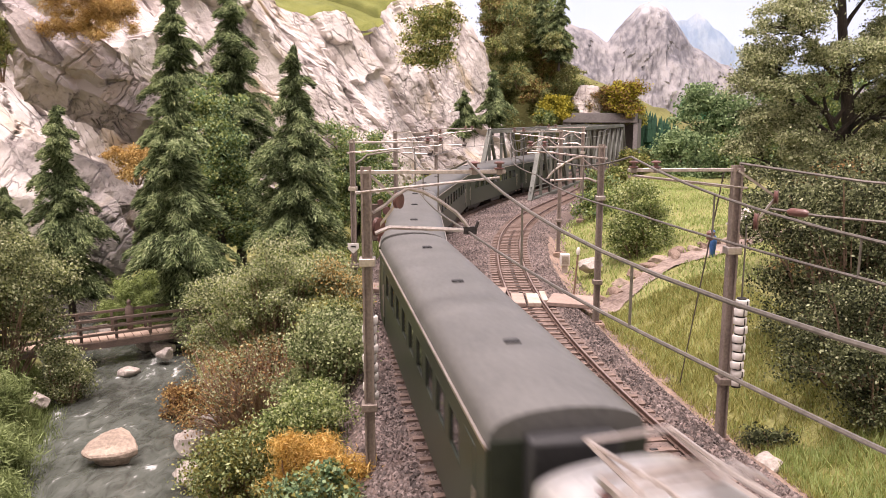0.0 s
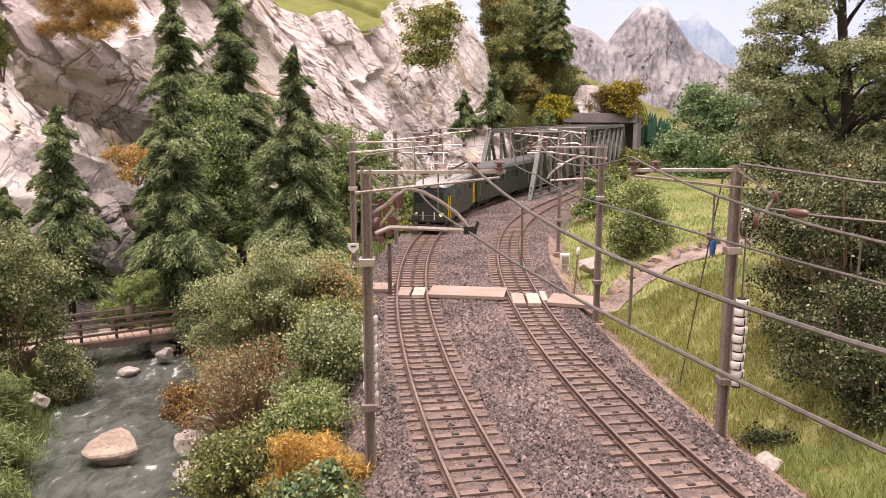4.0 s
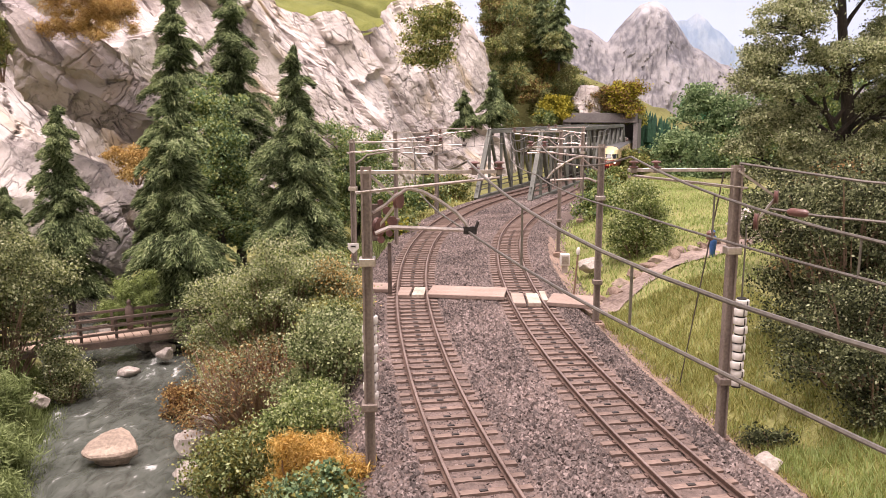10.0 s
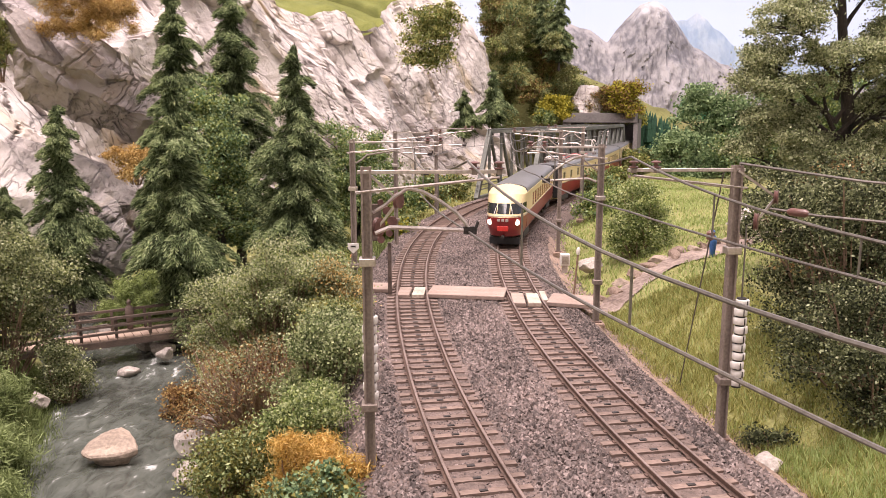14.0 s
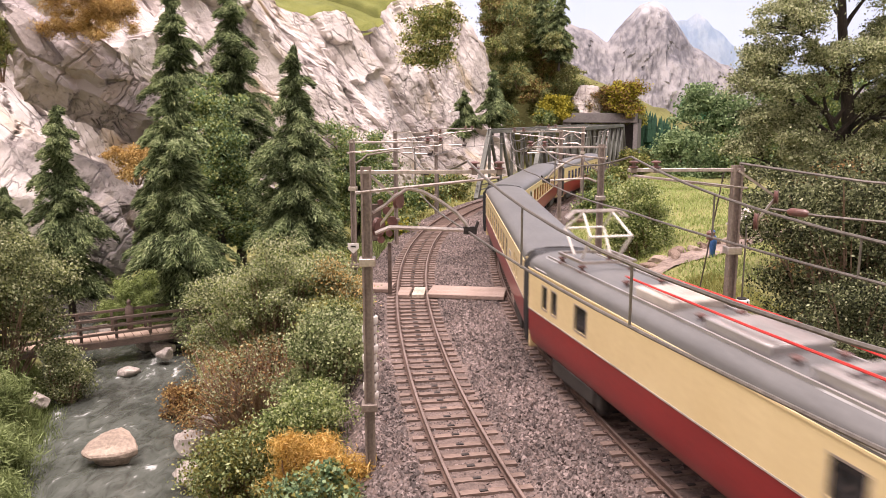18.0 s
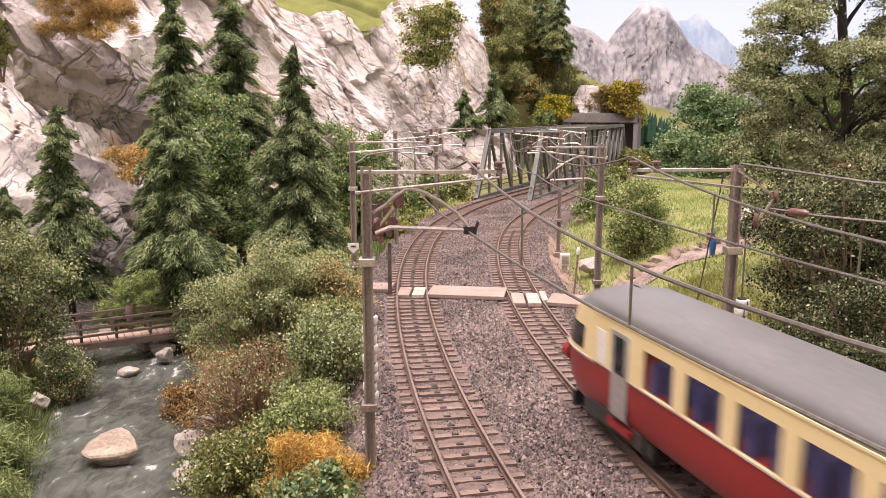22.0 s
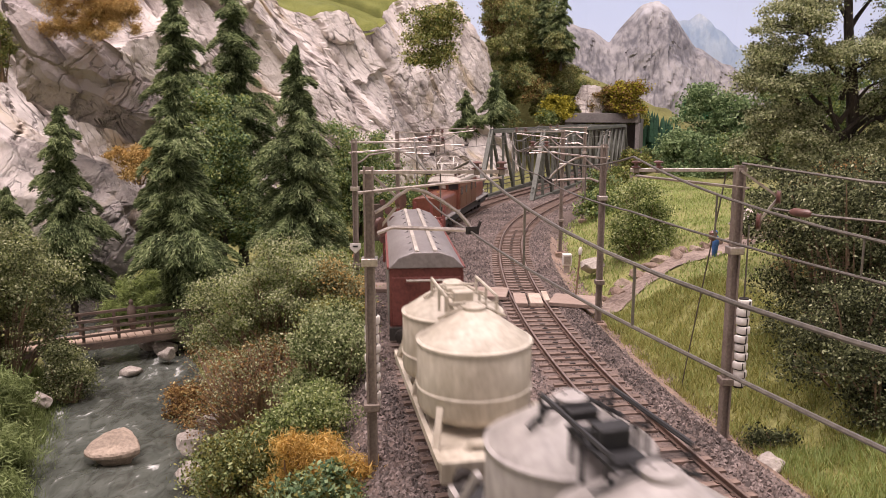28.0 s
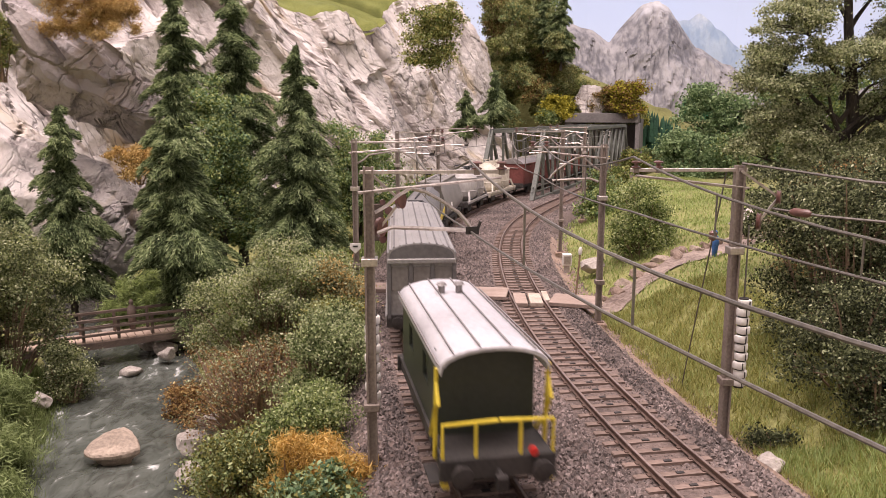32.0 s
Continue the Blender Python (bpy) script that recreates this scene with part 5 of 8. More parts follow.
def spruce_mesh(h, r, seed, top, dense=1.0):
    """Trunk and arching boughs, each fringed with hanging sprays; the young tips and lit bough tops are lighter."""
    rng = np.random.default_rng(seed)
    part("trunk", Geo().tube([(0, 0, -0.6), (0, 0, h * 0.5), (0.05, 0, h)], [h * 0.02, h * 0.012, 0.02], 8), BARK, top)
    cs, xs, ys, fresh = [], [], [], []
    up = np.array([0, 0, 1.0])
    big = 1.0 if dense > 1 else 1.7
    levels = int(h * 1.25)
    for j in range(levels):
        u = (j + rng.random() * 0.8) / levels
        z = h * (0.08 + 0.9 * u)
        rad = 1.45 * r * (1 - u) ** 0.7 * rng.uniform(0.62, 1.15) * (0.55 + 0.45 * float(smooth01(0, 0.2, u))) + 0.2
        for k in range(rng.integers(5, 8)):
            a, zb = rng.random() * 6.283, z + rng.uniform(-0.55, 0.55)
            ln = rad * rng.uniform(0.55, 1.2)
            out = np.array([math.cos(a), math.sin(a), 0])
            side = np.array([-out[1], out[0], 0])
            n = int((90 + 190 * ln) * dense)
            t = rng.random(n) ** 0.75
            lift = rng.uniform(0.1, 0.45)
            w = (0.26 * ln + 0.16) * (1.1 - 0.7 * t) * rng.normal(0, 0.62, n)
            drop = 0.6 * np.abs(w) + rng.random(n) ** 2.2 * 0.4
            ridge = ln * (lift * np.sin(2.2 * t) - 0.42 * t ** 2.2)
            p = out * (ln * t)[:, None] + side * w[:, None] + up * (zb + ridge - drop)[:, None]
            d = out * (0.5 + 0.5 * t)[:, None] + side * (np.sign(w) * 0.6)[:, None] - up * (0.05 + 0.8 * rng.random((n, 1))) + 0.45 * unit(rng, n)
            d /= np.linalg.norm(d, axis=1, keepdims=True)
            e = np.cross(d, unit(rng, n))
            e /= np.linalg.norm(e, axis=1, keepdims=True) + 1e-9
            s = rng.uniform(0.1, 0.24, (n, 1)) * big
            cs.append(p), xs.append(d * s), ys.append(e * rng.uniform(0.018, 0.034, (n, 1)) * big)
            # Outer needles along the bough's upper side get the lighter, lit colour.
            fresh.append((rng.random(n) < 0.2 + 0.5 * t) & (drop < 0.3) & (t > 0.25))
    # needles close about the stem
    n = int(900 * h * dense / 1.3)
    q = rng.random(n)
    a = rng.random(n) * 6.283
    w = (0.15 + 0.42 * r * (1 - q)) * np.sqrt(rng.random(n))
    d = unit(rng, n) - up * 0.6
    cs.append(np.stack([w * np.cos(a), w * np.sin(a), h * (0.1 + 0.88 * q)], 1)), xs.append(d * 0.16 * big), ys.append(np.cross(d, unit(rng, n)) * 0.03 * big), fresh.append(np.zeros(n, bool))
    c, x, y, k = (np.concatenate(q) for q in (cs, xs, ys, fresh))
    soup("needles", c[~k], x[~k], y[~k], LEAF_SPRUCE, top)
    soup("young_lit_needles", c[k], x[k], y[k], LEAF_TIP_LIT, top, label="lighter green young tips and lit bough tops")


def spruce(x, y, z, h, r, seed, label="dense dark green spruce with drooping branches"):
    top = thing("spruce", label, "conifer", "spruces", at(x, y, z))
    spruce_mesh(h, r, seed, top, 1.35 if y < 60 else 0.6)
    return top


def gz(x, y):
    return float(ground_z(x, y))


def dome(w, d, h, n, seed):
    """Lobes of a low rounded bush."""
    rng = np.random.default_rng(seed)
    out = [(0, 0, h * 0.45, w * 0.36, d * 0.36, h * 0.5)]
    for k in range(4):
        a = k * 1.571 + rng.random()
        out.append((math.cos(a) * w * 0.3, math.sin(a) * d * 0.3, h * 0.16, w * 0.24, d * 0.24, h * 0.2))
    for k in range(n):
        a = rng.random() * 6.283
        q = rng.uniform(0.3, 0.62)
        s = rng.uniform(0.2, 0.3)
        out.append((math.cos(a) * w * 0.5 * q * 1.2, math.sin(a) * d * 0.5 * q * 1.2, h * rng.uniform(0.25, 0.75), w * s, d * s, h * rng.uniform(0.2, 0.32)))
    return out


# spruces by the stream and on the rocks
spruce(-14.3, 41.0, -3.0, 13.6, 2.6, 1, "tall shaggy green spruce beside the footbridge")
spruce(-17.1, 50.0, -1.8, 19.2, 2.55, 2)
spruce(-14.4, 54.0, -1.6, 20.0, 2.95, 12)
spruce(-8.7, 46.0, -1.5, 14.2, 2.6, 3)
spruce(-23.0, 46.3, -3.6, 12.8, 2.25, 4, "dark spruce against the pale rock above the stream")
spruce(-17.9, 47.0, -3.0, 8.6, 1.6, 5)
spruce(-25.8, 45.0, -2.8, 7.2, 2.1, 6)
spruce(2.7, 100.0, 5.8, 5.8, 1.7, 7, "small spruce growing from the cliff")
spruce(6.4, 100.0, 6.6, 7.6, 2.1, 8, "small spruce growing from the cliff")
spruce(20.6, 140.0, 17.0, 13.0, 2.6, 9, "spruce on the wooded hilltop")
spruce(17.5, 141.0, 20.0, 9.0, 2.2, 10, "spruce on the wooded hilltop")

# bushes between the track and the stream
bush("large pale green bush with fine leaves above the stream", -7.6, 33.2, gz(-7.6, 33.2), dome(7.2, 6.0, 6.0, 10, 1), 30000, LEAF_SAGE, 11, 0.085, 0.28, 240, (LEAF_MID, 0.3), 110)
bush("dry reddish-brown twiggy bush beside the stream", -6.9, 27.2, gz(-6.9, 27.2), dome(5.6, 4.6, 3.6, 8, 2), 4200, LEAF_RUSSET, 12, 0.075, 0.26, 260, (LEAF_SAGE, 0.45, "sparse grey-green leaves"), 260)
bush("pale green leafy bush beside the track", -4.1, 25.4, gz(-4.1, 25.4), dome(3.2, 3.4, 3.3, 8, 3), 12000, LEAF_PALE, 13, 0.085, 0.24, 120, (LEAF_SAGE, 0.35), 60)
bush("bright green bush beside the ballast", -4.0, 21.6, gz(-4.0, 21.6), dome(2.4, 2.4, 2.2, 6, 4), 6000, LEAF_PALE, 14, 0.08, 0.2, 80, (LEAF_MID, 0.4), 40)
bush("golden dry grassy shrub beside the track", -3.85, 19.9, gz(-3.85, 19.9) - 0.1, dome(1.8, 1.3, 1.8, 7, 5), 7500, GOLDEN, 15, 0.09, 0.2, 70, None, 30, up=0.0, thin=True)
bush("bluish green leafy plant with broad leaves", -2.95, 17.4, gz(-2.95, 17.4) - 0.1, dome(2.2, 1.6, 1.7, 7, 6), 4200, LEAF_BLUE, 16, 0.11, 0.2, 60, (LEAF_OLIVE, 0.35), 20)
bush("small golden shrub by the mast foot", -2.35, 18.2, gz(-2.35, 18.2), dome(1.3, 0.9, 0.9, 4, 7), 1500, GOLDEN, 17, 0.11, 0.14, 30, None, 12, thin=True)
bush("russet and green low shrub on the bank", -4.4, 17.6, gz(-4.4, 17.6), dome(2.4, 1.6, 1.7, 6, 8), 3200, LEAF_RUSSET, 18, 0.11, 0.2, 55, (LEAF_OLIVE, 0.5), 22)
bush("mid green bush over the stones of the bank", -6.1, 21.2, gz(-6.1, 21.2), dome(3.0, 2.6, 3.2, 8, 9), 7000, LEAF_PALE, 19, 0.085, 0.25, 80, (LEAF_OLIVE, 0.5), 60)
bush("olive bush with golden leaves beside the ballast", -4.7, 32.5, gz(-4.7, 32.5), dome(2.0, 2.8, 3.7, 7, 10), 6500, LEAF_SAGE, 20, 0.085, 0.24, 80, (HEATHER, 0.45), 40)
bush("olive bush beside the ballast", -4.3, 29.3, gz(-4.3, 29.3), dome(2.2, 3.0, 2.6, 7, 11), 5000, LEAF_OLIVE, 21, 0.1, 0.25, 70, (LEAF_PALE, 0.4), 20)
bush("brown and orange twiggy shrub at the water's edge", -10.6, 30.5, gz(-10.6, 30.5) + 0.1, dome(2.6, 2.2, 1.9, 6, 12), 2600, LEAF_RUSSET, 22, 0.1, 0.2, 50, (HEATHER, 0.3), 40)
bush("green bush on the bank above the stream", -9.3, 36.5, gz(-9.3, 36.5), dome(4.2, 3.6, 2.8, 7, 13), 7000, LEAF_PALE, 23, 0.11, 0.3, 80, (LEAF_MID, 0.4), 24)
bush("dense dark bush at the far end of the bank", -6.4, 41.0, gz(-6.4, 41.0), dome(3.6, 3.6, 2.4, 6, 14), 5000, LEAF_MID, 24, 0.11, 0.28, 60, (LEAF_OLIVE, 0.4), 20)
# beyond the stream
bush("dark green bush with small round leaves hanging over the stream", -20.2, 33.0, -3.2, dome(6.2, 5.0, 8.2, 10, 15), 24000, LEAF_DARK, 25, 0.09, 0.3, 220, (LEAF_SAGE, 0.45), 70)
bush("dark green bush over a stone in the stream", -16.7, 32.4, -3.8, dome(1.7, 1.7, 2.9, 6, 16), 5000, LEAF_SAGE, 26, 0.085, 0.22, 70, (LEAF_DARK, 0.5), 40)
bush("brown-flecked bush on the far bank", -21.5, 30.0, -3.0, dome(4.0, 4.0, 6.5, 8, 17), 11000, LEAF_SAGE, 27, 0.085, 0.3, 110, (LEAF_RUSSET, 0.3), 60)
# trees and bushes under the cliff
bush("pale green young tree between the spruces", -14.2, 48.0, -1.6, dome(4.4, 3.4, 12.4, 11, 18), 14000, LEAF_MID, 28, 0.14, 0.36, 100, (LEAF_BLUE, 0.45), 26, category="tree", name="tree", trunk=(6.5, 0.2))
bush("light green young tree at the foot of the cliff", -6.6, 58.5, -0.9, dome(6.4, 5.0, 9.4, 9, 19), 10000, LEAF_MID, 29, 0.15, 0.4, 110, (LEAF_FAR, 0.5), 26, category="tree", name="tree", trunk=(6.5, 0.2))
for k, (x, y, w, h, m1, m2) in enumerate(((-3.6, 70.5, 4.6, 3.4, LEAF_MID, LEAF_FAR), (-1.6, 78.5, 5.0, 3.6, LEAF_FAR, LEAF_OLIVE), (-5.4, 64, 3.6, 2.6, LEAF_MID, LEAF_OLIVE), (1.6, 85, 3.6, 2.8, LEAF_PALE, LEAF_OLIVE), (-3.9, 57.5, 2.2, 1.6, LEAF_MID, LEAF_YELLOW), (-9, 68, 6, 5, LEAF_MID, LEAF_DARK), (-12, 60, 5, 6, LEAF_DARK, LEAF_MID), (-3.4, 60.5, 1.8, 1.4, LEAF_PALE, LEAF_OLIVE))):
    bush("green bush at the foot of the cliff beside the line", x, y, gz(x, y), dome(w, w * 0.8, h, 6, 40 + k), 3400, m1, 50 + k, 0.17, 0.36, 60, (m2, 0.45), 14, "bushes below the cliff")
# on the cliff
bush("olive and yellow bush hanging from the cliff edge", -1.8, 98.6, 13.8, dome(6.0, 4.0, 8.6, 10, 60), 11000, LEAF_OLIVE, 61, 0.17, 0.5, 130, (LEAF_MID, 0.4), 0)
bush("golden brown heather cushion on a rock ledge", -21.7, 48.8, 13.1, dome(5.9, 3.0, 3.3, 8, 62), 15000, HEATHER, 62, 0.13, 0.26, 150, (LEAF_RUSSET, 0.15), 0, thin=True)
bush("green mossy tuft in a rock cleft", -27.0, 47.8, 10.8, dome(1.7, 1.6, 4.2, 6, 63), 3500, LEAF_OLIVE, 63, 0.1, 0.22, 60, (LEAF_MID, 0.5), 6)
bush("small orange shrub on the rock", -19.0, 47.4, 4.6, dome(3.0, 1.6, 2.2, 5, 64), 3000, HEATHER, 64, 0.12, 0.24, 40, None, 8)
# wooded hillside over the tunnel
rng = random.Random(9)
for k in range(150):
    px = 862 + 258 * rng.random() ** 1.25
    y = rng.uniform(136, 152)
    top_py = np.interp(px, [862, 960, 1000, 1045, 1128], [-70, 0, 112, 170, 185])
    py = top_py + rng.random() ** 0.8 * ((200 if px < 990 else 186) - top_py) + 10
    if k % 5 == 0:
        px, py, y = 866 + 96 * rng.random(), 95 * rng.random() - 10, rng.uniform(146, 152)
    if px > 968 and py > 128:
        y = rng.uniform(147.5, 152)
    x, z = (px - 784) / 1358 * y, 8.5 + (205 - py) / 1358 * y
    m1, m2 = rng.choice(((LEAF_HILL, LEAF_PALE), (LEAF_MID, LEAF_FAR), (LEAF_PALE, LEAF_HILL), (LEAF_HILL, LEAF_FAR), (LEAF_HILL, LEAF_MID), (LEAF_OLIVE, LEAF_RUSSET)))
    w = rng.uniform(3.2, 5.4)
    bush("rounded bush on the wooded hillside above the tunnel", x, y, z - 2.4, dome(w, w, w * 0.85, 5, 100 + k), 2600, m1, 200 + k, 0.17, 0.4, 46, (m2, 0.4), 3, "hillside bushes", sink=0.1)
rock("rock_outcrop", (27.2, 146.6, 10.9), (5.2, 1.8, 3.3), (0, 6, 10), ROCK_PALE, 77, "pale rock above the tunnel front", 0.35)["kind"] = "structure"
bush("dark red-brown bush beside the pale rock", 30.6, 145.5, 9.6, dome(4.2, 3.6, 5.4, 6, 93), 4500, LEAF_RUSSET, 94, 0.2, 0.45, 60, (LEAF_OLIVE, 0.4), 6)
bush("bright yellow-green bush above the tunnel front", 19.7, 137.0, 7.4, dome(5.6, 4.0, 5.4, 7, 90), 6500, LEAF_YELLOW, 91, 0.24, 0.45, 60, None, 6)
bush("yellow-brown bush at the end of the tunnel front", 33.2, 141.8, 8.2, dome(6.4, 4.4, 6.4, 8, 91), 7500, LEAF_YELLOW, 92, 0.25, 0.55, 80, (LEAF_RUSSET, 0.35), 6)
# right of the line
bush("round green bush on the grassy bank", 11.6, 44.5, gz(11.6, 44.5) - 0.1, dome(3.9, 3.6, 4.5, 9, 70), 8500, LEAF_MID, 71, 0.11, 0.33, 100, (LEAF_PALE, 0.4), 34)
bush("small green bushes on the bank beside the line", 13.4, 66.0, gz(13.4, 66.0), dome(3.6, 6.0, 2.8, 7, 72), 5000, LEAF_MID, 72, 0.15, 0.33, 70, (LEAF_FAR, 0.4), 14)
bush("small green bush on the bank beside the line", 16.9, 84.0, gz(16.9, 84.0), dome(4.0, 5.0, 3.8, 7, 73), 4000, LEAF_FAR, 73, 0.16, 0.33, 60, (LEAF_OLIVE, 0.4), 12)
bush("soft green far tree at the foot of the mountain", 40.5, 112.0, -0.5, dome(13, 9, 13.5, 11, 74), 14000, LEAF_FAR, 74, 0.26, 0.7, 150, None, 12, category="tree", name="tree", trunk=(8, 0.35))
bush("soft green far tree at the foot of the mountain", 50.0, 108.0, -0.5, dome(14, 9, 15.5, 11, 75), 14000, LEAF_FAR, 75, 0.26, 0.7, 150, (LEAF_MID, 0.4), 12, category="tree", name="tree", trunk=(9, 0.35))
bush("dark dense hedge of small-leaved bushes on the bank", 14.2, 25.6, gz(14.2, 25.6) - 0.4, dome(7.6, 5.0, 7.0, 13, 76), 26000, LEAF_DARKENED, 76, 0.085, 0.3, 300, (LEAF_SAGE, 0.2), 90)
bush("dark dense bush with a few russet leaves on the bank", 17.6, 31.5, gz(17.6, 31.5) - 0.4, dome(7.4, 6.0, 6.6, 12, 77), 20000, LEAF_DARKENED, 77, 0.095, 0.34, 240, (LEAF_RUSSET, 0.25), 60)
bush("small dark leafy plant by the mast", 9.4, 20.8, gz(9.4, 20.8) - 0.1, dome(1.5, 1.2, 0.8, 5, 78), 700, LEAF_DARKENED, 78, 0.08, 0.16, 30, None, 16)
bush("dark low bush at the edge of the grass", 12.4, 20.6, gz(12.4, 20.6) - 0.2, dome(3.0, 2.6, 2.4, 7, 79), 6500, LEAF_DARKENED, 79, 0.08, 0.26, 80, (LEAF_SAGE, 0.12), 40)


def broad_tree():
    """The old tree on the right: dark trunk, spreading boughs, tiers of foliage with gaps of sky."""
    top = thing("broadleaf_tree", "old broadleaf tree with dark trunk and spreading green tiers of leaves", "tree", "", at(18.5, 37.0, 0.6))
    part("trunk", Geo().tube([(0.2, 0, -0.8), (0.4, 0, 2.5), (0.6, 0.1, 5.2), (0.78, 0, 7.6), (0.5, 0, 9.6), (0.1, 0, 12.0), (-0.1, 0.1, 14.5), (0, 0, 17)], [0.48, 0.38, 0.33, 0.3, 0.26, 0.21, 0.16, 0.06], 12), BARK, top)
    lobes = [(-2.4, -0.3, 11.9, 2.0, 1.8, 1.5), (-3.4, 0.2, 10.3, 1.2, 1.2, 0.8), (0.5, -1.0, 10.4, 2.3, 1.9, 0.9), (-3.0, -0.3, 8.9, 1.9, 1.6, 0.8), (-2.2, 0.2, 6.8, 2.1, 1.8, 1.2), (-4.1, 0.2, 6.2, 1.1, 1.1, 0.9),
             (-0.6, -0.8, 5.7, 2.2, 1.8, 1.2), (2.3, -0.2, 8.1, 1.5, 1.5, 1.3), (2.6, 0, 11.3, 1.3, 1.5, 1.2), (1.2, -0.4, 5.3, 2.4, 2.0, 1.3), (-0.9, 0.2, 14.1, 2.4, 2.2, 1.2), (1.9, 0.2, 13.9, 1.9, 1.8, 1.3), (-1.2, -1.0, 9.2, 1.1, 0.9, 0.5),
             (3.8, -0.2, 6.4, 1.8, 1.8, 1.6), (-2.6, 0, 4.6, 2.0, 1.8, 0.9), (0.6, 0.3, 3.6, 3.0, 2.4, 1.0), (3.2, 0, 3.4, 2.8, 2.4, 1.3), (4.6, 0, 9.6, 1.6, 1.8, 2.0), (0.4, 0.4, 16.2, 2.6, 2.4, 1.2), (3.0, 0, 2.0, 3.2, 2.4, 1.0),
             (-3.6, 0.4, 9.6, 1.1, 1.2, 0.6), (1.8, -0.6, 9.7, 1.3, 1.2, 0.6), (1.8, 0.4, 6.7, 1.4, 1.4, 0.7), (-3.4, -0.2, 7.8, 1.2, 1.2, 0.5), (-1.6, 0.5, 7.9, 1.1, 1.0, 0.5), (2.6, -1.3, 9.2, 1.3, 1.0, 0.6), ]
    rng = np.random.default_rng(31)
    p, ax, ay, c = leaves(rng, 240000, lobes, 0.24, 950, 0.062, fill=0.35)
    k = rng.random(len(p)) < 0.85
    soup("foliage", p[k], ax[k], ay[k], LEAF_SAGE, top)
    soup("foliage", p[~k], ax[~k], ay[~k], LEAF_PALE, top)
    for lx, ly, lz, *_ in lobes:
        z0 = max(1.5, lz - 1.6 - 0.3 * abs(lx))
        part("bough", Geo().tube([(0.1, 0, z0), (lx * 0.3, ly * 0.3 + 0.1, z0 + 0.35 * (lz - z0)), (lx * 0.65, ly * 0.6, z0 + 0.8 * (lz - z0)), (lx, ly, lz - 0.1)], [0.13, 0.1, 0.06, 0.025], 7), BARK, top)
    g = Geo()
    for q in c[::3]:
        n = min(lobes, key=lambda e: (e[0] - q[0]) ** 2 + (e[1] - q[1]) ** 2 + (e[2] - q[2]) ** 2)
        a = Vector((n[0] * 0.75, n[1] * 0.7, n[2] - 0.3))
        g.tube([a, a.lerp(Vector(q), 0.5) + Vector((0, 0, 0.12)), q], [0.04, 0.025, 0.01], 4)
    part("brushwood", g, BARK, top, kind="stuff")
    return top


OLD_TREE = broad_tree()


# ---- grass ----
def blades(seed, n, xr, yr, keep, height, width, material, label):
    rng = np.random.default_rng(seed)
    x, y = rng.uniform(*xr, n), rng.uniform(*yr, n)
    k = keep(x, y) & off_lane(x, y) & (np.sin(x * 2.1 + 1.7 * np.sin(y * 1.3)) * np.sin(y * 1.9 + 2 * np.sin(x * 0.9)) + rng.normal(0, 0.5, n) > -0.45)
    x, y = x[k], y[k]
    z = ground_z(x, y)
    n = len(x)
    h = height * rng.uniform(0.5, 1.3, (n, 1))
    d = np.stack([rng.normal(0, 0.45, n), rng.normal(0, 0.45, n), np.ones(n)], 1)
    d /= np.linalg.norm(d, axis=1, keepdims=True)
    e = np.cross(d, unit(rng, n))
    e /= np.linalg.norm(e, axis=1, keepdims=True) + 1e-9
    soup("grass", np.stack([x, y, z], 1) + d * h * 0.45, d * h * 0.5, e * width, material, kind="stuff", label=label)


def off_lane(x, y):
    return np.abs(x - np.interp(y, lane.p[:, 1], lane.p[:, 0])) > np.where((y > 35.5) & (y < 49), 1.25, 0)


def right_of(x, y, a, b):
    d = x - TRACK_R.x_at(y)
    return (d > a) & (d < b)


blades(1, 110000, (6, 16), (12, 36), lambda x, y: right_of(x, y, 3.3, 9), 0.34, 0.014, GRASS, "yellow-green meadow grass on the bank")
blades(8, 14000, (6, 18), (11, 44), lambda x, y: right_of(x, y, 2.7, 3.7), 0.22, 0.013, GRASS, "stray grass at the edge of the ballast")
blades(9, 16000, (7, 17), (18, 36), lambda x, y: right_of(x, y, 3.4, 9), 0.4, 0.012, GRASS_LUSH, "fine green grass among the dry blades")
blades(2, 26000, (7, 16), (10, 20), lambda x, y: right_of(x, y, 3.4, 9), 0.5, 0.015, GRASS_LUSH, "fresh green tall grass")
blades(3, 90000, (6, 34), (34, 110), lambda x, y: right_of(x, y, 3.3, 24), 0.3, 0.028, GRASS_LUSH, "fresh green meadow grass on the slope")
blades(4, 80000, (-22, -12.5), (14, 36), lambda x, y: x < STREAM.x_at(y) - 2.4, 0.55, 0.016, GRASS_SHADE, "tall green bank grass")
bush("soft fresh green grassy mound behind the footbridge", -17.9, 44.6, gz(-17.9, 44.6) - 0.2, dome(4.8, 3.4, 4.6, 6, 120), 13000, GRASS_LUSH, 120, 0.16, 0.3, 120, (GRASS_SHADE, 0.5), 0, category="grass mound", name="grass_mound", thin=True)
for k, (x, y, w, h) in enumerate(((-17.9, 28.4, 3.0, 2.0), (-15.9, 24.6, 2.6, 1.7), (-14.4, 21.6, 2.6, 1.7), (-17.8, 25.4, 3.0, 2.6), (-15.6, 21.0, 3.0, 2.4))):
    bush("soft green grass tussock on the stream bank", x, y, gz(x, y) - 0.2, dome(w, w * 0.9, h, 6, 130 + k), 7000, GRASS_TUFT, 130 + k, 0.17, 0.26, 90, (GRASS_SHADE, 0.35), 0, "bank tussocks", category="tussock", name="grass_tussock", thin=True)
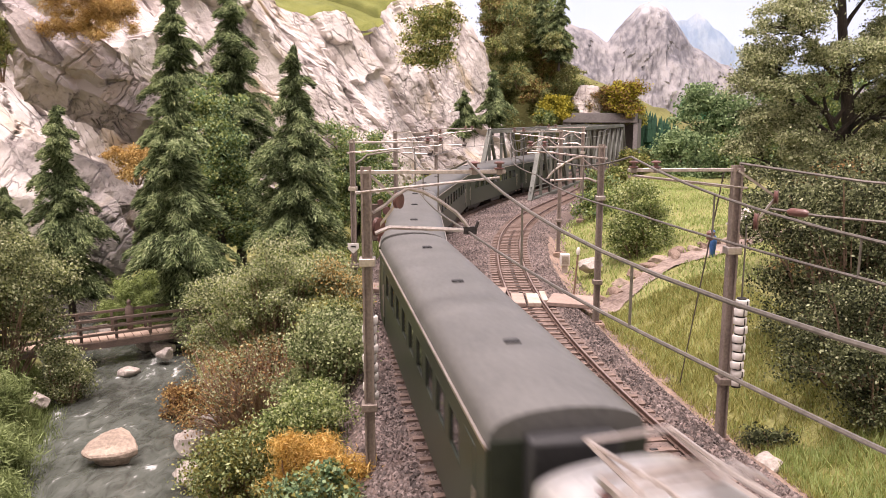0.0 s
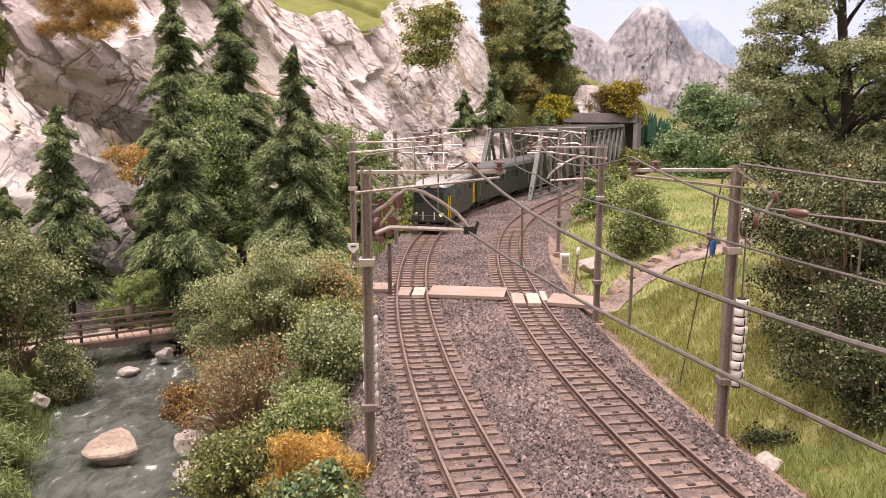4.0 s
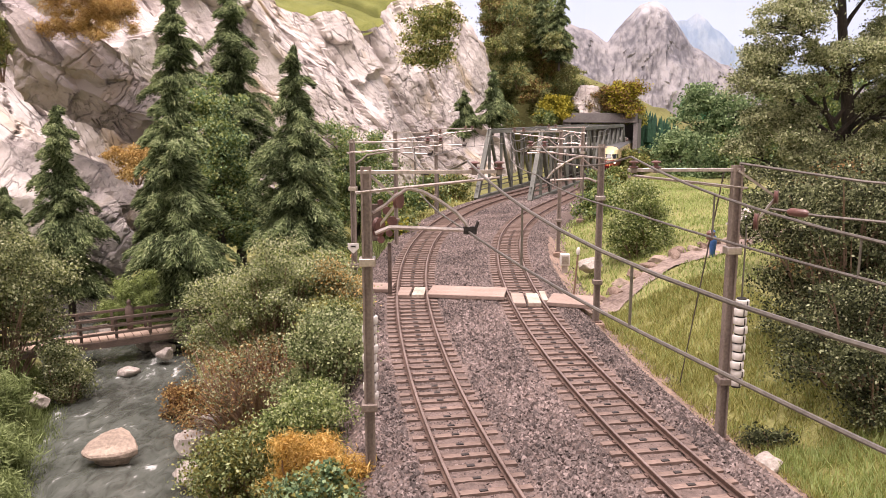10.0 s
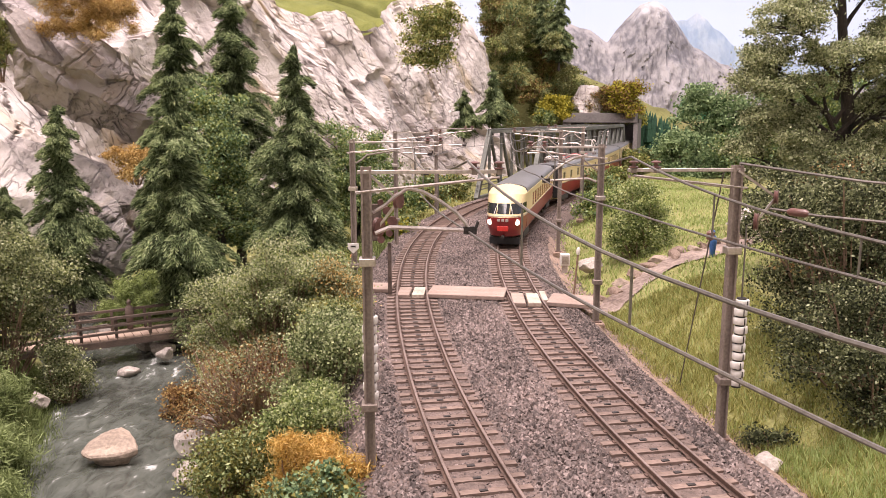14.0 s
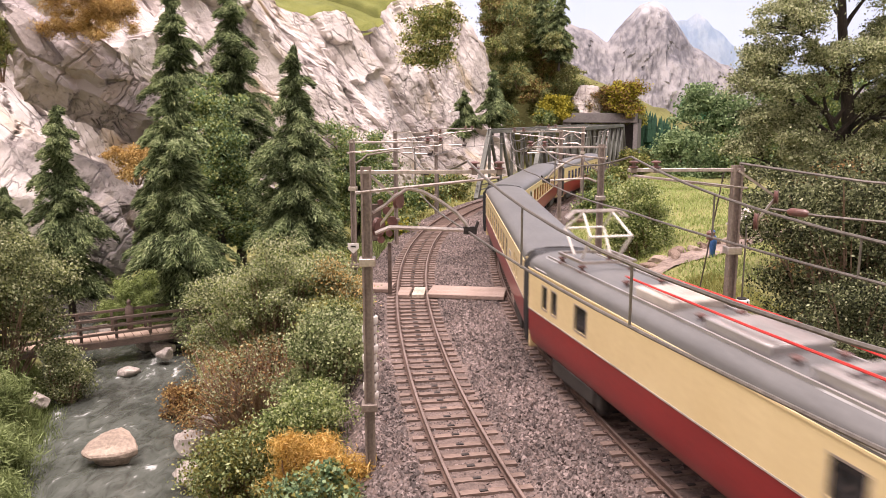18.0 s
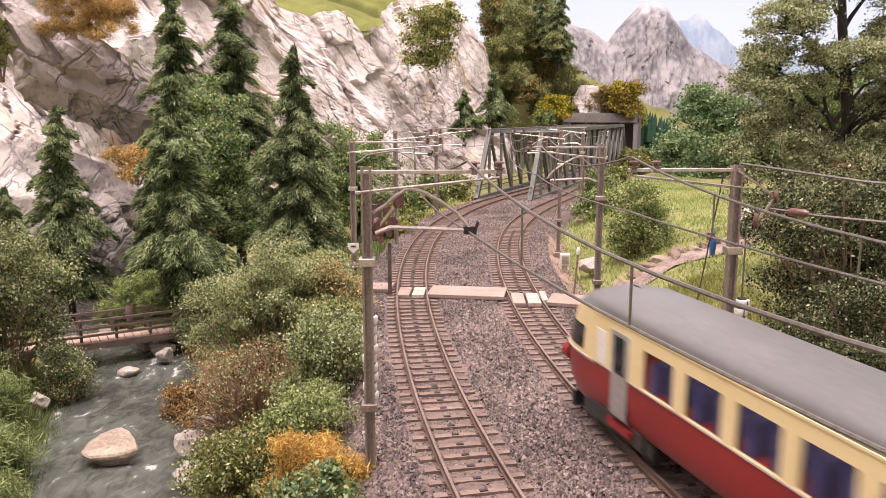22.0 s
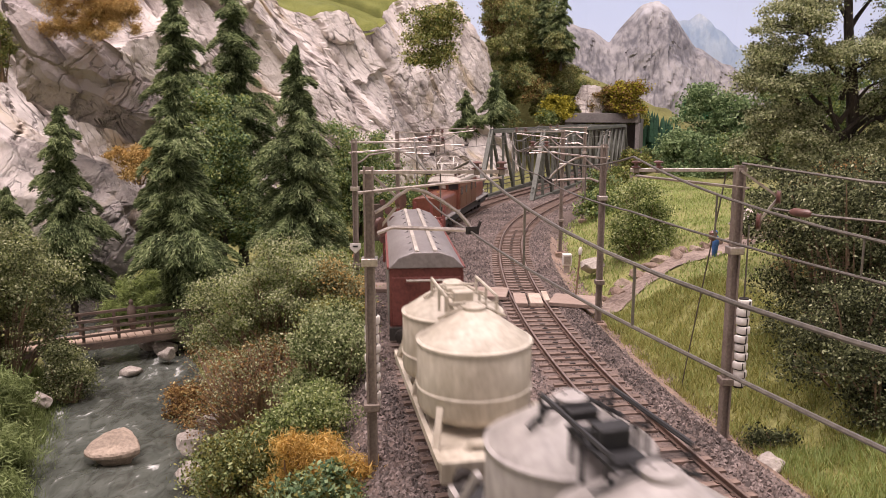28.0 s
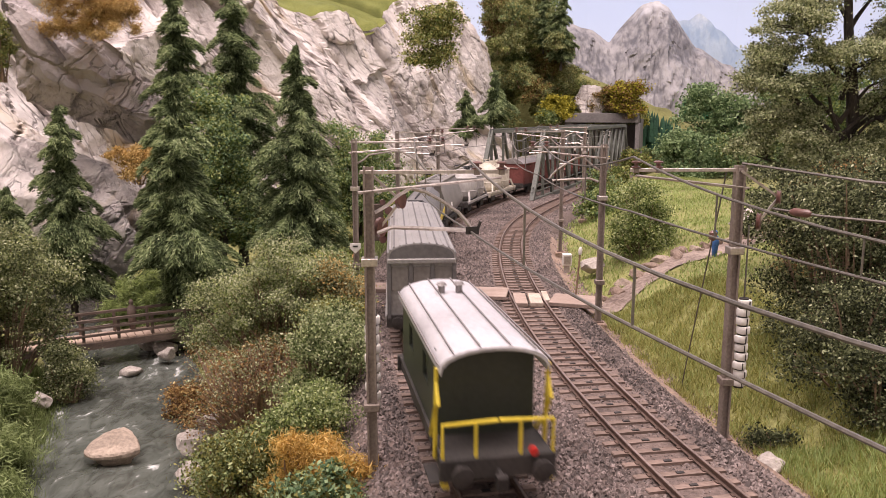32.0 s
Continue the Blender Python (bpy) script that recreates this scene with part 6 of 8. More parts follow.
blades(5, 26000, (-13, -2), (14, 60), lambda x, y: (x > STREAM.x_at(y) + 2.5) & (x < TRACK_L.x_at(y) - 2.4), 0.4, 0.016, GRASS_SHADE, "olive bank grass")
blades(6, 22000, (-24, -4), (42, 58), lambda x, y: (x > STREAM.x_at(y) + 2.5) & (x < TRACK_L.x_at(y) - 2.6), 0.6, 0.03, GRASS_SHADE, "olive grass on the stream bank")
blades(7, 12000, (-14, 3), (58, 96), lambda x, y: x < TRACK_L.x_at(y) - 2.6, 0.4, 0.04, GRASS, "dry grass below the cliff")

# Its darkened leaves also stand for the shade beneath the hedge.
bush("dark shady bush at the foot of the hedge", 12.9, 22.8, gz(12.9, 22.8) - 0.2, dome(5.0, 3.6, 3.8, 9, 97), 9000, LEAF_DARKENED, 97, 0.08, 0.28, 130, (LEAF_SAGE, 0.15), 50)
bush("green bush on the bank beside the line", 20.6, 93.0, gz(20.6, 93.0), dome(4.0, 5.0, 3.4, 6, 98), 3600, LEAF_MID, 98, 0.18, 0.36, 50, (LEAF_OLIVE, 0.4), 8)
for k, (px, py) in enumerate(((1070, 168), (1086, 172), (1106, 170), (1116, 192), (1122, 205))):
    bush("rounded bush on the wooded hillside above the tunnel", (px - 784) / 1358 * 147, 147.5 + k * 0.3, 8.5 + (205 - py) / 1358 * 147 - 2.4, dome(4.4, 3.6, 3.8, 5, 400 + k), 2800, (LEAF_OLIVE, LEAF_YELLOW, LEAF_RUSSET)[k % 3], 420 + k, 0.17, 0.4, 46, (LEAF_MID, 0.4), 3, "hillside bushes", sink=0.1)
bush("green scrub at the end of the bridge", 31.0, 124.0, -1.0, dome(5.0, 5.0, 4.6, 6, 95), 4000, LEAF_OLIVE, 95, 0.24, 0.45, 60, (LEAF_MID, 0.4), 6)
bush("green scrub on the bank beyond the bridge", 36.0, 128.0, -1.0, dome(8.0, 5.0, 4.2, 6, 96), 5000, LEAF_FAR, 96, 0.24, 0.5, 60, (LEAF_OLIVE, 0.4), 6)
bush("soft green scrub at the foot of the mountain", 35.0, 108.0, -1.0, dome(9, 6, 8.0, 9, 110), 9000, LEAF_FAR, 110, 0.24, 0.6, 110, None, 8)
bush("soft green scrub at the foot of the mountain", 42.0, 104.0, -1.0, dome(10, 6, 8.5, 9, 111), 9000, LEAF_FAR, 111, 0.24, 0.6, 110, (LEAF_MID, 0.3), 8)


# ---- rolling stock; +y of each vehicle points along the line, away from the camera ----
DARK_GREEN = mk("dark_green_paint", (0.02, 0.026, 0.018), (0.035, 0.042, 0.03), 0.45, s1=0.6, s2=9, bump=0.08, coat=0.1)
GREY_ROOF = mk("coach_roof", (0.075, 0.075, 0.072), (0.13, 0.128, 0.122), 0.5, s1=0.5, s2=8, bump=0.12)
SILVER = mk("silver_roof", (0.36, 0.35, 0.35), (0.56, 0.55, 0.54), 0.32, 0.45, s1=0.6, s2=9, bump=0.1)
BLACK = mk("black_rubber", (0.012, 0.012, 0.013), (0.028, 0.028, 0.03), 0.6, s1=1, s2=12, bump=0.2)
UNDER = mk("underframe", (0.02, 0.018, 0.017), (0.055, 0.047, 0.042), 0.7, s1=1, s2=12, bump=0.2)
YELLOW = mk("yellow_paint", (0.56, 0.42, 0.03), (0.7, 0.55, 0.06), 0.45, s1=1, s2=10, bump=0.1)
CREAM = mk("cream_paint", (0.68, 0.54, 0.29), (0.78, 0.64, 0.37), 0.4, s1=0.5, s2=7, bump=0.06, coat=0.15)
RED = mk("dark_red_paint", (0.2, 0.016, 0.018), (0.27, 0.024, 0.024), 0.38, s1=0.5, s2=7, bump=0.06, coat=0.2)
BRIGHT_RED = mk("red_pipe", (0.45, 0.02, 0.02), (0.6, 0.04, 0.03), 0.4, s1=2, s2=10, bump=0.1)
TEE_ROOF = mk("ribbed_grey_roof", (0.1, 0.1, 0.1), (0.16, 0.158, 0.155), 0.45, s1=0.4, s2=8, bump=0.12)
BROWN = mk("brown_paint", (0.105, 0.034, 0.022), (0.2, 0.074, 0.048), 0.38, s1=0.8, s2=9, bump=0.12)
TAN = mk("tan_panel", (0.1, 0.04, 0.02), (0.19, 0.09, 0.045), 0.55, s1=1.0, s2=9, bump=0.15)
PALE_ROOF = mk("pale_grey_roof", (0.27, 0.24, 0.21), (0.55, 0.5, 0.45), 0.6, s1=0.6, s2=8, bump=0.15)
OXIDE = mk("oxide_red", (0.1, 0.026, 0.022), (0.2, 0.06, 0.05), 0.65, s1=0.8, s2=9, bump=0.2)
OXIDE_FLOOR = mk("worn_red_deck", (0.24, 0.1, 0.08), (0.4, 0.2, 0.16), 0.8, s1=0.7, s2=10, bump=0.3)
VAN_ROOF = mk("van_roof", (0.17, 0.15, 0.147), (0.28, 0.255, 0.25), 0.42, 0.15, s1=0.5, s2=8, bump=0.12)
SILO_CREAM = mk("cream_silo", (0.36, 0.315, 0.25), (0.62, 0.57, 0.485), 0.5, s1=0.5, s2=5, bump=0.1, stretch=(1, 1, 0.4))
SILO_GREY = mk("grey_silo", (0.24, 0.22, 0.21), (0.44, 0.41, 0.39), 0.45, s1=0.5, s2=5, bump=0.1, stretch=(1, 1, 0.4))
HOPPER = mk("warm_grey_hopper", (0.16, 0.145, 0.135), (0.26, 0.238, 0.222), 0.5, s1=0.5, s2=7, bump=0.12)
SLATE = mk("slate_grey_wagon", (0.1, 0.095, 0.095), (0.18, 0.168, 0.166), 0.5, s1=0.5, s2=7, bump=0.12)
ALU = mk("dull_aluminium", (0.28, 0.265, 0.26), (0.45, 0.43, 0.42), 0.38, 0.4, s1=0.5, s2=8, bump=0.12)
BRAKE_ROOF = mk("pale_van_roof", (0.42, 0.41, 0.43), (0.58, 0.56, 0.58), 0.42, 0.1, s1=0.5, s2=8, bump=0.1)
GLASS = mk("tinted_glass", (0.012, 0.014, 0.015), (0.03, 0.032, 0.034), 0.06, s1=1, s2=4, bump=0)
CLEAR = mk("window_glass", (0.02, 0.02, 0.02), (0.04, 0.04, 0.04), 0.05, s1=1, s2=4, bump=0, alpha=0.16)
SEAT_RED = mk("red_seats", (0.2, 0.025, 0.025), (0.42, 0.08, 0.07), 0.85, s1=2, s2=9)
SEAT_ORANGE = mk("orange_seats", (0.4, 0.17, 0.06), (0.62, 0.33, 0.16), 0.85, s1=2, s2=9)
SEAT_BLUE = mk("blue_seats", (0.03, 0.03, 0.13), (0.1, 0.1, 0.3), 0.85, s1=2, s2=9)
SEAT_DARK = mk("dark_tables", (0.05, 0.035, 0.03), (0.3, 0.28, 0.26), 0.6, s1=2, s2=5)
# Glow of an unseen strip added to brighten the car interiors.
ADDED_CABIN_GLOW = glow("added_cabin_glow", (1.0, 0.9, 0.78), 3.0)
LAMP_WHITE, LAMP_WARM = glow("lit_headlamp", (1.0, 0.92, 0.75), 3.0), glow("lit_tail_lamp", (1.0, 0.62, 0.16), 3.0)


def arc_roof(w, zs, zr, n=12, power=0.75):
    return [(-w * math.cos(math.pi * k / n), zs + (zr - zs) * math.sin(math.pi * k / n) ** power) for k in range(n + 1)]


def bogie(top, y, wheels=2, base=2.4, r=0.46):
    b = part("bogie", Geo().box(-1.05, -0.9, y - base / 2 - 0.6, y + base / 2 + 0.6, 0.35, 0.75).box(0.9, 1.05, y - base / 2 - 0.6, y + base / 2 + 0.6, 0.35, 0.75)
             .box(-1.0, 1.0, y - 0.3, y + 0.3, 0.3, 0.8), UNDER, top, bevel=0.03)
    for k in range(wheels):
        yy = y - base / 2 + base * k / max(1, wheels - 1)
        for x in (-0.725, 0.725):
            part("wheel", Geo().lathe([(0.12, -0.09), (r, -0.07), (r, 0.04), (r + 0.04, 0.05), (r + 0.04, 0.08), (0.12, 0.09)], (0, 0, 0), 20, pose(x, yy, r, 0, 90 if x < 0 else -90, 0)), IRON, b)


def axle_pair(top, y, r=0.48):
    for x in (-0.725, 0.725):
        part("wheel", Geo().lathe([(0.12, -0.09), (r, -0.07), (r, 0.04), (r + 0.04, 0.05), (r + 0.04, 0.08), (0.12, 0.09)], (0, 0, 0), 20, pose(x, y, r, 0, 90 if x < 0 else -90, 0)), IRON, top)
    part("axle_guard", Geo().box(-1.05, -0.93, y - 0.6, y + 0.6, 0.3, 0.95).box(0.93, 1.05, y - 0.6, y + 0.6, 0.3, 0.95), UNDER, top, bevel=0.03)


def buffers(top, y, face, material=UNDER, z=1.02):
    part("buffer_beam", Geo().box(-1.3, 1.3, y - 0.08, y + 0.08, z - 0.28, z + 0.22), material, top, bevel=0.02)
    for x in (-0.88, 0.88):
        part("buffer", Geo().lathe([(0.1, 0), (0.1, 0.42), (0.24, 0.44), (0.24, 0.52), (0.1, 0.55)], (0, 0, 0), 14, pose(x, y, z, 90 if face < 0 else -90, 0, 0)), IRON, top)
    part("coupling", Geo().rod((0, y, z - 0.1), (0, y + face * 0.45, z - 0.2), 0.07).box(-0.12, 0.12, y + face * 0.35 - 0.1, y + face * 0.35 + 0.1, z - 0.4, z - 0.1), IRON, top)


def side_walls(top, name, w, y0, y1, z0, z1, openings, material, thick=0.07, label="", right=True):
    """Both long sides, each one sheet with the window openings left out. openings: (y0, y1, z0, z1), in order, none overlapping."""
    ys = sorted({y0, y1, *(o[0] for o in openings), *(o[1] for o in openings)})
    zs = sorted({z0, z1, *(o[2] for o in openings), *(o[3] for o in openings)})
    full = {(i, j): not any(o[0] <= (ys[i] + ys[i + 1]) / 2 <= o[1] and o[2] <= (zs[j] + zs[j + 1]) / 2 <= o[3] for o in openings) for i in range(len(ys) - 1) for j in range(len(zs) - 1)}
    for sx in (-1, 1):
        n = len(zs)
        v = [(sx * x, y, z) for x in (w, w - thick) for y in ys for z in zs]
        far = len(ys) * n
        f = []
        for (i, j), on in full.items():
            if not on:
                continue
            c = [i * n + j, (i + 1) * n + j, (i + 1) * n + j + 1, i * n + j + 1]
            f += [tuple(c), tuple(k + far for k in c[::-1])]
            for (di, dj), (a, b) in (((0, -1), (c[0], c[1])), ((1, 0), (c[1], c[2])), ((0, 1), (c[2], c[3])), ((-1, 0), (c[3], c[0]))):
                if not full.get((i + di, j + dj), False):
                    f.append((b, a, a + far, b + far))
        part(name, Geo().add(v, f), material, top, label, smooth=0)


def panes(top, w, openings, material, inset=0.05, frame_mat=None):
    for sx in (-1, 1):
        for a, b, za, zb in openings:
            x = sx * (w - inset)
            p = part("window", Geo().box(x - 0.012, x + 0.012, a, b, za, zb), material, top)
            if material is CLEAR:
                p.visible_shadow = False
            if frame_mat:
                xo = sx * (w + 0.006)
                g = Geo()
                for q in ((a - 0.05, a, za - 0.05, zb + 0.05), (b, b + 0.05, za - 0.05, zb + 0.05), (a, b, za - 0.05, za), (a, b, zb, zb + 0.05)):
                    g.box(min(xo, xo - sx * 0.02), max(xo, xo - sx * 0.02), *q)
                part("window_frame", g, frame_mat, p)


def pantograph(top, y, z0, up, face=-1, material=ARM):
    """A diamond collector; up: height of its contact strip over the frame."""
    p = part("pantograph", Geo().bar((-0.85, y - 0.9, z0 + 0.12), (-0.85, y + 0.9, z0 + 0.12), 0.08, 0.08).bar((0.85, y - 0.9, z0 + 0.12), (0.85, y + 0.9, z0 + 0.12), 0.08, 0.08)
             .bar((-0.85, y - 0.9, z0 + 0.12), (0.85, y - 0.9, z0 + 0.12), 0.08, 0.08).bar((-0.85, y + 0.9, z0 + 0.12), (0.85, y + 0.9, z0 + 0.12), 0.08, 0.08), material, top, "bright metal pantograph frame")
    k = 1.55 if up < 0.6 else 0.95
    mat = WHITE if up > 0.6 else material
    zm = z0 + 0.15 + up * 0.5
    for x in (-0.6, 0.6):
        for f in (-1, 1):
            part("lower_arm", Geo().rod((x, y + f * 0.3, z0 + 0.15), (x * 1.1, y + f * k, zm), 0.045), mat, p, "pale collector arm")
            part("upper_arm", Geo().rod((x * 1.1, y + f * k, zm), (x * 0.8, y, z0 + up), 0.035), mat, p, "pale collector arm")
    for yy in (y - k, y + k):
        part("cross_tube", Geo().rod((-0.66, yy, zm), (0.66, yy, zm), 0.035), mat, p)
    for o, e in ((0, 0), (0.25, 0.05)):
        part("contact_strip", Geo().tube([(-1.0 + e, y + o, z0 + up - 0.18), (-0.75 + e, y + o, z0 + up + 0.03), (0.75 - e, y + o, z0 + up + 0.03), (1.0 - e, y + o, z0 + up - 0.18)], 0.045), material, p)
    for x in (-0.8, 0.8):
        for yy in (y - 0.75, y + 0.75):
            insulator(top, (x, yy, z0 - 0.2), 0.13, 0.3, 2)
    return p


def green_loco():
    top = thing("electric_locomotive", "dark green electric locomotive with a silver roof and raised pantograph", "locomotive")
    h, w = 6.75, 1.32
    shape = [(-h, 0.78), (-h + 0.25, 0.95), (-h + 0.9, 1.0), (h - 0.9, 1.0), (h - 0.25, 0.95), (h, 0.78)]
    ring = lambda y, k: [(x * k, y, z) for x, z in ((-w, 0.7), (w, 0.7), (w, 3.2), (w * 0.98, 3.28), (-w * 0.98, 3.28), (-w, 3.2))]
    part("body", Geo().loft([ring(y, k) for y, k in shape]), DARK_GREEN, top, bevel=0.04)
    roof = arc_roof(w * 1.0, 3.28, 3.86, 14, 0.6)
    part("roof", Geo().loft([[(x * k, y, 3.28 + (z - 3.28) * kz) for x, z in roof] for y, k, kz in
                             ((-h - 0.05, 0.8, 0.35), (-h + 0.2, 0.95, 0.75), (-h + 0.8, 1.0, 1.0), (h - 0.8, 1.0, 1.0), (h - 0.2, 0.95, 0.75), (h + 0.05, 0.8, 0.35))]), SILVER, top, "silver roof hood")
    for sx in (-1, 1):
        part("gutter", Geo().bar((sx * 1.0, -h + 1.3, 3.66), (sx * 1.0, h - 1.3, 3.66), 0.28, 0.1), ARM, top)
        for y in (-4.0, -1.4, 1.2, 3.8):
            part("side_window", Geo().box(sx * w - 0.02, sx * w + 0.02, y - 0.5, y + 0.5, 2.3, 2.95), GLASS, top, bevel=0.02)
        for y in (-h + 0.75, -h + 1.45, h - 0.75, h - 1.45):
            part("handrail", Geo().box(sx * (w + 0.02) - 0.03, sx * (w + 0.02) + 0.03, y - 0.06, y + 0.06, 0.9, 2.6), YELLOW, top, "yellow handrail")
        part("cab_door", Geo().box(sx * w - 0.015, sx * w + 0.015, -h + 0.85, -h + 1.35, 0.8, 2.85), BLACK, top)
    for f in (-1, 1):
        y = f * (h + 0.005)
        for x in (-0.78, 0.78):
            part("cab_window", Geo().box(x - 0.3, x + 0.3, y - 0.03, y + 0.03, 2.25, 3.02, pose(0, 0, 0)), GLASS, top, "dark cab window", bevel=0.02)
            part("window_rim", Geo().box(x - 0.33, x + 0.33, y - 0.02 - 0.012 * f, y + 0.02 - 0.012 * f, 2.18, 2.23), DARK_GREEN, top)
        part("end_door", Geo().box(-0.36, 0.36, y - 0.06, y + 0.06, 0.9, 3.2), BLACK, top, "black end door", bevel=0.02)
        part("door_window", Geo().box(-0.2, 0.2, y - 0.08, y + 0.08, 2.35, 2.95), GLASS, top)
        for x in (-0.95, 0.95):
            part("lamp", Geo().lathe([(0.13, 0), (0.13, 0.1), (0.1, 0.13)], (0, 0, 0), 14, pose(x, y, 1.32, 90 if f < 0 else -90, 0, 0)), LAMP_WARM if (f < 0 and x > 0) else ARM, top, "lit yellow lamp" if (f < 0 and x > 0) else "")
            part("grab_iron", Geo().rod((x * 0.45, y + f * 0.08, 0.9), (x * 0.45, y + f * 0.08, 1.5), 0.035), WHITE, top)
        part("lamp", Geo().lathe([(0.15, 0), (0.15, 0.1)], (0, 0, 0), 12, pose(0, y, 3.4, 90 if f < 0 else -90, 0, 0)), BLACK, top)
        part("plough", Geo().prism([(-1.3, 0.15), (1.3, 0.15), (1.2, 0.55), (-1.2, 0.55)], y - 0.12, y + 0.12), UNDER, top, bevel=0.02)
        buffers(top, y, f, DARK_GREEN)
        bogie(top, f * 3.9, 2, 2.8, 0.52)
    pantograph(top, -3.6, 3.9, 1.75)
    pantograph(top, 4.6, 3.9, 0.35)
    part("resistor_box", Geo().box(-0.7, 0.5, -0.6, 1.3, 3.75, 4.05), SILVER, top, "pale roof equipment box", bevel=0.04)
    part("roof_cable", Geo().tube([(0.55, -2.6, 4.1), (0.6, -1.0, 4.15), (0.3, 0.6, 4.2), (0.45, 2.8, 4.15)], 0.05), BRIGHT_RED, top, "red roof cable")
    part("roof_cable", Geo().tube([(-0.3, -0.8, 4.15), (-0.5, 1.2, 4.25), (-0.2, 2.5, 4.1)], 0.045), BRIGHT_RED, top, "red roof cable")
    for x, y in ((-0.5, -1.4), (0.6, -1.2), (0.1, 2.2), (-0.5, 2.6), (0.5, 3.2)):
        insulator(top, (x, y, 3.78), 0.12, 0.35, 2)
    part("main_switch", Geo().box(-0.25, 0.35, -2.0, -1.2, 3.8, 4.25), CONCRETE, top, bevel=0.04)
    return top


def green_coach():
    top = thing("passenger_coach", "dark green passenger coach with a plain grey roof", "railway coach", "green coaches")
    h, w = 9.1, 1.34
    part("body", Geo().box(-w + 0.08, w - 0.08, -h, h, 0.75, 1.95), DARK_GREEN, top, bevel=0.03)
    wins = [(-h + 2.2 + k * 1.58, -h + 3.2 + k * 1.58, 2.12, 2.9) for k in range(9)]
    side_walls(top, "side_wall", w, -h, h, 0.72, 3.38, wins, DARK_GREEN)
    panes(top, w, wins, GLASS, frame_mat=DARK_GREEN)
    for sx in (-1, 1):
        for y in (-h + 1.2, h - 1.2):
            part("door", Geo().box(sx * w - 0.02, sx * w + 0.02, y - 0.4, y + 0.4, 0.8, 3.1), DARK_GREEN, top, bevel=0.02)
            part("door_rail", Geo().rod((sx * (w + 0.05), y - 0.55, 1.2), (sx * (w + 0.05), y - 0.55, 2.4), 0.03), ARM, top)
        part("rain_strip", Geo().bar((sx * (w + 0.015), -h, 3.4), (sx * (w + 0.015), h, 3.4), 0.05, 0.06), ARM, top)
    roof = arc_roof(w, 3.38, 4.0, 14, 0.6)
    part("roof", Geo().loft([[(x * k, y, 3.38 + (z - 3.38) * k) for x, z in roof] for y, k in ((-h, 0.97), (-h + 0.3, 1), (h - 0.3, 1), (h, 0.97))]), GREY_ROOF, top, "matt grey roof")
    for y in (-5.6, 0.2, 5.8):
        part("roof_vent", Geo().box(-0.16, 0.16, y - 0.09, y + 0.09, 3.96, 4.06), BLACK, top, bevel=0.03)
    for f in (-1, 1):
        part("end_wall", Geo().box(-w + 0.05, w - 0.05, f * h - 0.06, f * h + 0.06, 0.75, 3.5), DARK_GREEN, top)
        part("gangway", Geo().box(-0.75, 0.75, f * (h + 0.2) - 0.22, f * (h + 0.2) + 0.22, 0.9, 3.62), BLACK, top, "black rubber gangway", bevel=0.08)
        buffers(top, f * h, f)
        bogie(top, f * 6.3)
    part("battery_box", Geo().box(-1.2, 1.2, -1.5, 1.5, 0.35, 0.75), UNDER, top, bevel=0.03)
    return top


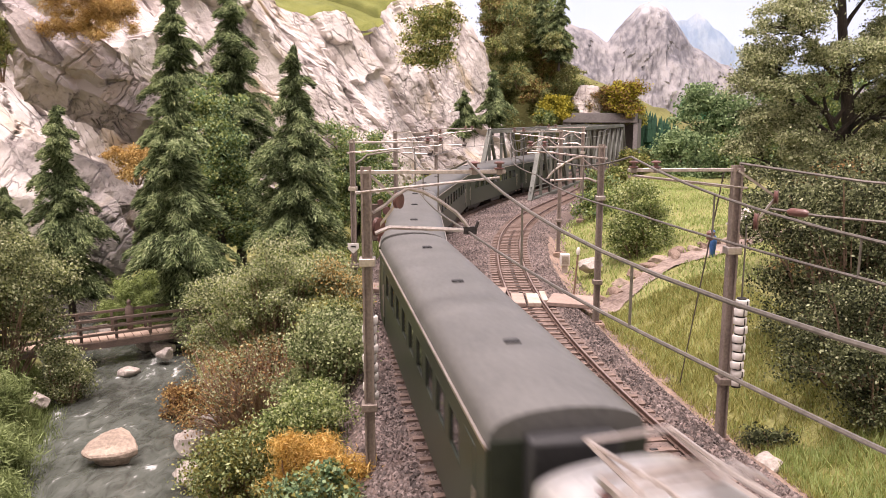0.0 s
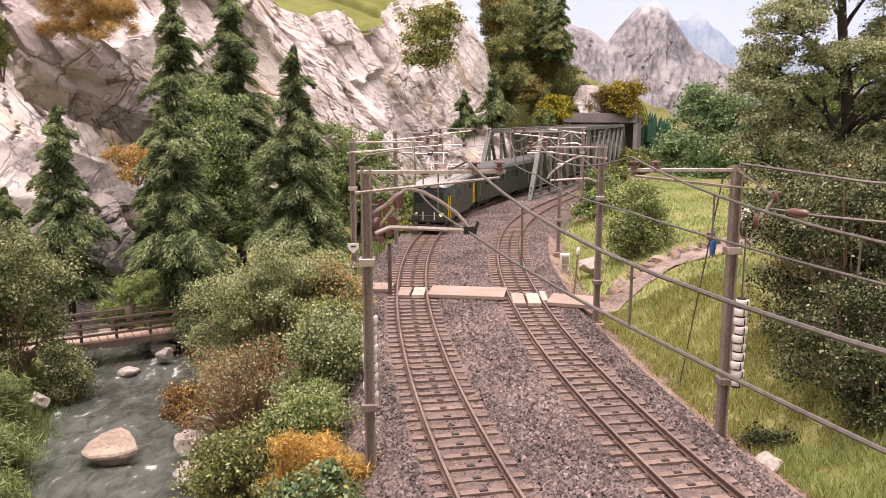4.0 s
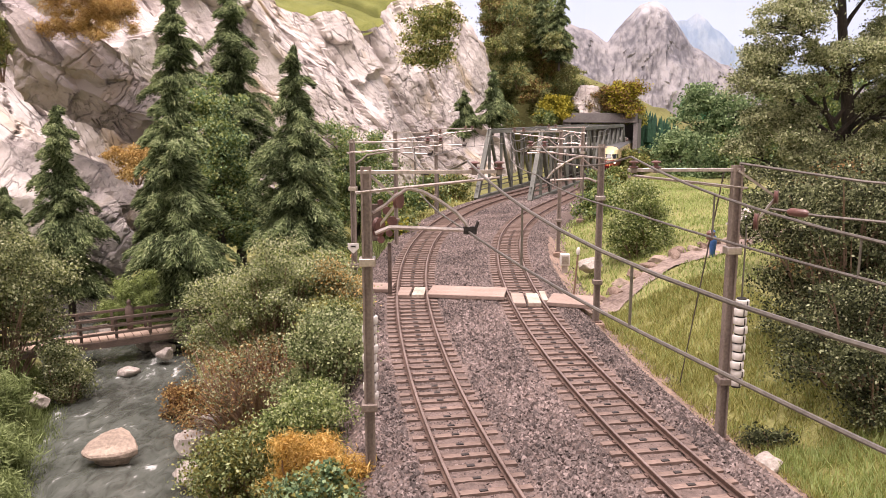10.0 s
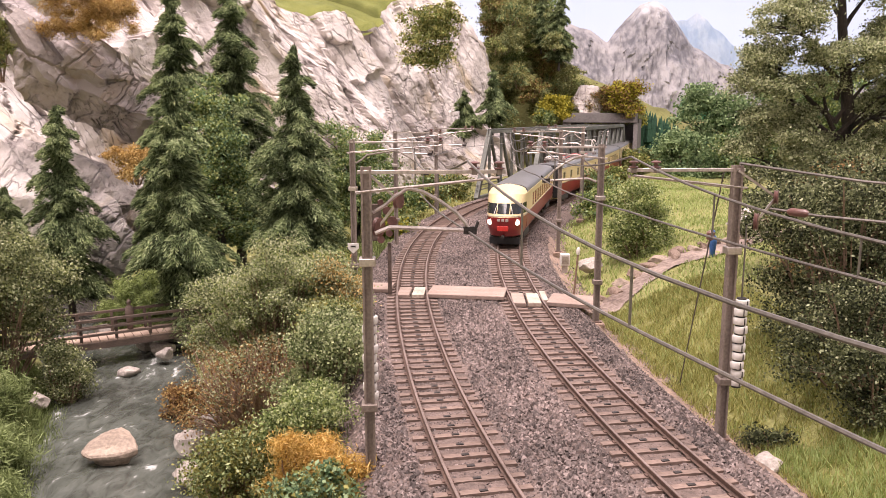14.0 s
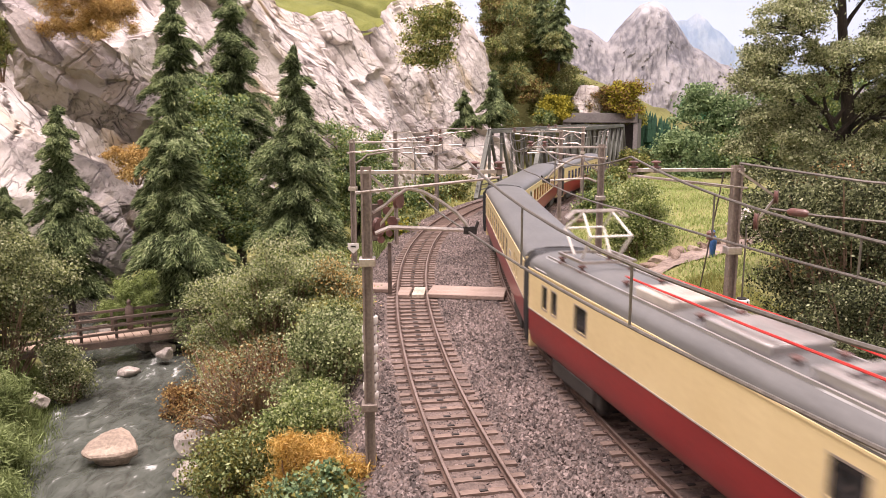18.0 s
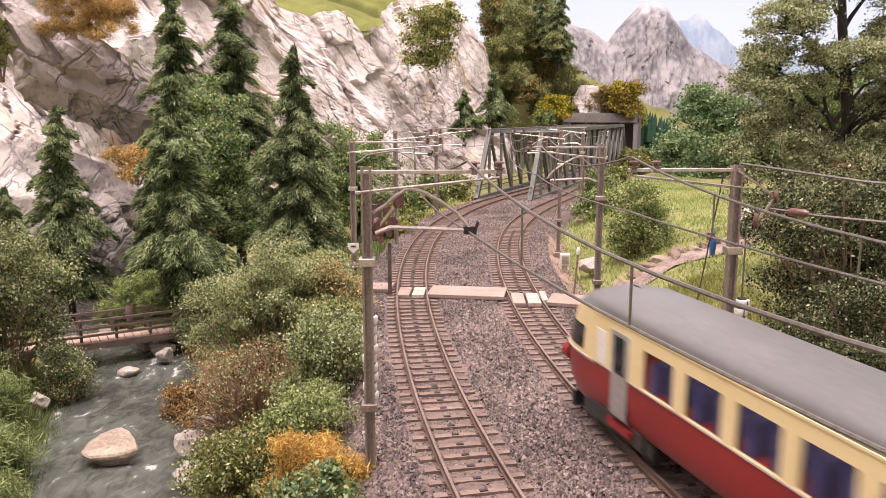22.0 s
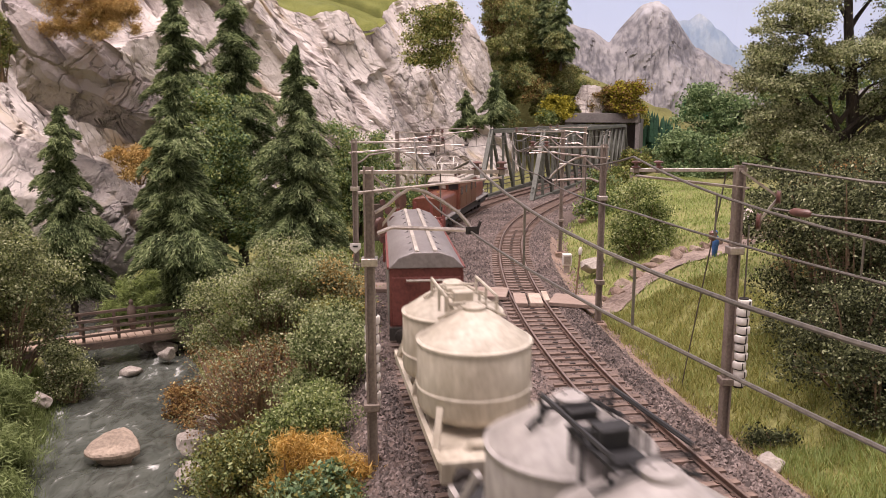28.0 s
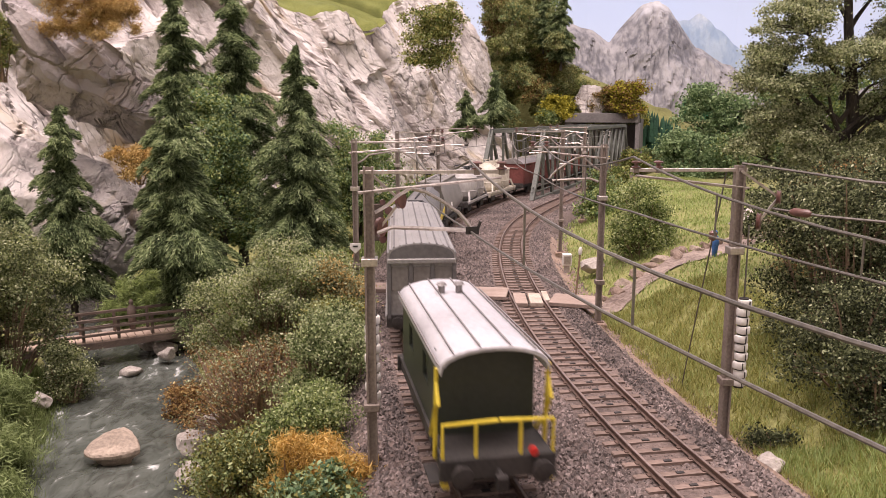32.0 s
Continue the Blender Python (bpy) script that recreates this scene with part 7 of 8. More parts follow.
def tee_car(kind, seats):
    """kind: front (cab at the -y end), power, diner, coach, rear (cab at the +y end)."""
    words = {"front": "red and cream express driving car with a rounded cab", "power": "red and cream express power car with roof equipment and pantographs",
             "diner": "red and cream express dining car with large windows", "coach": "red and cream express coach with orange curtains", "rear": "red and cream express driving car with blue seats"}
    top = thing("express_car", words[kind], "railcar", "express train cars")
    h, w = 11.85, 1.29
    waist, eave, ridge = 2.05, 3.42, 3.97
    y0, y1 = (-h + 2.6 if kind == "front" else -h), (h - 2.6 if kind == "rear" else h)
    hull = [(w - 0.01, waist), (w - 0.02, 1.5), (w - 0.05, 1.15), (w - 0.14, 0.88), (w - 0.24, 0.78)]
    part("skirt", Geo().prism([(-x, z) for x, z in hull] + [(x, z) for x, z in hull[::-1]], y0, y1), RED, top, "dark red lower body tucked in at the foot")
    lo, hi = waist + 0.06, waist + 1.02
    if kind == "power":
        wins = [(y - d, y + d, 2.35, hi) for y, d in ((-9.55, 0.45), (-6.25, 0.4), (-2.7, 0.4), (7.6, 0.4), (9.6, 0.2), (10.4, 0.2))]
    else:
        mids = {"front": [10.3, 8.2] + [6.5 - 1.7 * k for k in range(8)], "coach": [10.3] + [8.3 - 1.7 * k for k in range(9)] + [-9.6],
                "diner": [9.1 - 1.65 * k for k in range(9)], "rear": [6.15 - 1.72 * k for k in range(10)]}[kind]
        wins = [(y - (0.5 if y == 10.3 else 0.62), y + (0.5 if y == 10.3 else 0.62), lo, hi) for y in mids[::-1]]
        if kind == "diner":
            wins = [(-9.2, -8.75, lo + 0.1, hi), (-8.25, -7.8, lo + 0.1, hi)] + wins
    side_walls(top, "side_wall", w, y0, y1, waist, eave, wins, CREAM, label="cream upper side")
    panes(top, w, wins, GLASS if kind == "power" else CLEAR, frame_mat=ARM if kind == "power" else None)
    part("interior_floor", Geo().box(-w + 0.1, w - 0.1, y0 + 0.1, y1 - 0.1, waist - 0.1, waist - 0.04), seats, top)
    if kind != "power":
        for a, b, za, zb in wins:
            g = Geo()
            for sx in (-1, 1):
                g.box(sx * 0.7 - 0.45, sx * 0.7 + 0.45, a + 0.1, a + 0.4, waist - 0.04, 2.85).box(sx * 0.7 - 0.45, sx * 0.7 + 0.45, b - 0.36, b - 0.1, waist - 0.04, 2.8)
            part("seat_pair", g, seats, top, bevel=0.06)
            if kind == "coach":
                for sx in (-1, 1):
                    part("curtain", Geo().box(sx * (w - 0.12) - 0.01, sx * (w - 0.12) + 0.01, a, b, za + 0.25, zb), SEAT_ORANGE, top, "drawn orange curtain")
            if kind == "diner":
                part("table", Geo().box(-1.15, -0.35, a + 0.25, b - 0.2, 2.42, 2.48).box(0.35, 1.15, a + 0.25, b - 0.2, 2.42, 2.48), WHITE, top, "white-covered table")
    if kind != "power":
        # Added glowing strip, itself unseen, so the seats show through the windows.
        part("added_glow_strip", Geo().box(-0.5, 0.5, y0 + 0.5, y1 - 0.5, 3.34, 3.37), ADDED_CABIN_GLOW, top, "unseen glowing strip added to brighten the interior")
    roof = arc_roof(w, eave, ridge, 16, 0.62)
    part("roof", Geo().loft([[(x, y, z) for x, z in roof] for y in (y0, y1)]), TEE_ROOF, top, "ribbed dark grey roof")
    for sx in (-1, 1):
        part("rain_strip", Geo().bar((sx * (w + 0.01), y0, eave + 0.02), (sx * (w + 0.01), y1, eave + 0.02), 0.04, 0.05), CREAM, top)
        part("waist_line", Geo().bar((sx * (w + 0.004), y0, waist + 0.02), (sx * (w + 0.004), y1, waist + 0.02), 0.02, 0.04), PALE_ROOF, top)
    if kind in ("rear", "coach"):
        yd = {"rear": 7.85, "coach": -7.75}[kind]
        for sx in (-1, 1):
            part("door", Geo().box(sx * (w + 0.006) - 0.02, sx * (w + 0.006) + 0.02, yd - 0.42, yd + 0.42, 0.98, 3.2), ALU, top, "bare metal entrance door", bevel=0.02)
            part("door_window", Geo().box(sx * (w + 0.02) - 0.016, sx * (w + 0.02) + 0.016, yd - 0.24, yd + 0.24, 2.12, 3.08), GLASS, top)
            part("step", Geo().box(sx * (w - 0.1) - 0.1, sx * (w - 0.1) + 0.1, yd - 0.55, yd + 0.55, 0.62, 0.8), RED, top)
            yb = yd + (0.95 if kind == "rear" else 1.15)
            part("blind_window", Geo().box(sx * (w + 0.004) - 0.012, sx * (w + 0.004) + 0.012, yb - 0.24, yb + 0.24, lo + 0.02, hi - 0.05), WHITE, top, "white washroom window")
    if kind == "diner":
        for sx in (-1, 1):
            part("side_grille", Geo().box(sx * (w + 0.004) - 0.01, sx * (w + 0.004) + 0.01, -6.7, -5.8, 2.62, 2.84), PALE_ROOF, top, "small cream side grille")
    # the dark plates of the running gear beside the bogies
    for sx in (-1, 1):
        for yb in (-8.4, 8.4):
            part("axle_cover", Geo().box(sx * (w - 0.2) - 0.06, sx * (w - 0.2) + 0.06, yb - 1.5, yb + 1.5, 0.4, 0.86), UNDER, top, bevel=0.03)
    for f in (-1, 1):
        if (kind, f) in (("front", -1), ("rear", 1)):
            continue
        part("end_wall", Geo().box(-w + 0.04, w - 0.04, f * h - 0.05, f * h + 0.05, 0.7, 3.6), CREAM, top)
        part("bellows", Geo().prism([(-1.26, 0.82), (1.26, 0.82), (1.32, 1.6), (1.32, 3.42), (0.97, 3.92), (-0.97, 3.92), (-1.32, 3.42), (-1.32, 1.6)], f * (h + 0.25) - 0.24, f * (h + 0.25) + 0.2), BLACK, top, "black corridor bellows", bevel=0.08)
    if kind in ("front", "rear"):
        f = -1 if kind == "front" else 1
        ye = f * (h - 2.6)

        def skin(turn, z, off=0.0):
            """A point of the rounded nose: turn from -90 (one side) to 90 (the other), at height z."""
            reach = float(np.interp(z, [0.7, 1.2, 1.95, 2.2, 3.0, 3.42, 3.7, 3.97], [2.3, 2.6, 2.7, 2.55, 2.05, 1.72, 1.3, 0.45])) + off
            wide = float(np.interp(z, [0.7, 1.2, 2.05, 3.42, 3.7, 3.86, 3.97], [w - 0.2, w - 0.06, w, w, w * 0.86, w * 0.6, w * 0.1])) + off
            a = math.radians(turn)
            return Vector((wide * math.copysign(abs(math.sin(a)) ** 0.8, a), ye + f * reach * math.cos(a) ** 0.62, z))

        def shell(name, zs, turns, off, thick, mat, label):
            outer = [[skin(q, z, off) for q in turns] for z in zs]
            inner = [[skin(q, z, off - thick) for q in turns] for z in zs]
            n, m = len(turns), len(zs)
            v = [p for r in outer + inner for p in r]
            fs = []
            for j in range(m - 1):
                for i in range(n - 1):
                    c0 = j * n + i
                    fs += [(c0, c0 + 1, c0 + n + 1, c0 + n), (m * n + c0, m * n + c0 + n, m * n + c0 + n + 1, m * n + c0 + 1)]
            rim = [j * n for j in range(m)] + [(m - 1) * n + i for i in range(1, n)] + [j * n + n - 1 for j in range(m - 2, -1, -1)] + [i for i in range(n - 2, 0, -1)]
            fs += [(rim[i], rim[(i + 1) % len(rim)], rim[(i + 1) % len(rim)] + m * n, rim[i] + m * n) for i in range(len(rim))]
            return part(name, Geo().add(v, fs), mat, top, label, 50)

        arc = list(np.linspace(-90, 90, 31))
        shell("cab_lower", list(np.linspace(0.72, 1.98, 9)), arc, 0.0, 0.08, RED, "rounded dark red nose")
        shell("cab_upper", list(np.linspace(1.98, eave, 9)), arc, 0.0, 0.08, CREAM, "cream cab front")
        shell("cab_roof", list(np.linspace(eave, ridge, 9)), arc, 0.0, 0.08, TEE_ROOF if kind == "rear" else CREAM, "rounded cab roof")
        part("cab_floor", Geo().box(-w + 0.12, w - 0.12, ye - 0.05 if f > 0 else ye - 1.8, ye + 1.8 if f > 0 else ye + 0.05, 1.9, 2.0), BLACK, top)
        for turns in ((-13, -4, 4, 13), (-56, -42, -28, -15.5), (15.5, 28, 42, 56), (-84, -78, -68, -60), (60, 68, 78, 84)):
            shell("windscreen", list(np.linspace(2.2, 2.86, 5)), list(np.linspace(turns[0], turns[-1], 7)), 0.012, 0.05, GLASS, "dark windscreen pane")
        part("chrome_strip", Geo().tube([skin(q, 2.06, 0.02) for q in arc], 0.025), PALE_ROOF, top)
        for sx in (-1, 1):
            p = skin(sx * 40, 1.66, 0.0)
            part("headlamp", Geo().lathe([(0.2, -0.25), (0.2, 0.05), (0.14, 0.1)], (0, 0, 0), 18, pose(p.x, p.y, p.z, 90 if f < 0 else -90, 0, 0)), LAMP_WHITE if kind == "front" else ARM, top, "lit white headlamp" if kind == "front" else "")
            part("lamp_rim", Geo().lathe([(0.2, -0.3), (0.25, -0.3), (0.25, 0.06), (0.2, 0.06)], (0, 0, 0), 18, pose(p.x, p.y, p.z, 90 if f < 0 else -90, 0, 0)), RED, top)
            # White slanting rods put in for the windscreen's pale reflections.
            a, b = skin(sx * 22, 2.15, 0.06), skin(sx * 16, 2.7, 0.06)
            part("windscreen_glint", Geo().rod(a, b, 0.02), WHITE, top)
        p = skin(0, 1.25, 0.03)
        part("emblem", Geo().box(-0.36, 0.36, p.y - 0.04, p.y + 0.04, 1.1, 1.42), BRIGHT_RED, top, "pale red emblem plate", bevel=0.03)
        p = skin(0, 1.78, 0.03)
        for x in (-0.27, 0.0, 0.27):
            part("emblem_bar", Geo().box(x - 0.09, x + 0.09, p.y - 0.03, p.y + 0.03, 1.74, 1.9), PALE_ROOF, top, "small pale emblem")
        part("coupling", Geo().rod((0, ye + f * 2.0, 0.75), (0, ye + f * 2.9, 0.7), 0.12), IRON, top)
        part("rail_guard", Geo().box(-1.0, 1.0, ye + f * 1.7 - 0.1, ye + f * 1.7 + 0.1, 0.12, 0.6), BLACK, top, bevel=0.02)
    for f in (-1, 1):
        bogie(top, f * 8.4)
    if kind == "power":
        pantograph(top, -8.2, 4.08, 0.4)
        pantograph(top, 9.4, 4.08, 1.5)
        for y, l in ((-5.4, 1.6), (-2.4, 2.6), (1.2, 2.2), (4.6, 1.8)):
            part("roof_box", Geo().box(-0.75, 0.75, y - l / 2, y + l / 2, 3.86, 4.16), ALU if y < 2 else PALE_ROOF, top, "pale roof equipment box", bevel=0.05)
        for x in (-0.5, 0.55):
            part("roof_pipe", Geo().tube([(x, -7, 4.2), (x * 0.8, -3, 4.3), (x * 1.1, 1, 4.28), (x, 6.4, 4.2)], 0.03), BRIGHT_RED, top, "thin red roof busbar")
        for y in (-6.8, -4.0, -0.4, 2.8, 6.4):
            for x in (-0.5, 0.55):
                insulator(top, (x, y, 3.82), 0.12, 0.38, 2)
        for sx in (-1, 1):
            for y, l in ((-9.7, 1.3), (-3.1, 0.8), (-1.95, 0.45), (10.8, 0.5)):
                part("roof_grille", Geo().box(-0.3, 0.3, y - l, y + l, -0.02, 0.02, pose(sx * 1.06, 0, 3.72, 0, sx * 40, 0)), SILVER, top, "silver roof hatch")
            part("roof_edge", Geo().bar((sx * 0.86, -11.2, 3.9), (sx * 0.86, 11.2, 3.9), 0.06, 0.1), ALU, top, "pale roof coaming")
        for k in range(9):
            part("cooling_fin", Geo().box(-0.6, 0.6, -5.2 + k * 0.42 - 0.06, -5.2 + k * 0.42 + 0.06, 4.16, 4.24), SLATE, top)
        part("roof_cylinder", Geo().lathe([(0.05, -0.7), (0.22, -0.66), (0.22, 0.66), (0.05, 0.7)], (0, 0, 0), 14, pose(-0.35, -6.0, 4.3, 90, 0, 0)), BLACK, top, "dark roof cylinder")
    return top


def crocodile():
    top = thing("crocodile_locomotive", "brown old articulated electric locomotive with long bonnets and pale roof", "locomotive")
    w = 1.3
    part("cab_body", Geo().box(-w, w, -3.75, 3.75, 1.15, 3.3), BROWN, top, "brown riveted cab body", bevel=0.06)
    for sx in (-1, 1):
        for y in (-2.4, 0, 2.4):
            part("side_panel", Geo().box(sx * (w + 0.01) - 0.02, sx * (w + 0.01) + 0.02, y - 1.1, y + 1.1, 1.3, 3.0), TAN, top, "tan side panel", bevel=0.02)
        for y in (-3.1, -1.2, 1.2, 3.1):
            part("cab_window", Geo().box(sx * (w + 0.03) - 0.02, sx * (w + 0.03) + 0.02, y - 0.28, y + 0.28, 2.35, 2.95), GLASS, top)
    roof = arc_roof(w + 0.02, 3.28, 3.78, 12, 0.5)
    part("roof", Geo().loft([[(x * (0.96 + 0.04 * k), y, 3.28 + (z - 3.28) * k) for x, z in roof] for y, k in ((-3.95, 0.3), (-3.75, 0.62), (-3.3, 1), (3.3, 1), (3.75, 0.62), (3.95, 0.3))]), PALE_ROOF, top, "pale grey weathered roof", bevel=0.02)
    part("roof_deck", Geo().box(-0.72, 0.72, -3.2, 3.2, 3.74, 3.9), PALE_ROOF, top, "raised middle of the roof", bevel=0.03)
    for k in range(5):
        part("roof_seam", Geo().box(-1.28, 1.28, -3.0 + k * 1.5 - 0.03, -3.0 + k * 1.5 + 0.03, 3.62, 3.7), ARM, top)
    for sx in (-1, 1):
        part("roof_board", Geo().box(sx * 0.98 - 0.14, sx * 0.98 + 0.14, -3.1, 3.1, 3.7, 3.76), PALE_ROOF, top, "pale running board", bevel=0.02)
    for f in (-1, 1):
        for x in (-0.78, 0.78):
            part("cab_front_window", Geo().box(x - 0.38, x + 0.38, f * 3.76 - 0.03, f * 3.76 + 0.03, 2.78, 3.2), GLASS, top)
        part("cab_lamp", Geo().box(-0.16, 0.16, f * 3.78 - 0.05, f * 3.78 + 0.05, 2.85, 3.1), PALE_ROOF, top)
        hood = [(-1.06, 1.2), (-1.06, 2.42), (-0.98, 2.6), (-0.82, 2.68), (0, 2.76), (0.82, 2.68), (0.98, 2.6), (1.06, 2.42), (1.06, 1.2)]
        ya, yb = sorted((f * 3.7, 8.7 if f > 0 else -9.5))
        part("bonnet", Geo().loft([[(x, y, z) for x, z in hood] for y in (ya, yb)]), BROWN, top, "long brown bonnet", bevel=0.08)
        part("bonnet_rib", Geo().bar((-0.5, ya, 2.77), (-0.5, yb, 2.77), 0.04, 0.03).bar((0.5, ya, 2.77), (0.5, yb, 2.77), 0.04, 0.03), BROWN, top)
        part("hatch_mark", Geo().box(-0.06, 0.06, f * 5.9 - 0.09, f * 5.9 + 0.09, 2.76, 2.785), YELLOW, top, "small yellow mark")
        part("running_plate", Geo().box(-1.36, 1.36, min(f * 3.7, f * 10.3), max(f * 3.7, f * 10.3), 1.08, 1.2), ALU, top, "worn pale running plate", bevel=0.02)
        for y in (4.9, 6.6, 8.3):
            for x in (-0.725, 0.725):
                part("driving_wheel", Geo().lathe([(0.15, -0.1), (0.62, -0.08), (0.66, 0.05), (0.66, 0.09), (0.15, 0.1)], (0, 0, 0), 22, pose(x, f * y, 0.64, 0, 90 if x < 0 else -90, 0)), IRON, top)
        for sx in (-1, 1):
            part("coupling_rod", Geo().bar((sx * 1.0, f * 4.5, 0.6), (sx * 1.0, f * 8.6, 0.6), 0.08, 0.14), ARM, top)
            part("sand_box", Geo().box(sx * 1.15 - 0.14, sx * 1.15 + 0.14, f * 6.4 - 0.6, f * 6.4 + 0.6, 0.75, 1.06), BLACK, top, bevel=0.02)
            part("front_lamp", Geo().lathe([(0.14, 0), (0.14, 0.16)], (0, 0, 0), 12, pose(sx * 0.8, f * 10.2, 1.35, 90 if f < 0 else -90, 0, 0)), PALE_ROOF, top)
            part("rail", Geo().rod((sx * 1.25, f * 10.1, 1.2), (sx * 1.25, f * 10.1, 2.1), 0.035).rod((sx * 1.25, f * 10.1, 2.1), (sx * 0.95, f * 9.7, 2.1), 0.035), BLACK, top)
        buffers(top, f * 10.2, f, UNDER)
        pantograph(top, f * 2.2, 3.95, 1.3 if f < 0 else 0.4, material=PALE_ROOF)
    part("frame", Geo().box(-1.1, 1.1, -9.9, 9.9, 0.5, 1.06), UNDER, top, bevel=0.03)
    for x, y in ((-0.6, -0.4), (0.5, 0.4), (0.6, -0.9), (-0.3, 0.8)):
        insulator(top, (x, y, 3.82), 0.16, 0.4, 2)
    part("roof_switch", Geo().box(-0.3, 0.5, -0.9, 0.2, 3.85, 4.1), DARK_GREEN, top, "green roof switch", bevel=0.04)
    return top


def frame_2axle(top, h, material=UNDER, base=None):
    part("underframe", Geo().box(-1.2, 1.2, -h, h, 0.8, 1.12), material, top, bevel=0.03)
    base = base or h * 0.55
    for f in (-1, 1):
        axle_pair(top, f * base)
        buffers(top, f * h, f, material)


def flat_wagon():
    top = thing("stake_wagon", "oxide red flat wagon with dark upright stakes", "freight wagon", "freight wagons")
    h = 6.3
    frame_2axle(top, h, OXIDE)
    part("deck", Geo().box(-1.4, 1.4, -h, h, 1.12, 1.24), OXIDE_FLOOR, top, "worn reddish plank deck")
    for k in range(24):
        y = -h + 0.1 + k * (2 * h - 0.2) / 24
        part("deck_plank", Geo().box(-1.32, 1.32, y + 0.015, y + (2 * h - 0.2) / 24 - 0.015, 1.242, 1.262), OXIDE_FLOOR, top)
    for sx in (-1, 1):
        part("side_board", Geo().box(sx * 1.38 - 0.05, sx * 1.38 + 0.05, -h, h, 1.2, 1.68), OXIDE, top, bevel=0.015)
        for k in range(8):
            y = -h + 0.55 + k * (2 * h - 1.1) / 7
            part("stake", Geo().box(sx * 1.47 - 0.06, sx * 1.47 + 0.06, y - 0.09, y + 0.09, 0.95, 2.75), OXIDE, top, "dark red upright stake", bevel=0.02)
    for f in (-1, 1):
        part("end_board", Geo().box(-1.4, 1.4, f * h - 0.06, f * h + 0.06, 1.2, 1.72), OXIDE, top, bevel=0.015)
        for x in (-0.55, 0.55):
            part("stake", Geo().box(x - 0.09, x + 0.09, f * h + f * 0.08 - 0.06, f * h + f * 0.08 + 0.06, 1.0, 2.75), OXIDE, top, bevel=0.02)
    return top


def brown_van():
    top = thing("sliding_wall_van", "brown-red covered van with a ribbed grey roof", "freight wagon", "freight wagons")
    h, w = 6.1, 1.27
    frame_2axle(top, h, UNDER)
    part("body", Geo().box(-w, w, -h, h, 1.1, 3.32), OXIDE, top, "brown-red body", bevel=0.03)
    for sx in (-1, 1):
        for k in range(6):
            y = -h + 0.15 + k * (2 * h - 0.3) / 6
            # Panels are warm grey on the left side, brown-red on the right.
            part("side_door", Geo().box(sx * (w + 0.02) - 0.03, sx * (w + 0.02) + 0.03, y + 0.06, y + (2 * h - 0.3) / 6 - 0.06, 1.25, 3.18), HOPPER if sx < 0 else OXIDE, top, "warm grey side panel" if sx < 0 else "", bevel=0.02)
        part("gutter", Geo().bar((sx * (w + 0.04), -h, 3.32), (sx * (w + 0.04), h, 3.32), 0.1, 0.08), OXIDE, top)
    roof = [(-w - 0.05, 3.32), (-0.95, 3.7), (-0.45, 3.88), (0.45, 3.88), (0.95, 3.7), (w + 0.05, 3.32)]
    part("roof", Geo().prism(roof, -h - 0.08, h + 0.08), VAN_ROOF, top, "weathered grey roof", bevel=0.03)
    for x in (-0.32, 0.32):
        part("roof_rail", Geo().box(x - 0.07, x + 0.07, -h, h, 3.88, 3.93), PALE_ROOF, top, "pale roof rib")
    for k in range(9):
        y = -h + 0.6 + k * (2 * h - 1.2) / 8
        part("roof_seam", Geo().bar((-w, y, 3.345), (-0.45, y, 3.9), 0.05, 0.04).bar((w, y, 3.345), (0.45, y, 3.9), 0.05, 0.04), SLATE, top)
    for f in (-1, 1):
        part("end_panel", Geo().box(-1.2, 1.2, f * h - 0.05, f * h + 0.05, 1.3, 3.0), OXIDE, top, bevel=0.02)
        part("end_rail", Geo().rod((-0.7, f * (h + 0.12), 2.9), (0.7, f * (h + 0.12), 2.9), 0.04), PALE_ROOF, top)
    return top


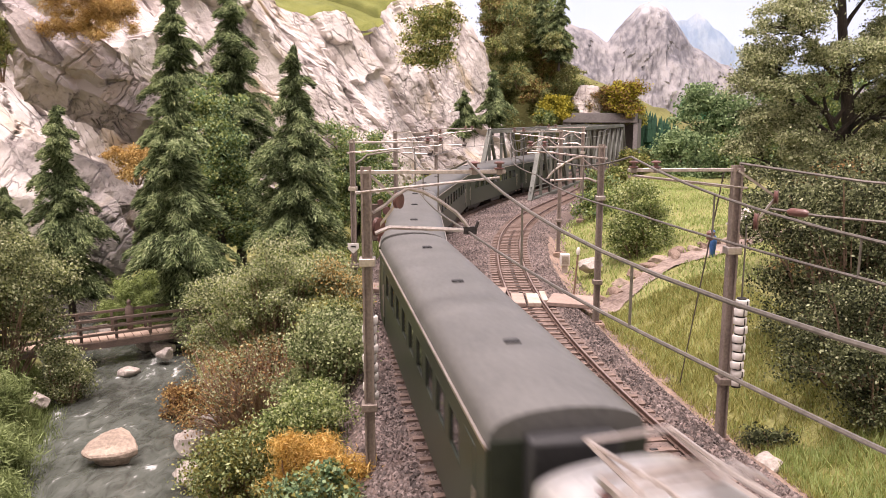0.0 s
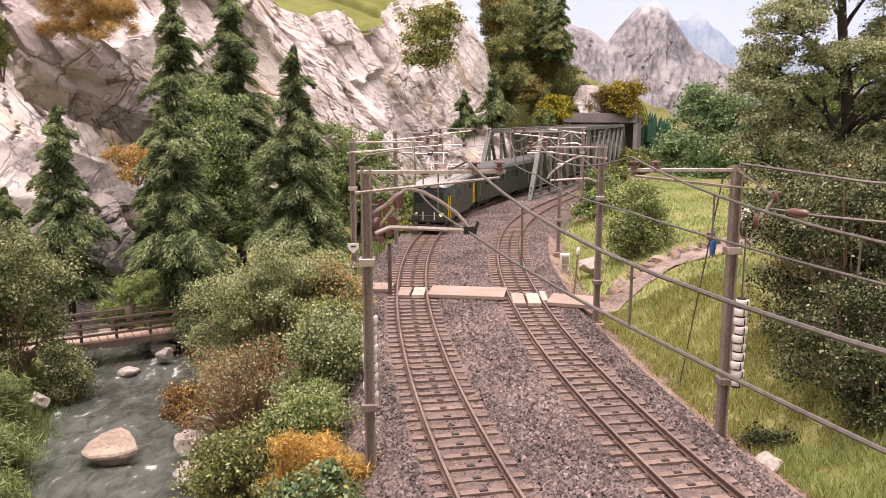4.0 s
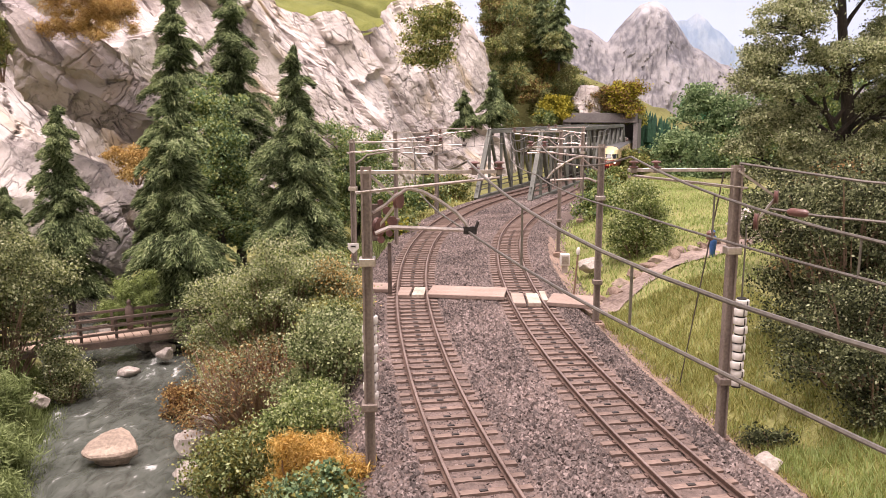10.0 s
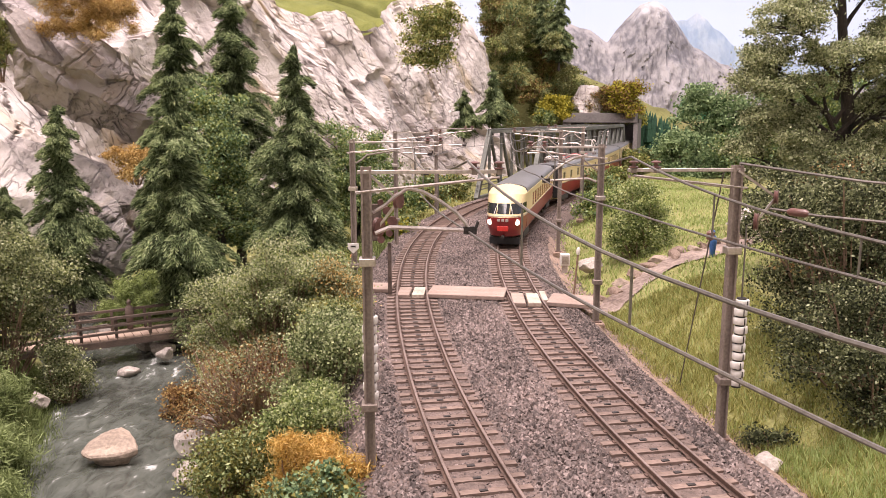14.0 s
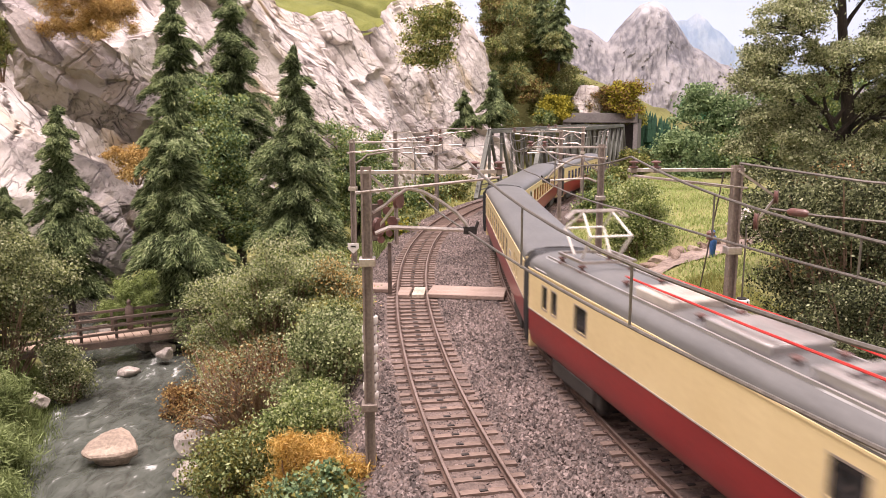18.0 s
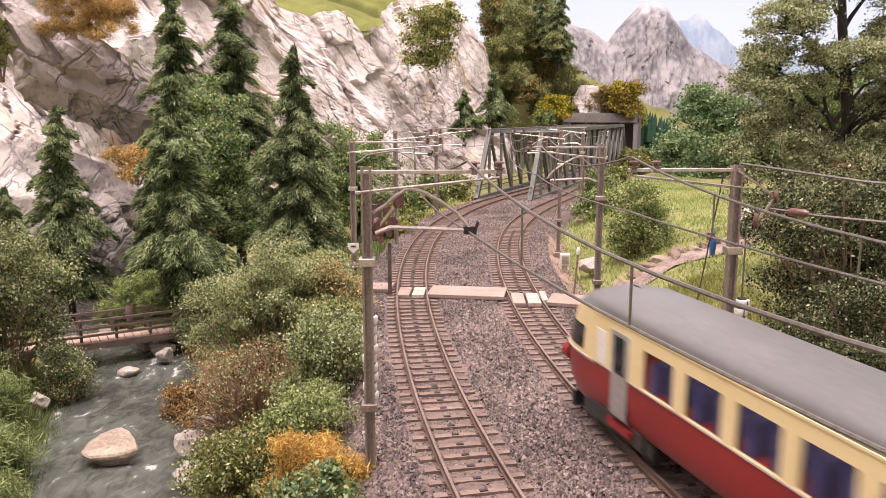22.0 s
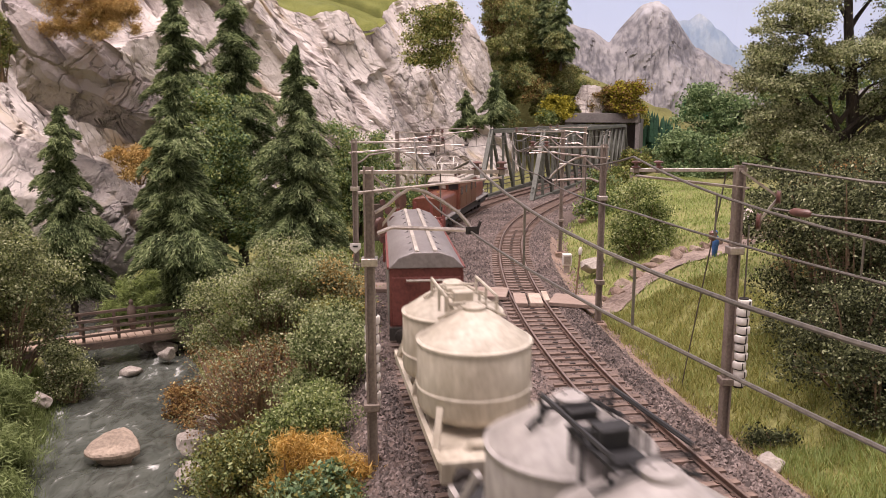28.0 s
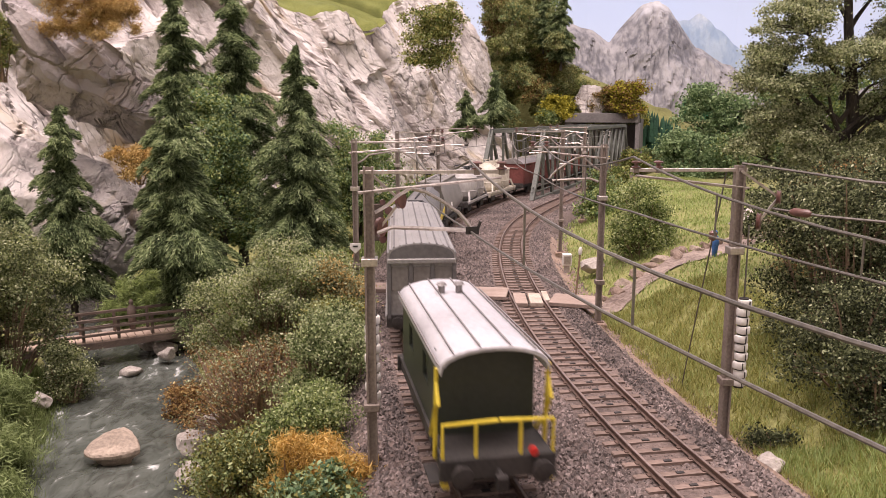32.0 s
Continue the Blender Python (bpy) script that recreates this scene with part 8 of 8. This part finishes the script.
def silo_wagon(tank, rails, words):
    top = thing("silo_wagon", words, "freight wagon", "freight wagons")
    h = 4.0
    frame_2axle(top, h, tank if tank is SILO_CREAM else UNDER, 2.4)
    for y in (-1.4, 1.4):
        t = part("tank", Geo().lathe([(0.45, 0.85), (0.6, 0.95), (1.34, 1.45), (1.4, 1.6), (1.4, 3.1), (1.34, 3.2), (0.4, 3.82), (0.3, 3.86), (0.05, 3.88)], (0, y, 0), 36), tank, top, "conical bulk tank")
        part("seam", Geo().lathe([(1.4, 1.95), (1.43, 1.98), (1.43, 2.03), (1.4, 2.06)], (0, y, 0), 36), tank, t)
        part("seam", Geo().lathe([(1.39, 3.08), (1.43, 3.1), (1.43, 3.15), (1.37, 3.18)], (0, y, 0), 36), tank, t)
        part("manhole", Geo().lathe([(0.26, 3.8), (0.28, 3.84), (0.28, 3.95), (0.2, 4.0), (0.04, 4.01)], (0, y, 0), 18), tank, t)
    part("walkway", Geo().box(-0.32, 0.32, -1.15, 1.15, 3.62, 3.68), rails, top, "roof walkway", bevel=0.01)
    for y in (-1.05, 0.0, 1.05):
        part("hatch_housing", Geo().box(-0.26, 0.26, y - 0.2, y + 0.2, 3.68, 3.9 + 0.12 * (y == 0)), rails, top, "small housing on the walkway", bevel=0.03)
        part("cross_brace", Geo().rod((-0.62, y, 3.95), (0.62, y, 3.95), 0.03).rod((-0.62, y, 3.95), (0.3, y, 3.66), 0.03), rails, top)
    for sx in (-1, 1):
        g = Geo().rod((sx * 0.62, -1.15, 4.12), (sx * 0.62, 1.15, 4.12), 0.04)
        for y in (-1.15, 0, 1.15):
            g.rod((sx * 0.62, y, 4.12), (sx * 0.62, y, 3.5), 0.04)
        part("guard_rail", g, rails, top, bevel=0)
        for y in (-1.4, 1.4):
            part("hatch_lever", Geo().rod((sx * 0.1, y, 4.0), (sx * 0.85, y * 0.8, 3.6), 0.04), rails, top)
        part("side_frame", Geo().bar((sx * 1.3, -h, 1.15), (sx * 1.3, h, 1.15), 0.12, 0.2), tank, top)
        for y in (-3.4, 0, 3.4):
            part("strut", Geo().bar((sx * 1.3, y, 1.15), (sx * 1.1, y * 0.85, 2.0), 0.14, 0.14), tank, top)
    part("ladder", Geo().bar((-0.45, 0, 1.2), (-0.45, 0, 4.0), 0.06, 0.06).bar((0.45, 0, 1.2), (0.45, 0, 4.0), 0.06, 0.06), rails, top)
    for f in (-1, 1):
        part("end_platform", Geo().box(-1.25, 1.25, f * (h - 0.35) - 0.35, f * (h - 0.35) + 0.35, 1.12, 1.18), rails, top)
        part("pipe", Geo().tube([(-0.9, f * 3.3, 0.7), (-0.5, f * 3.4, 1.3), (0.2, f * 3.5, 1.4), (0.5, f * 3.7, 1.0)], 0.1), tank, top)
    return top


def end_loft(prof, h, slope):
    """A body of one profile whose ends slope in towards the frame."""
    rings = []
    for f in (-1, 1):
        rings.append([(x, f * (h - slope * max(0, (1.9 - z) / 1.1) - 0.5 * slope * max(0, (z - 2.4) / 1.5)), z) for x, z in prof])
    return Geo().loft(rings)


def hopper_wagon():
    top = thing("hopper_wagon", "warm grey angular hopper wagon with roof hatches", "freight wagon", "freight wagons")
    h = 4.4
    frame_2axle(top, h + 0.1, UNDER)
    part("body", end_loft([(-0.8, 0.9), (-1.36, 1.7), (-1.36, 2.1), (-0.76, 3.7), (0.76, 3.7), (1.36, 2.1), (1.36, 1.7), (0.8, 0.9)], h, 0.9), HOPPER, top, "angular grey hopper body", bevel=0.03)
    for x in (-0.6, 0.6):
        part("roof_ledge", Geo().box(x - 0.2, x + 0.2, -h + 0.4, h - 0.4, 3.72, 3.83), HOPPER, top, bevel=0.02)
        part("hatch_hinge", Geo().bar((x * 1.25, -h + 0.5, 3.7), (x * 1.25, h - 0.5, 3.7), 0.08, 0.1), SLATE, top)
    for k in range(6):
        y = -h + 0.6 + k * (2 * h - 1.2) / 6
        part("roof_hatch", Geo().box(-0.38, 0.38, y + 0.05, y + (2 * h - 1.2) / 6 - 0.05, 3.72, 3.79), ALU, top, "pale roof hatch", bevel=0.02)
        part("hatch_strap", Geo().box(-0.6, 0.6, y - 0.02, y + 0.02, 3.76, 3.82), HOPPER, top)
    part("roof_rail", Geo().rod((-0.2, -h + 0.4, 3.98), (-0.2, h - 0.4, 3.98), 0.03), SLATE, top)
    for sx in (-1, 1):
        part("badge", Geo().lathe([(0.01, 0), (0.36, 0), (0.36, 0.03), (0.01, 0.03)], (0, 0, 0), 20, pose(sx * 1.37, -h + 2.2, 1.92, 0, sx * 90, 0)), WHITE, top, "plain pale oval badge")
    for f in (-1, 1):
        part("end_ladder", Geo().bar((0.35, f * (h - 0.2), 1.2), (0.35, f * (h - 0.55), 3.7), 0.06, 0.06).bar((0.75, f * (h - 0.2), 1.2), (0.75, f * (h - 0.55), 3.7), 0.06, 0.06), ARM, top)
        part("end_plate", Geo().box(0.15, 0.65, f * (h - 0.1) - 0.02, f * (h - 0.1) + 0.02, 2.3, 2.7), YELLOW, top, "small yellow plate")
        part("end_box", Geo().box(-0.35, 0.35, f * (h - 0.25) - 0.2, f * (h - 0.25) + 0.2, 2.5, 3.5), SLATE, top, bevel=0.03)
    return top


def yellow_wagon():
    top = thing("swing_roof_wagon", "slate grey swing-roof wagon with a yellow side stripe", "freight wagon", "freight wagons")
    h = 4.5
    part("underframe", Geo().box(-1.2, 1.2, -h, h, 0.8, 1.12), UNDER, top, bevel=0.03)
    for f in (-1, 1):
        buffers(top, f * h, f)
        bogie(top, f * 3.1, 2, 1.8)
    part("body", end_loft([(-0.9, 1.5), (-1.3, 1.95), (-1.3, 2.4), (-0.95, 3.25), (-0.42, 3.72), (0.42, 3.72), (0.95, 3.25), (1.3, 2.4), (1.3, 1.95), (0.9, 1.5)], h, 0.75), SLATE, top, "faceted slate grey body", bevel=0.03)
    for sx in (-1, 1):
        part("stripe", Geo().box(sx * 1.31 - 0.02, sx * 1.31 + 0.02, -h + 0.75, h - 0.4, 1.97, 2.37), YELLOW, top, "yellow side stripe")
        for k in range(9):
            y = -h + 0.9 + k * (2 * h - 1.8) / 8
            part("side_strut", Geo().bar((sx * 1.15, y, 0.85), (sx * 1.3, y, 1.95), 0.1, 0.12), UNDER, top)
    part("roof_joint", Geo().bar((-0.02, -h + 0.5, 3.77), (-0.02, h - 0.5, 3.77), 0.08, 0.06), BLACK, top)
    for f in (-1, 1):
        part("end_cap", Geo().prism([(-0.7, 3.0), (-0.42, 3.7), (0.42, 3.7), (0.7, 3.0)], f * (h - 0.35) - 0.1, f * (h - 0.35) + 0.1), BLACK, top, bevel=0.03)
    return top


def silver_van():
    top = thing("sliding_wall_van", "dull silver sliding-wall van with a long ribbed roof", "freight wagon", "freight wagons")
    h, w = 6.85, 1.24
    part("underframe", Geo().box(-1.25, 1.25, -h, h, 0.8, 1.12), UNDER, top, bevel=0.03)
    for f in (-1, 1):
        buffers(top, f * h, f)
        axle_pair(top, f * 4.7)
    part("body", Geo().box(-w + 0.05, w - 0.05, -h, h, 1.1, 3.32), ALU, top, bevel=0.03)
    for sx in (-1, 1):
        for k in range(9):
            y = -h + 0.1 + k * (2 * h - 0.2) / 9
            part("side_door", Geo().box(sx * w - 0.04, sx * w + 0.04, y + 0.05, y + (2 * h - 0.2) / 9 - 0.05, 1.2, 3.22), HOPPER if k % 2 else ALU, top, bevel=0.02)
        part("badge", Geo().box(sx * (w + 0.05) - 0.01, sx * (w + 0.05) + 0.01, 5.4, 6.1, 1.8, 2.3), BRIGHT_RED, top, "plain red badge with a pale bar")
        part("badge_bar", Geo().box(sx * (w + 0.065) - 0.01, sx * (w + 0.065) + 0.01, 5.55, 5.95, 2.0, 2.1), WHITE, top)
        part("door_rail", Geo().bar((sx * (w + 0.06), -h, 1.12), (sx * (w + 0.06), h, 1.12), 0.12, 0.14), ALU, top)
    roof = arc_roof(w + 0.04, 3.32, 3.92, 14, 0.72)
    part("roof", Geo().loft([[(x, y, z) for x, z in roof] for y in (-h - 0.05, h + 0.05)]), ALU, top, "ribbed silver roof")
    for k in range(1, 14):
        a = math.pi * k / 14
        x, z = -(w + 0.04) * math.cos(a), 3.32 + 0.6 * math.sin(a) ** 0.72
        part("roof_rib", Geo().bar((x, -h, z), (x, h, z), 0.06, 0.06), SLATE if k % 2 else ALU, top)
    for f in (-1, 1):
        part("end_sheet", Geo().prism([(x * 0.94, 3.34 + (z - 3.34) * 0.92) for x, z in roof], f * (h + 0.06) - 0.02, f * (h + 0.06) + 0.02), SLATE, top, "dark end gable")
        part("end_beam", Geo().box(-w, w, f * (h + 0.06) - 0.07, f * (h + 0.06) + 0.07, 3.17, 3.34), ALU, top, bevel=0.02)
        for x in (-1.2, -0.4, 0.4, 1.2):
            part("end_post", Geo().box(x - 0.07, x + 0.07, f * (h + 0.03) - 0.06, f * (h + 0.03) + 0.06, 1.1, 3.17), SLATE, top)
        for x in (-0.8, 0, 0.8):
            part("end_panel", Geo().box(x - 0.32, x + 0.32, f * (h + 0.01) - 0.03, f * (h + 0.01) + 0.03, 2.15, 3.05), HOPPER, top, bevel=0.02)
    return top


def brake_van():
    top = thing("brake_van", "small dark green brake van with pale roof and yellow platform rails", "freight wagon", "freight wagons")
    h, w = 3.7, 1.17
    frame_2axle(top, h, UNDER, 2.1)
    part("platform", Geo().box(-1.24, 1.24, -h, h, 1.12, 1.22), UNDER, top, "dark platform deck", bevel=0.02)
    wins = [(-1.3, -0.6, 2.1, 2.75), (1.2, 1.9, 2.1, 2.75)]
    part("body", Geo().box(-w + 0.07, w - 0.07, -h + 1.35, h - 0.4, 1.2, 3.0), DARK_GREEN, top, bevel=0.02)
    side_walls(top, "side_wall", w, -h + 1.35, h - 0.4, 1.2, 3.05, wins, DARK_GREEN)
    panes(top, w, wins, GLASS, frame_mat=DARK_GREEN)
    part("end_wall", Geo().box(-w, w, -h + 1.3, -h + 1.4, 1.2, 3.3), DARK_GREEN, top)
    roof = arc_roof(w + 0.08, 3.05, 3.58, 12, 0.8)
    part("roof", Geo().loft([[(x, y, z) for x, z in roof] + [(x * 0.96, y, z - 0.1) for x, z in roof[::-1]] for y in (-h + 0.35, h + 0.05)]), BRAKE_ROOF, top, "pale lilac-grey curved roof", bevel=0.02)
    for k in range(1, 12, 2):
        a = math.pi * k / 12
        x, z = -(w + 0.14) * math.cos(a), 3.05 + 0.57 * math.sin(a) ** 0.85
        part("roof_seam", Geo().bar((x, -h + 0.36, z), (x, h, z), 0.03, 0.035), VAN_ROOF, top)
    for x in (-0.25, 0.25):
        part("chimney", Geo().lathe([(0.1, 0), (0.1, 0.2), (0.16, 0.22), (0.1, 0.3)], (x, h - 1.8, 3.58), 10), VAN_ROOF, top)
    y = -h
    rail = Geo()
    for sx in (-1, 1):
        rail = Geo().tube([(sx * 0.5, y, 1.2), (sx * 0.5, y, 2.02)], 0.045).tube([(sx * 1.23, y, 0.62), (sx * 1.23, y, 2.0), (sx * 0.02, y, 2.04)], 0.048).tube([(sx * 1.23, y, 0.62), (sx * 1.1, y, 0.62)], 0.06)
        part("end_railing", rail, YELLOW, top, "bright yellow end railing")
        part("corner_post", Geo().tube([(sx * 1.27, y + 0.75, 0.95), (sx * 1.27, y + 0.55, 3.1)], 0.05), YELLOW, top)
        part("side_grip", Geo().tube([(sx * 1.25, y + 1.4, 1.2), (sx * 1.31, y + 0.9, 1.6), (sx * 1.3, y + 0.5, 2.2), (sx * 1.27, y + 0.3, 2.35), (sx * 1.27, y + 0.6, 2.8)], 0.05), YELLOW, top)
        part("foot_board", Geo().box(sx * 1.3 - 0.15, sx * 1.3 + 0.15, y + 0.3, y + 1.3, 0.5, 0.56), UNDER, top)
    part("end_lamp", Geo().lathe([(0.1, 0), (0.1, 0.1)], (0, 0, 0), 10, pose(0.75, y - 0.1, 1.35, 90, 0, 0)), BRIGHT_RED, top)
    return top


# ---- the three trains on their lines ----
def ride(vehicle, line, centre, pivot, times):
    """Rows for a vehicle whose two pivots, pivot metres from its middle, stand on the line; centre(t) is its place along it."""
    rows = []
    for t in times:
        s = centre(t)
        a, b = line.xy(s - pivot), line.xy(s + pivot)
        d = b - a
        c = (a + b) / 2
        rows.append((t, at(c[0], c[1], 0, 0, 0, math.degrees(math.atan2(-d[0], d[1])))))
    walk(vehicle, rows)


def along(table):
    ts, ss = [r[0] for r in table], [r[1] for r in table]
    k = np.array([(ss[min(i + 1, len(ss) - 1)] - ss[max(i - 1, 0)]) / (ts[min(i + 1, len(ts) - 1)] - ts[max(i - 1, 0)]) for i in range(len(ts))])

    def f(t):
        if t <= ts[0]:
            return ss[0] + k[0] * (t - ts[0])
        if t >= ts[-1]:
            return ss[-1] + k[-1] * (t - ts[-1])
        i = int(np.searchsorted(ts, t, side="right")) - 1
        w = ts[i + 1] - ts[i]
        u = (t - ts[i]) / w
        return ((2 * u ** 3 - 3 * u ** 2 + 1) * ss[i] + (u ** 3 - 2 * u ** 2 + u) * w * k[i] + (-2 * u ** 3 + 3 * u ** 2) * ss[i + 1] + (u ** 3 - u ** 2) * w * k[i + 1])
    return f


# rear end of the green train's locomotive, front end of the express: seconds, metres along the line
GREEN_TRAIN = along([(0.0, -3.3), (1.1, 15.7), (1.5, 22.4), (2.0, 30.2), (2.5, 38.0), (3.0, 44.8), (3.3, 48.8), (6.0, 77.5), (6.5, 82.0), (7.0, 86.4), (8.0, 95.5), (10, 113.3), (14, 144)])
EXPRESS = along([(0, 262), (6, 182), (9.3, 132), (11.3, 92), (12.5, 71.0), (13.0, 63.6), (13.5, 57.6), (14.0, 50.2), (14.5, 42.7), (16.95, -2.8), (18.25, -26.2), (19.49, -49.9), (20.75, -74.2), (22.0, -98.6), (22.5, -109), (25, -150)])


def motions():
    grid = [k / 5 for k in range(0, 161)]
    # green train
    loco = green_loco()
    coach = green_coach()
    coaches = [coach] + [copy_thing(coach, Matrix()) for _ in range(4)]
    t_green = [t for t in grid if t <= 14] + [32.0]
    green = lambda t: GREEN_TRAIN(min(t, 14.0))
    ride(loco, TRACK_L, lambda t: green(t) + 7.6, 3.9, t_green)
    for k, c in enumerate(coaches):
        ride(c, TRACK_L, lambda t, k=k: green(t) + 24.55 + 18.6 * k, 6.4, t_green)
    # express
    t_exp = [0.0] + [t for t in grid if 5.0 <= t <= 24.0] + [32.0]
    exp = lambda t: EXPRESS(min(t, 24.0)) if t > 4 else EXPRESS(5.0)
    for k, (kind, seats) in enumerate((("front", SEAT_RED), ("power", SEAT_DARK), ("diner", SEAT_DARK), ("coach", SEAT_ORANGE), ("rear", SEAT_BLUE))):
        ride(tee_car(kind, seats), TRACK_R, lambda t, k=k: exp(t) + 12.2 + 24.6 * k, 8.4, t_exp)
    # the old tree is nudged when the camera is
    stand = lambda lean: at(18.5, 37.0, 0.6, 0, lean, 0)
    walk(OLD_TREE, [(0.0, stand(0)), (12, stand(0)), (22.9, stand(0)), (23.05, stand(0)), (23.35, stand(0.8)), (23.5, stand(0.8)), (28, stand(0.8)), (32, stand(0.8))])
    # freight train: places of the middles at 28 s
    t_fr = [0.0] + [t for t in grid if t >= 21.0]
    run = lambda t: 14.8 * (max(t, 21.0) - 28.0)
    cars = [(brake_van(), -39.1, 2.1), (silver_van(), -23.75, 4.5), (yellow_wagon(), -10.0, 3.1), (hopper_wagon(), 0.3, 2.4),
            (silo_wagon(SILO_GREY, BLACK, "grey twin-cone silo wagon with black guard rails"), 11.3, 2.4),
            (silo_wagon(SILO_CREAM, SILO_CREAM, "cream twin-cone silo wagon with pale guard rails"), 20.3, 2.4), (brown_van(), 33.0, 3.4), (flat_wagon(), 46.2, 3.5), (crocodile(), 65.2, 6.4)]
    for ob, mid, pivot in cars:
        ride(ob, TRACK_L, lambda t, mid=mid: run(t) + mid, pivot, t_fr)


motions()
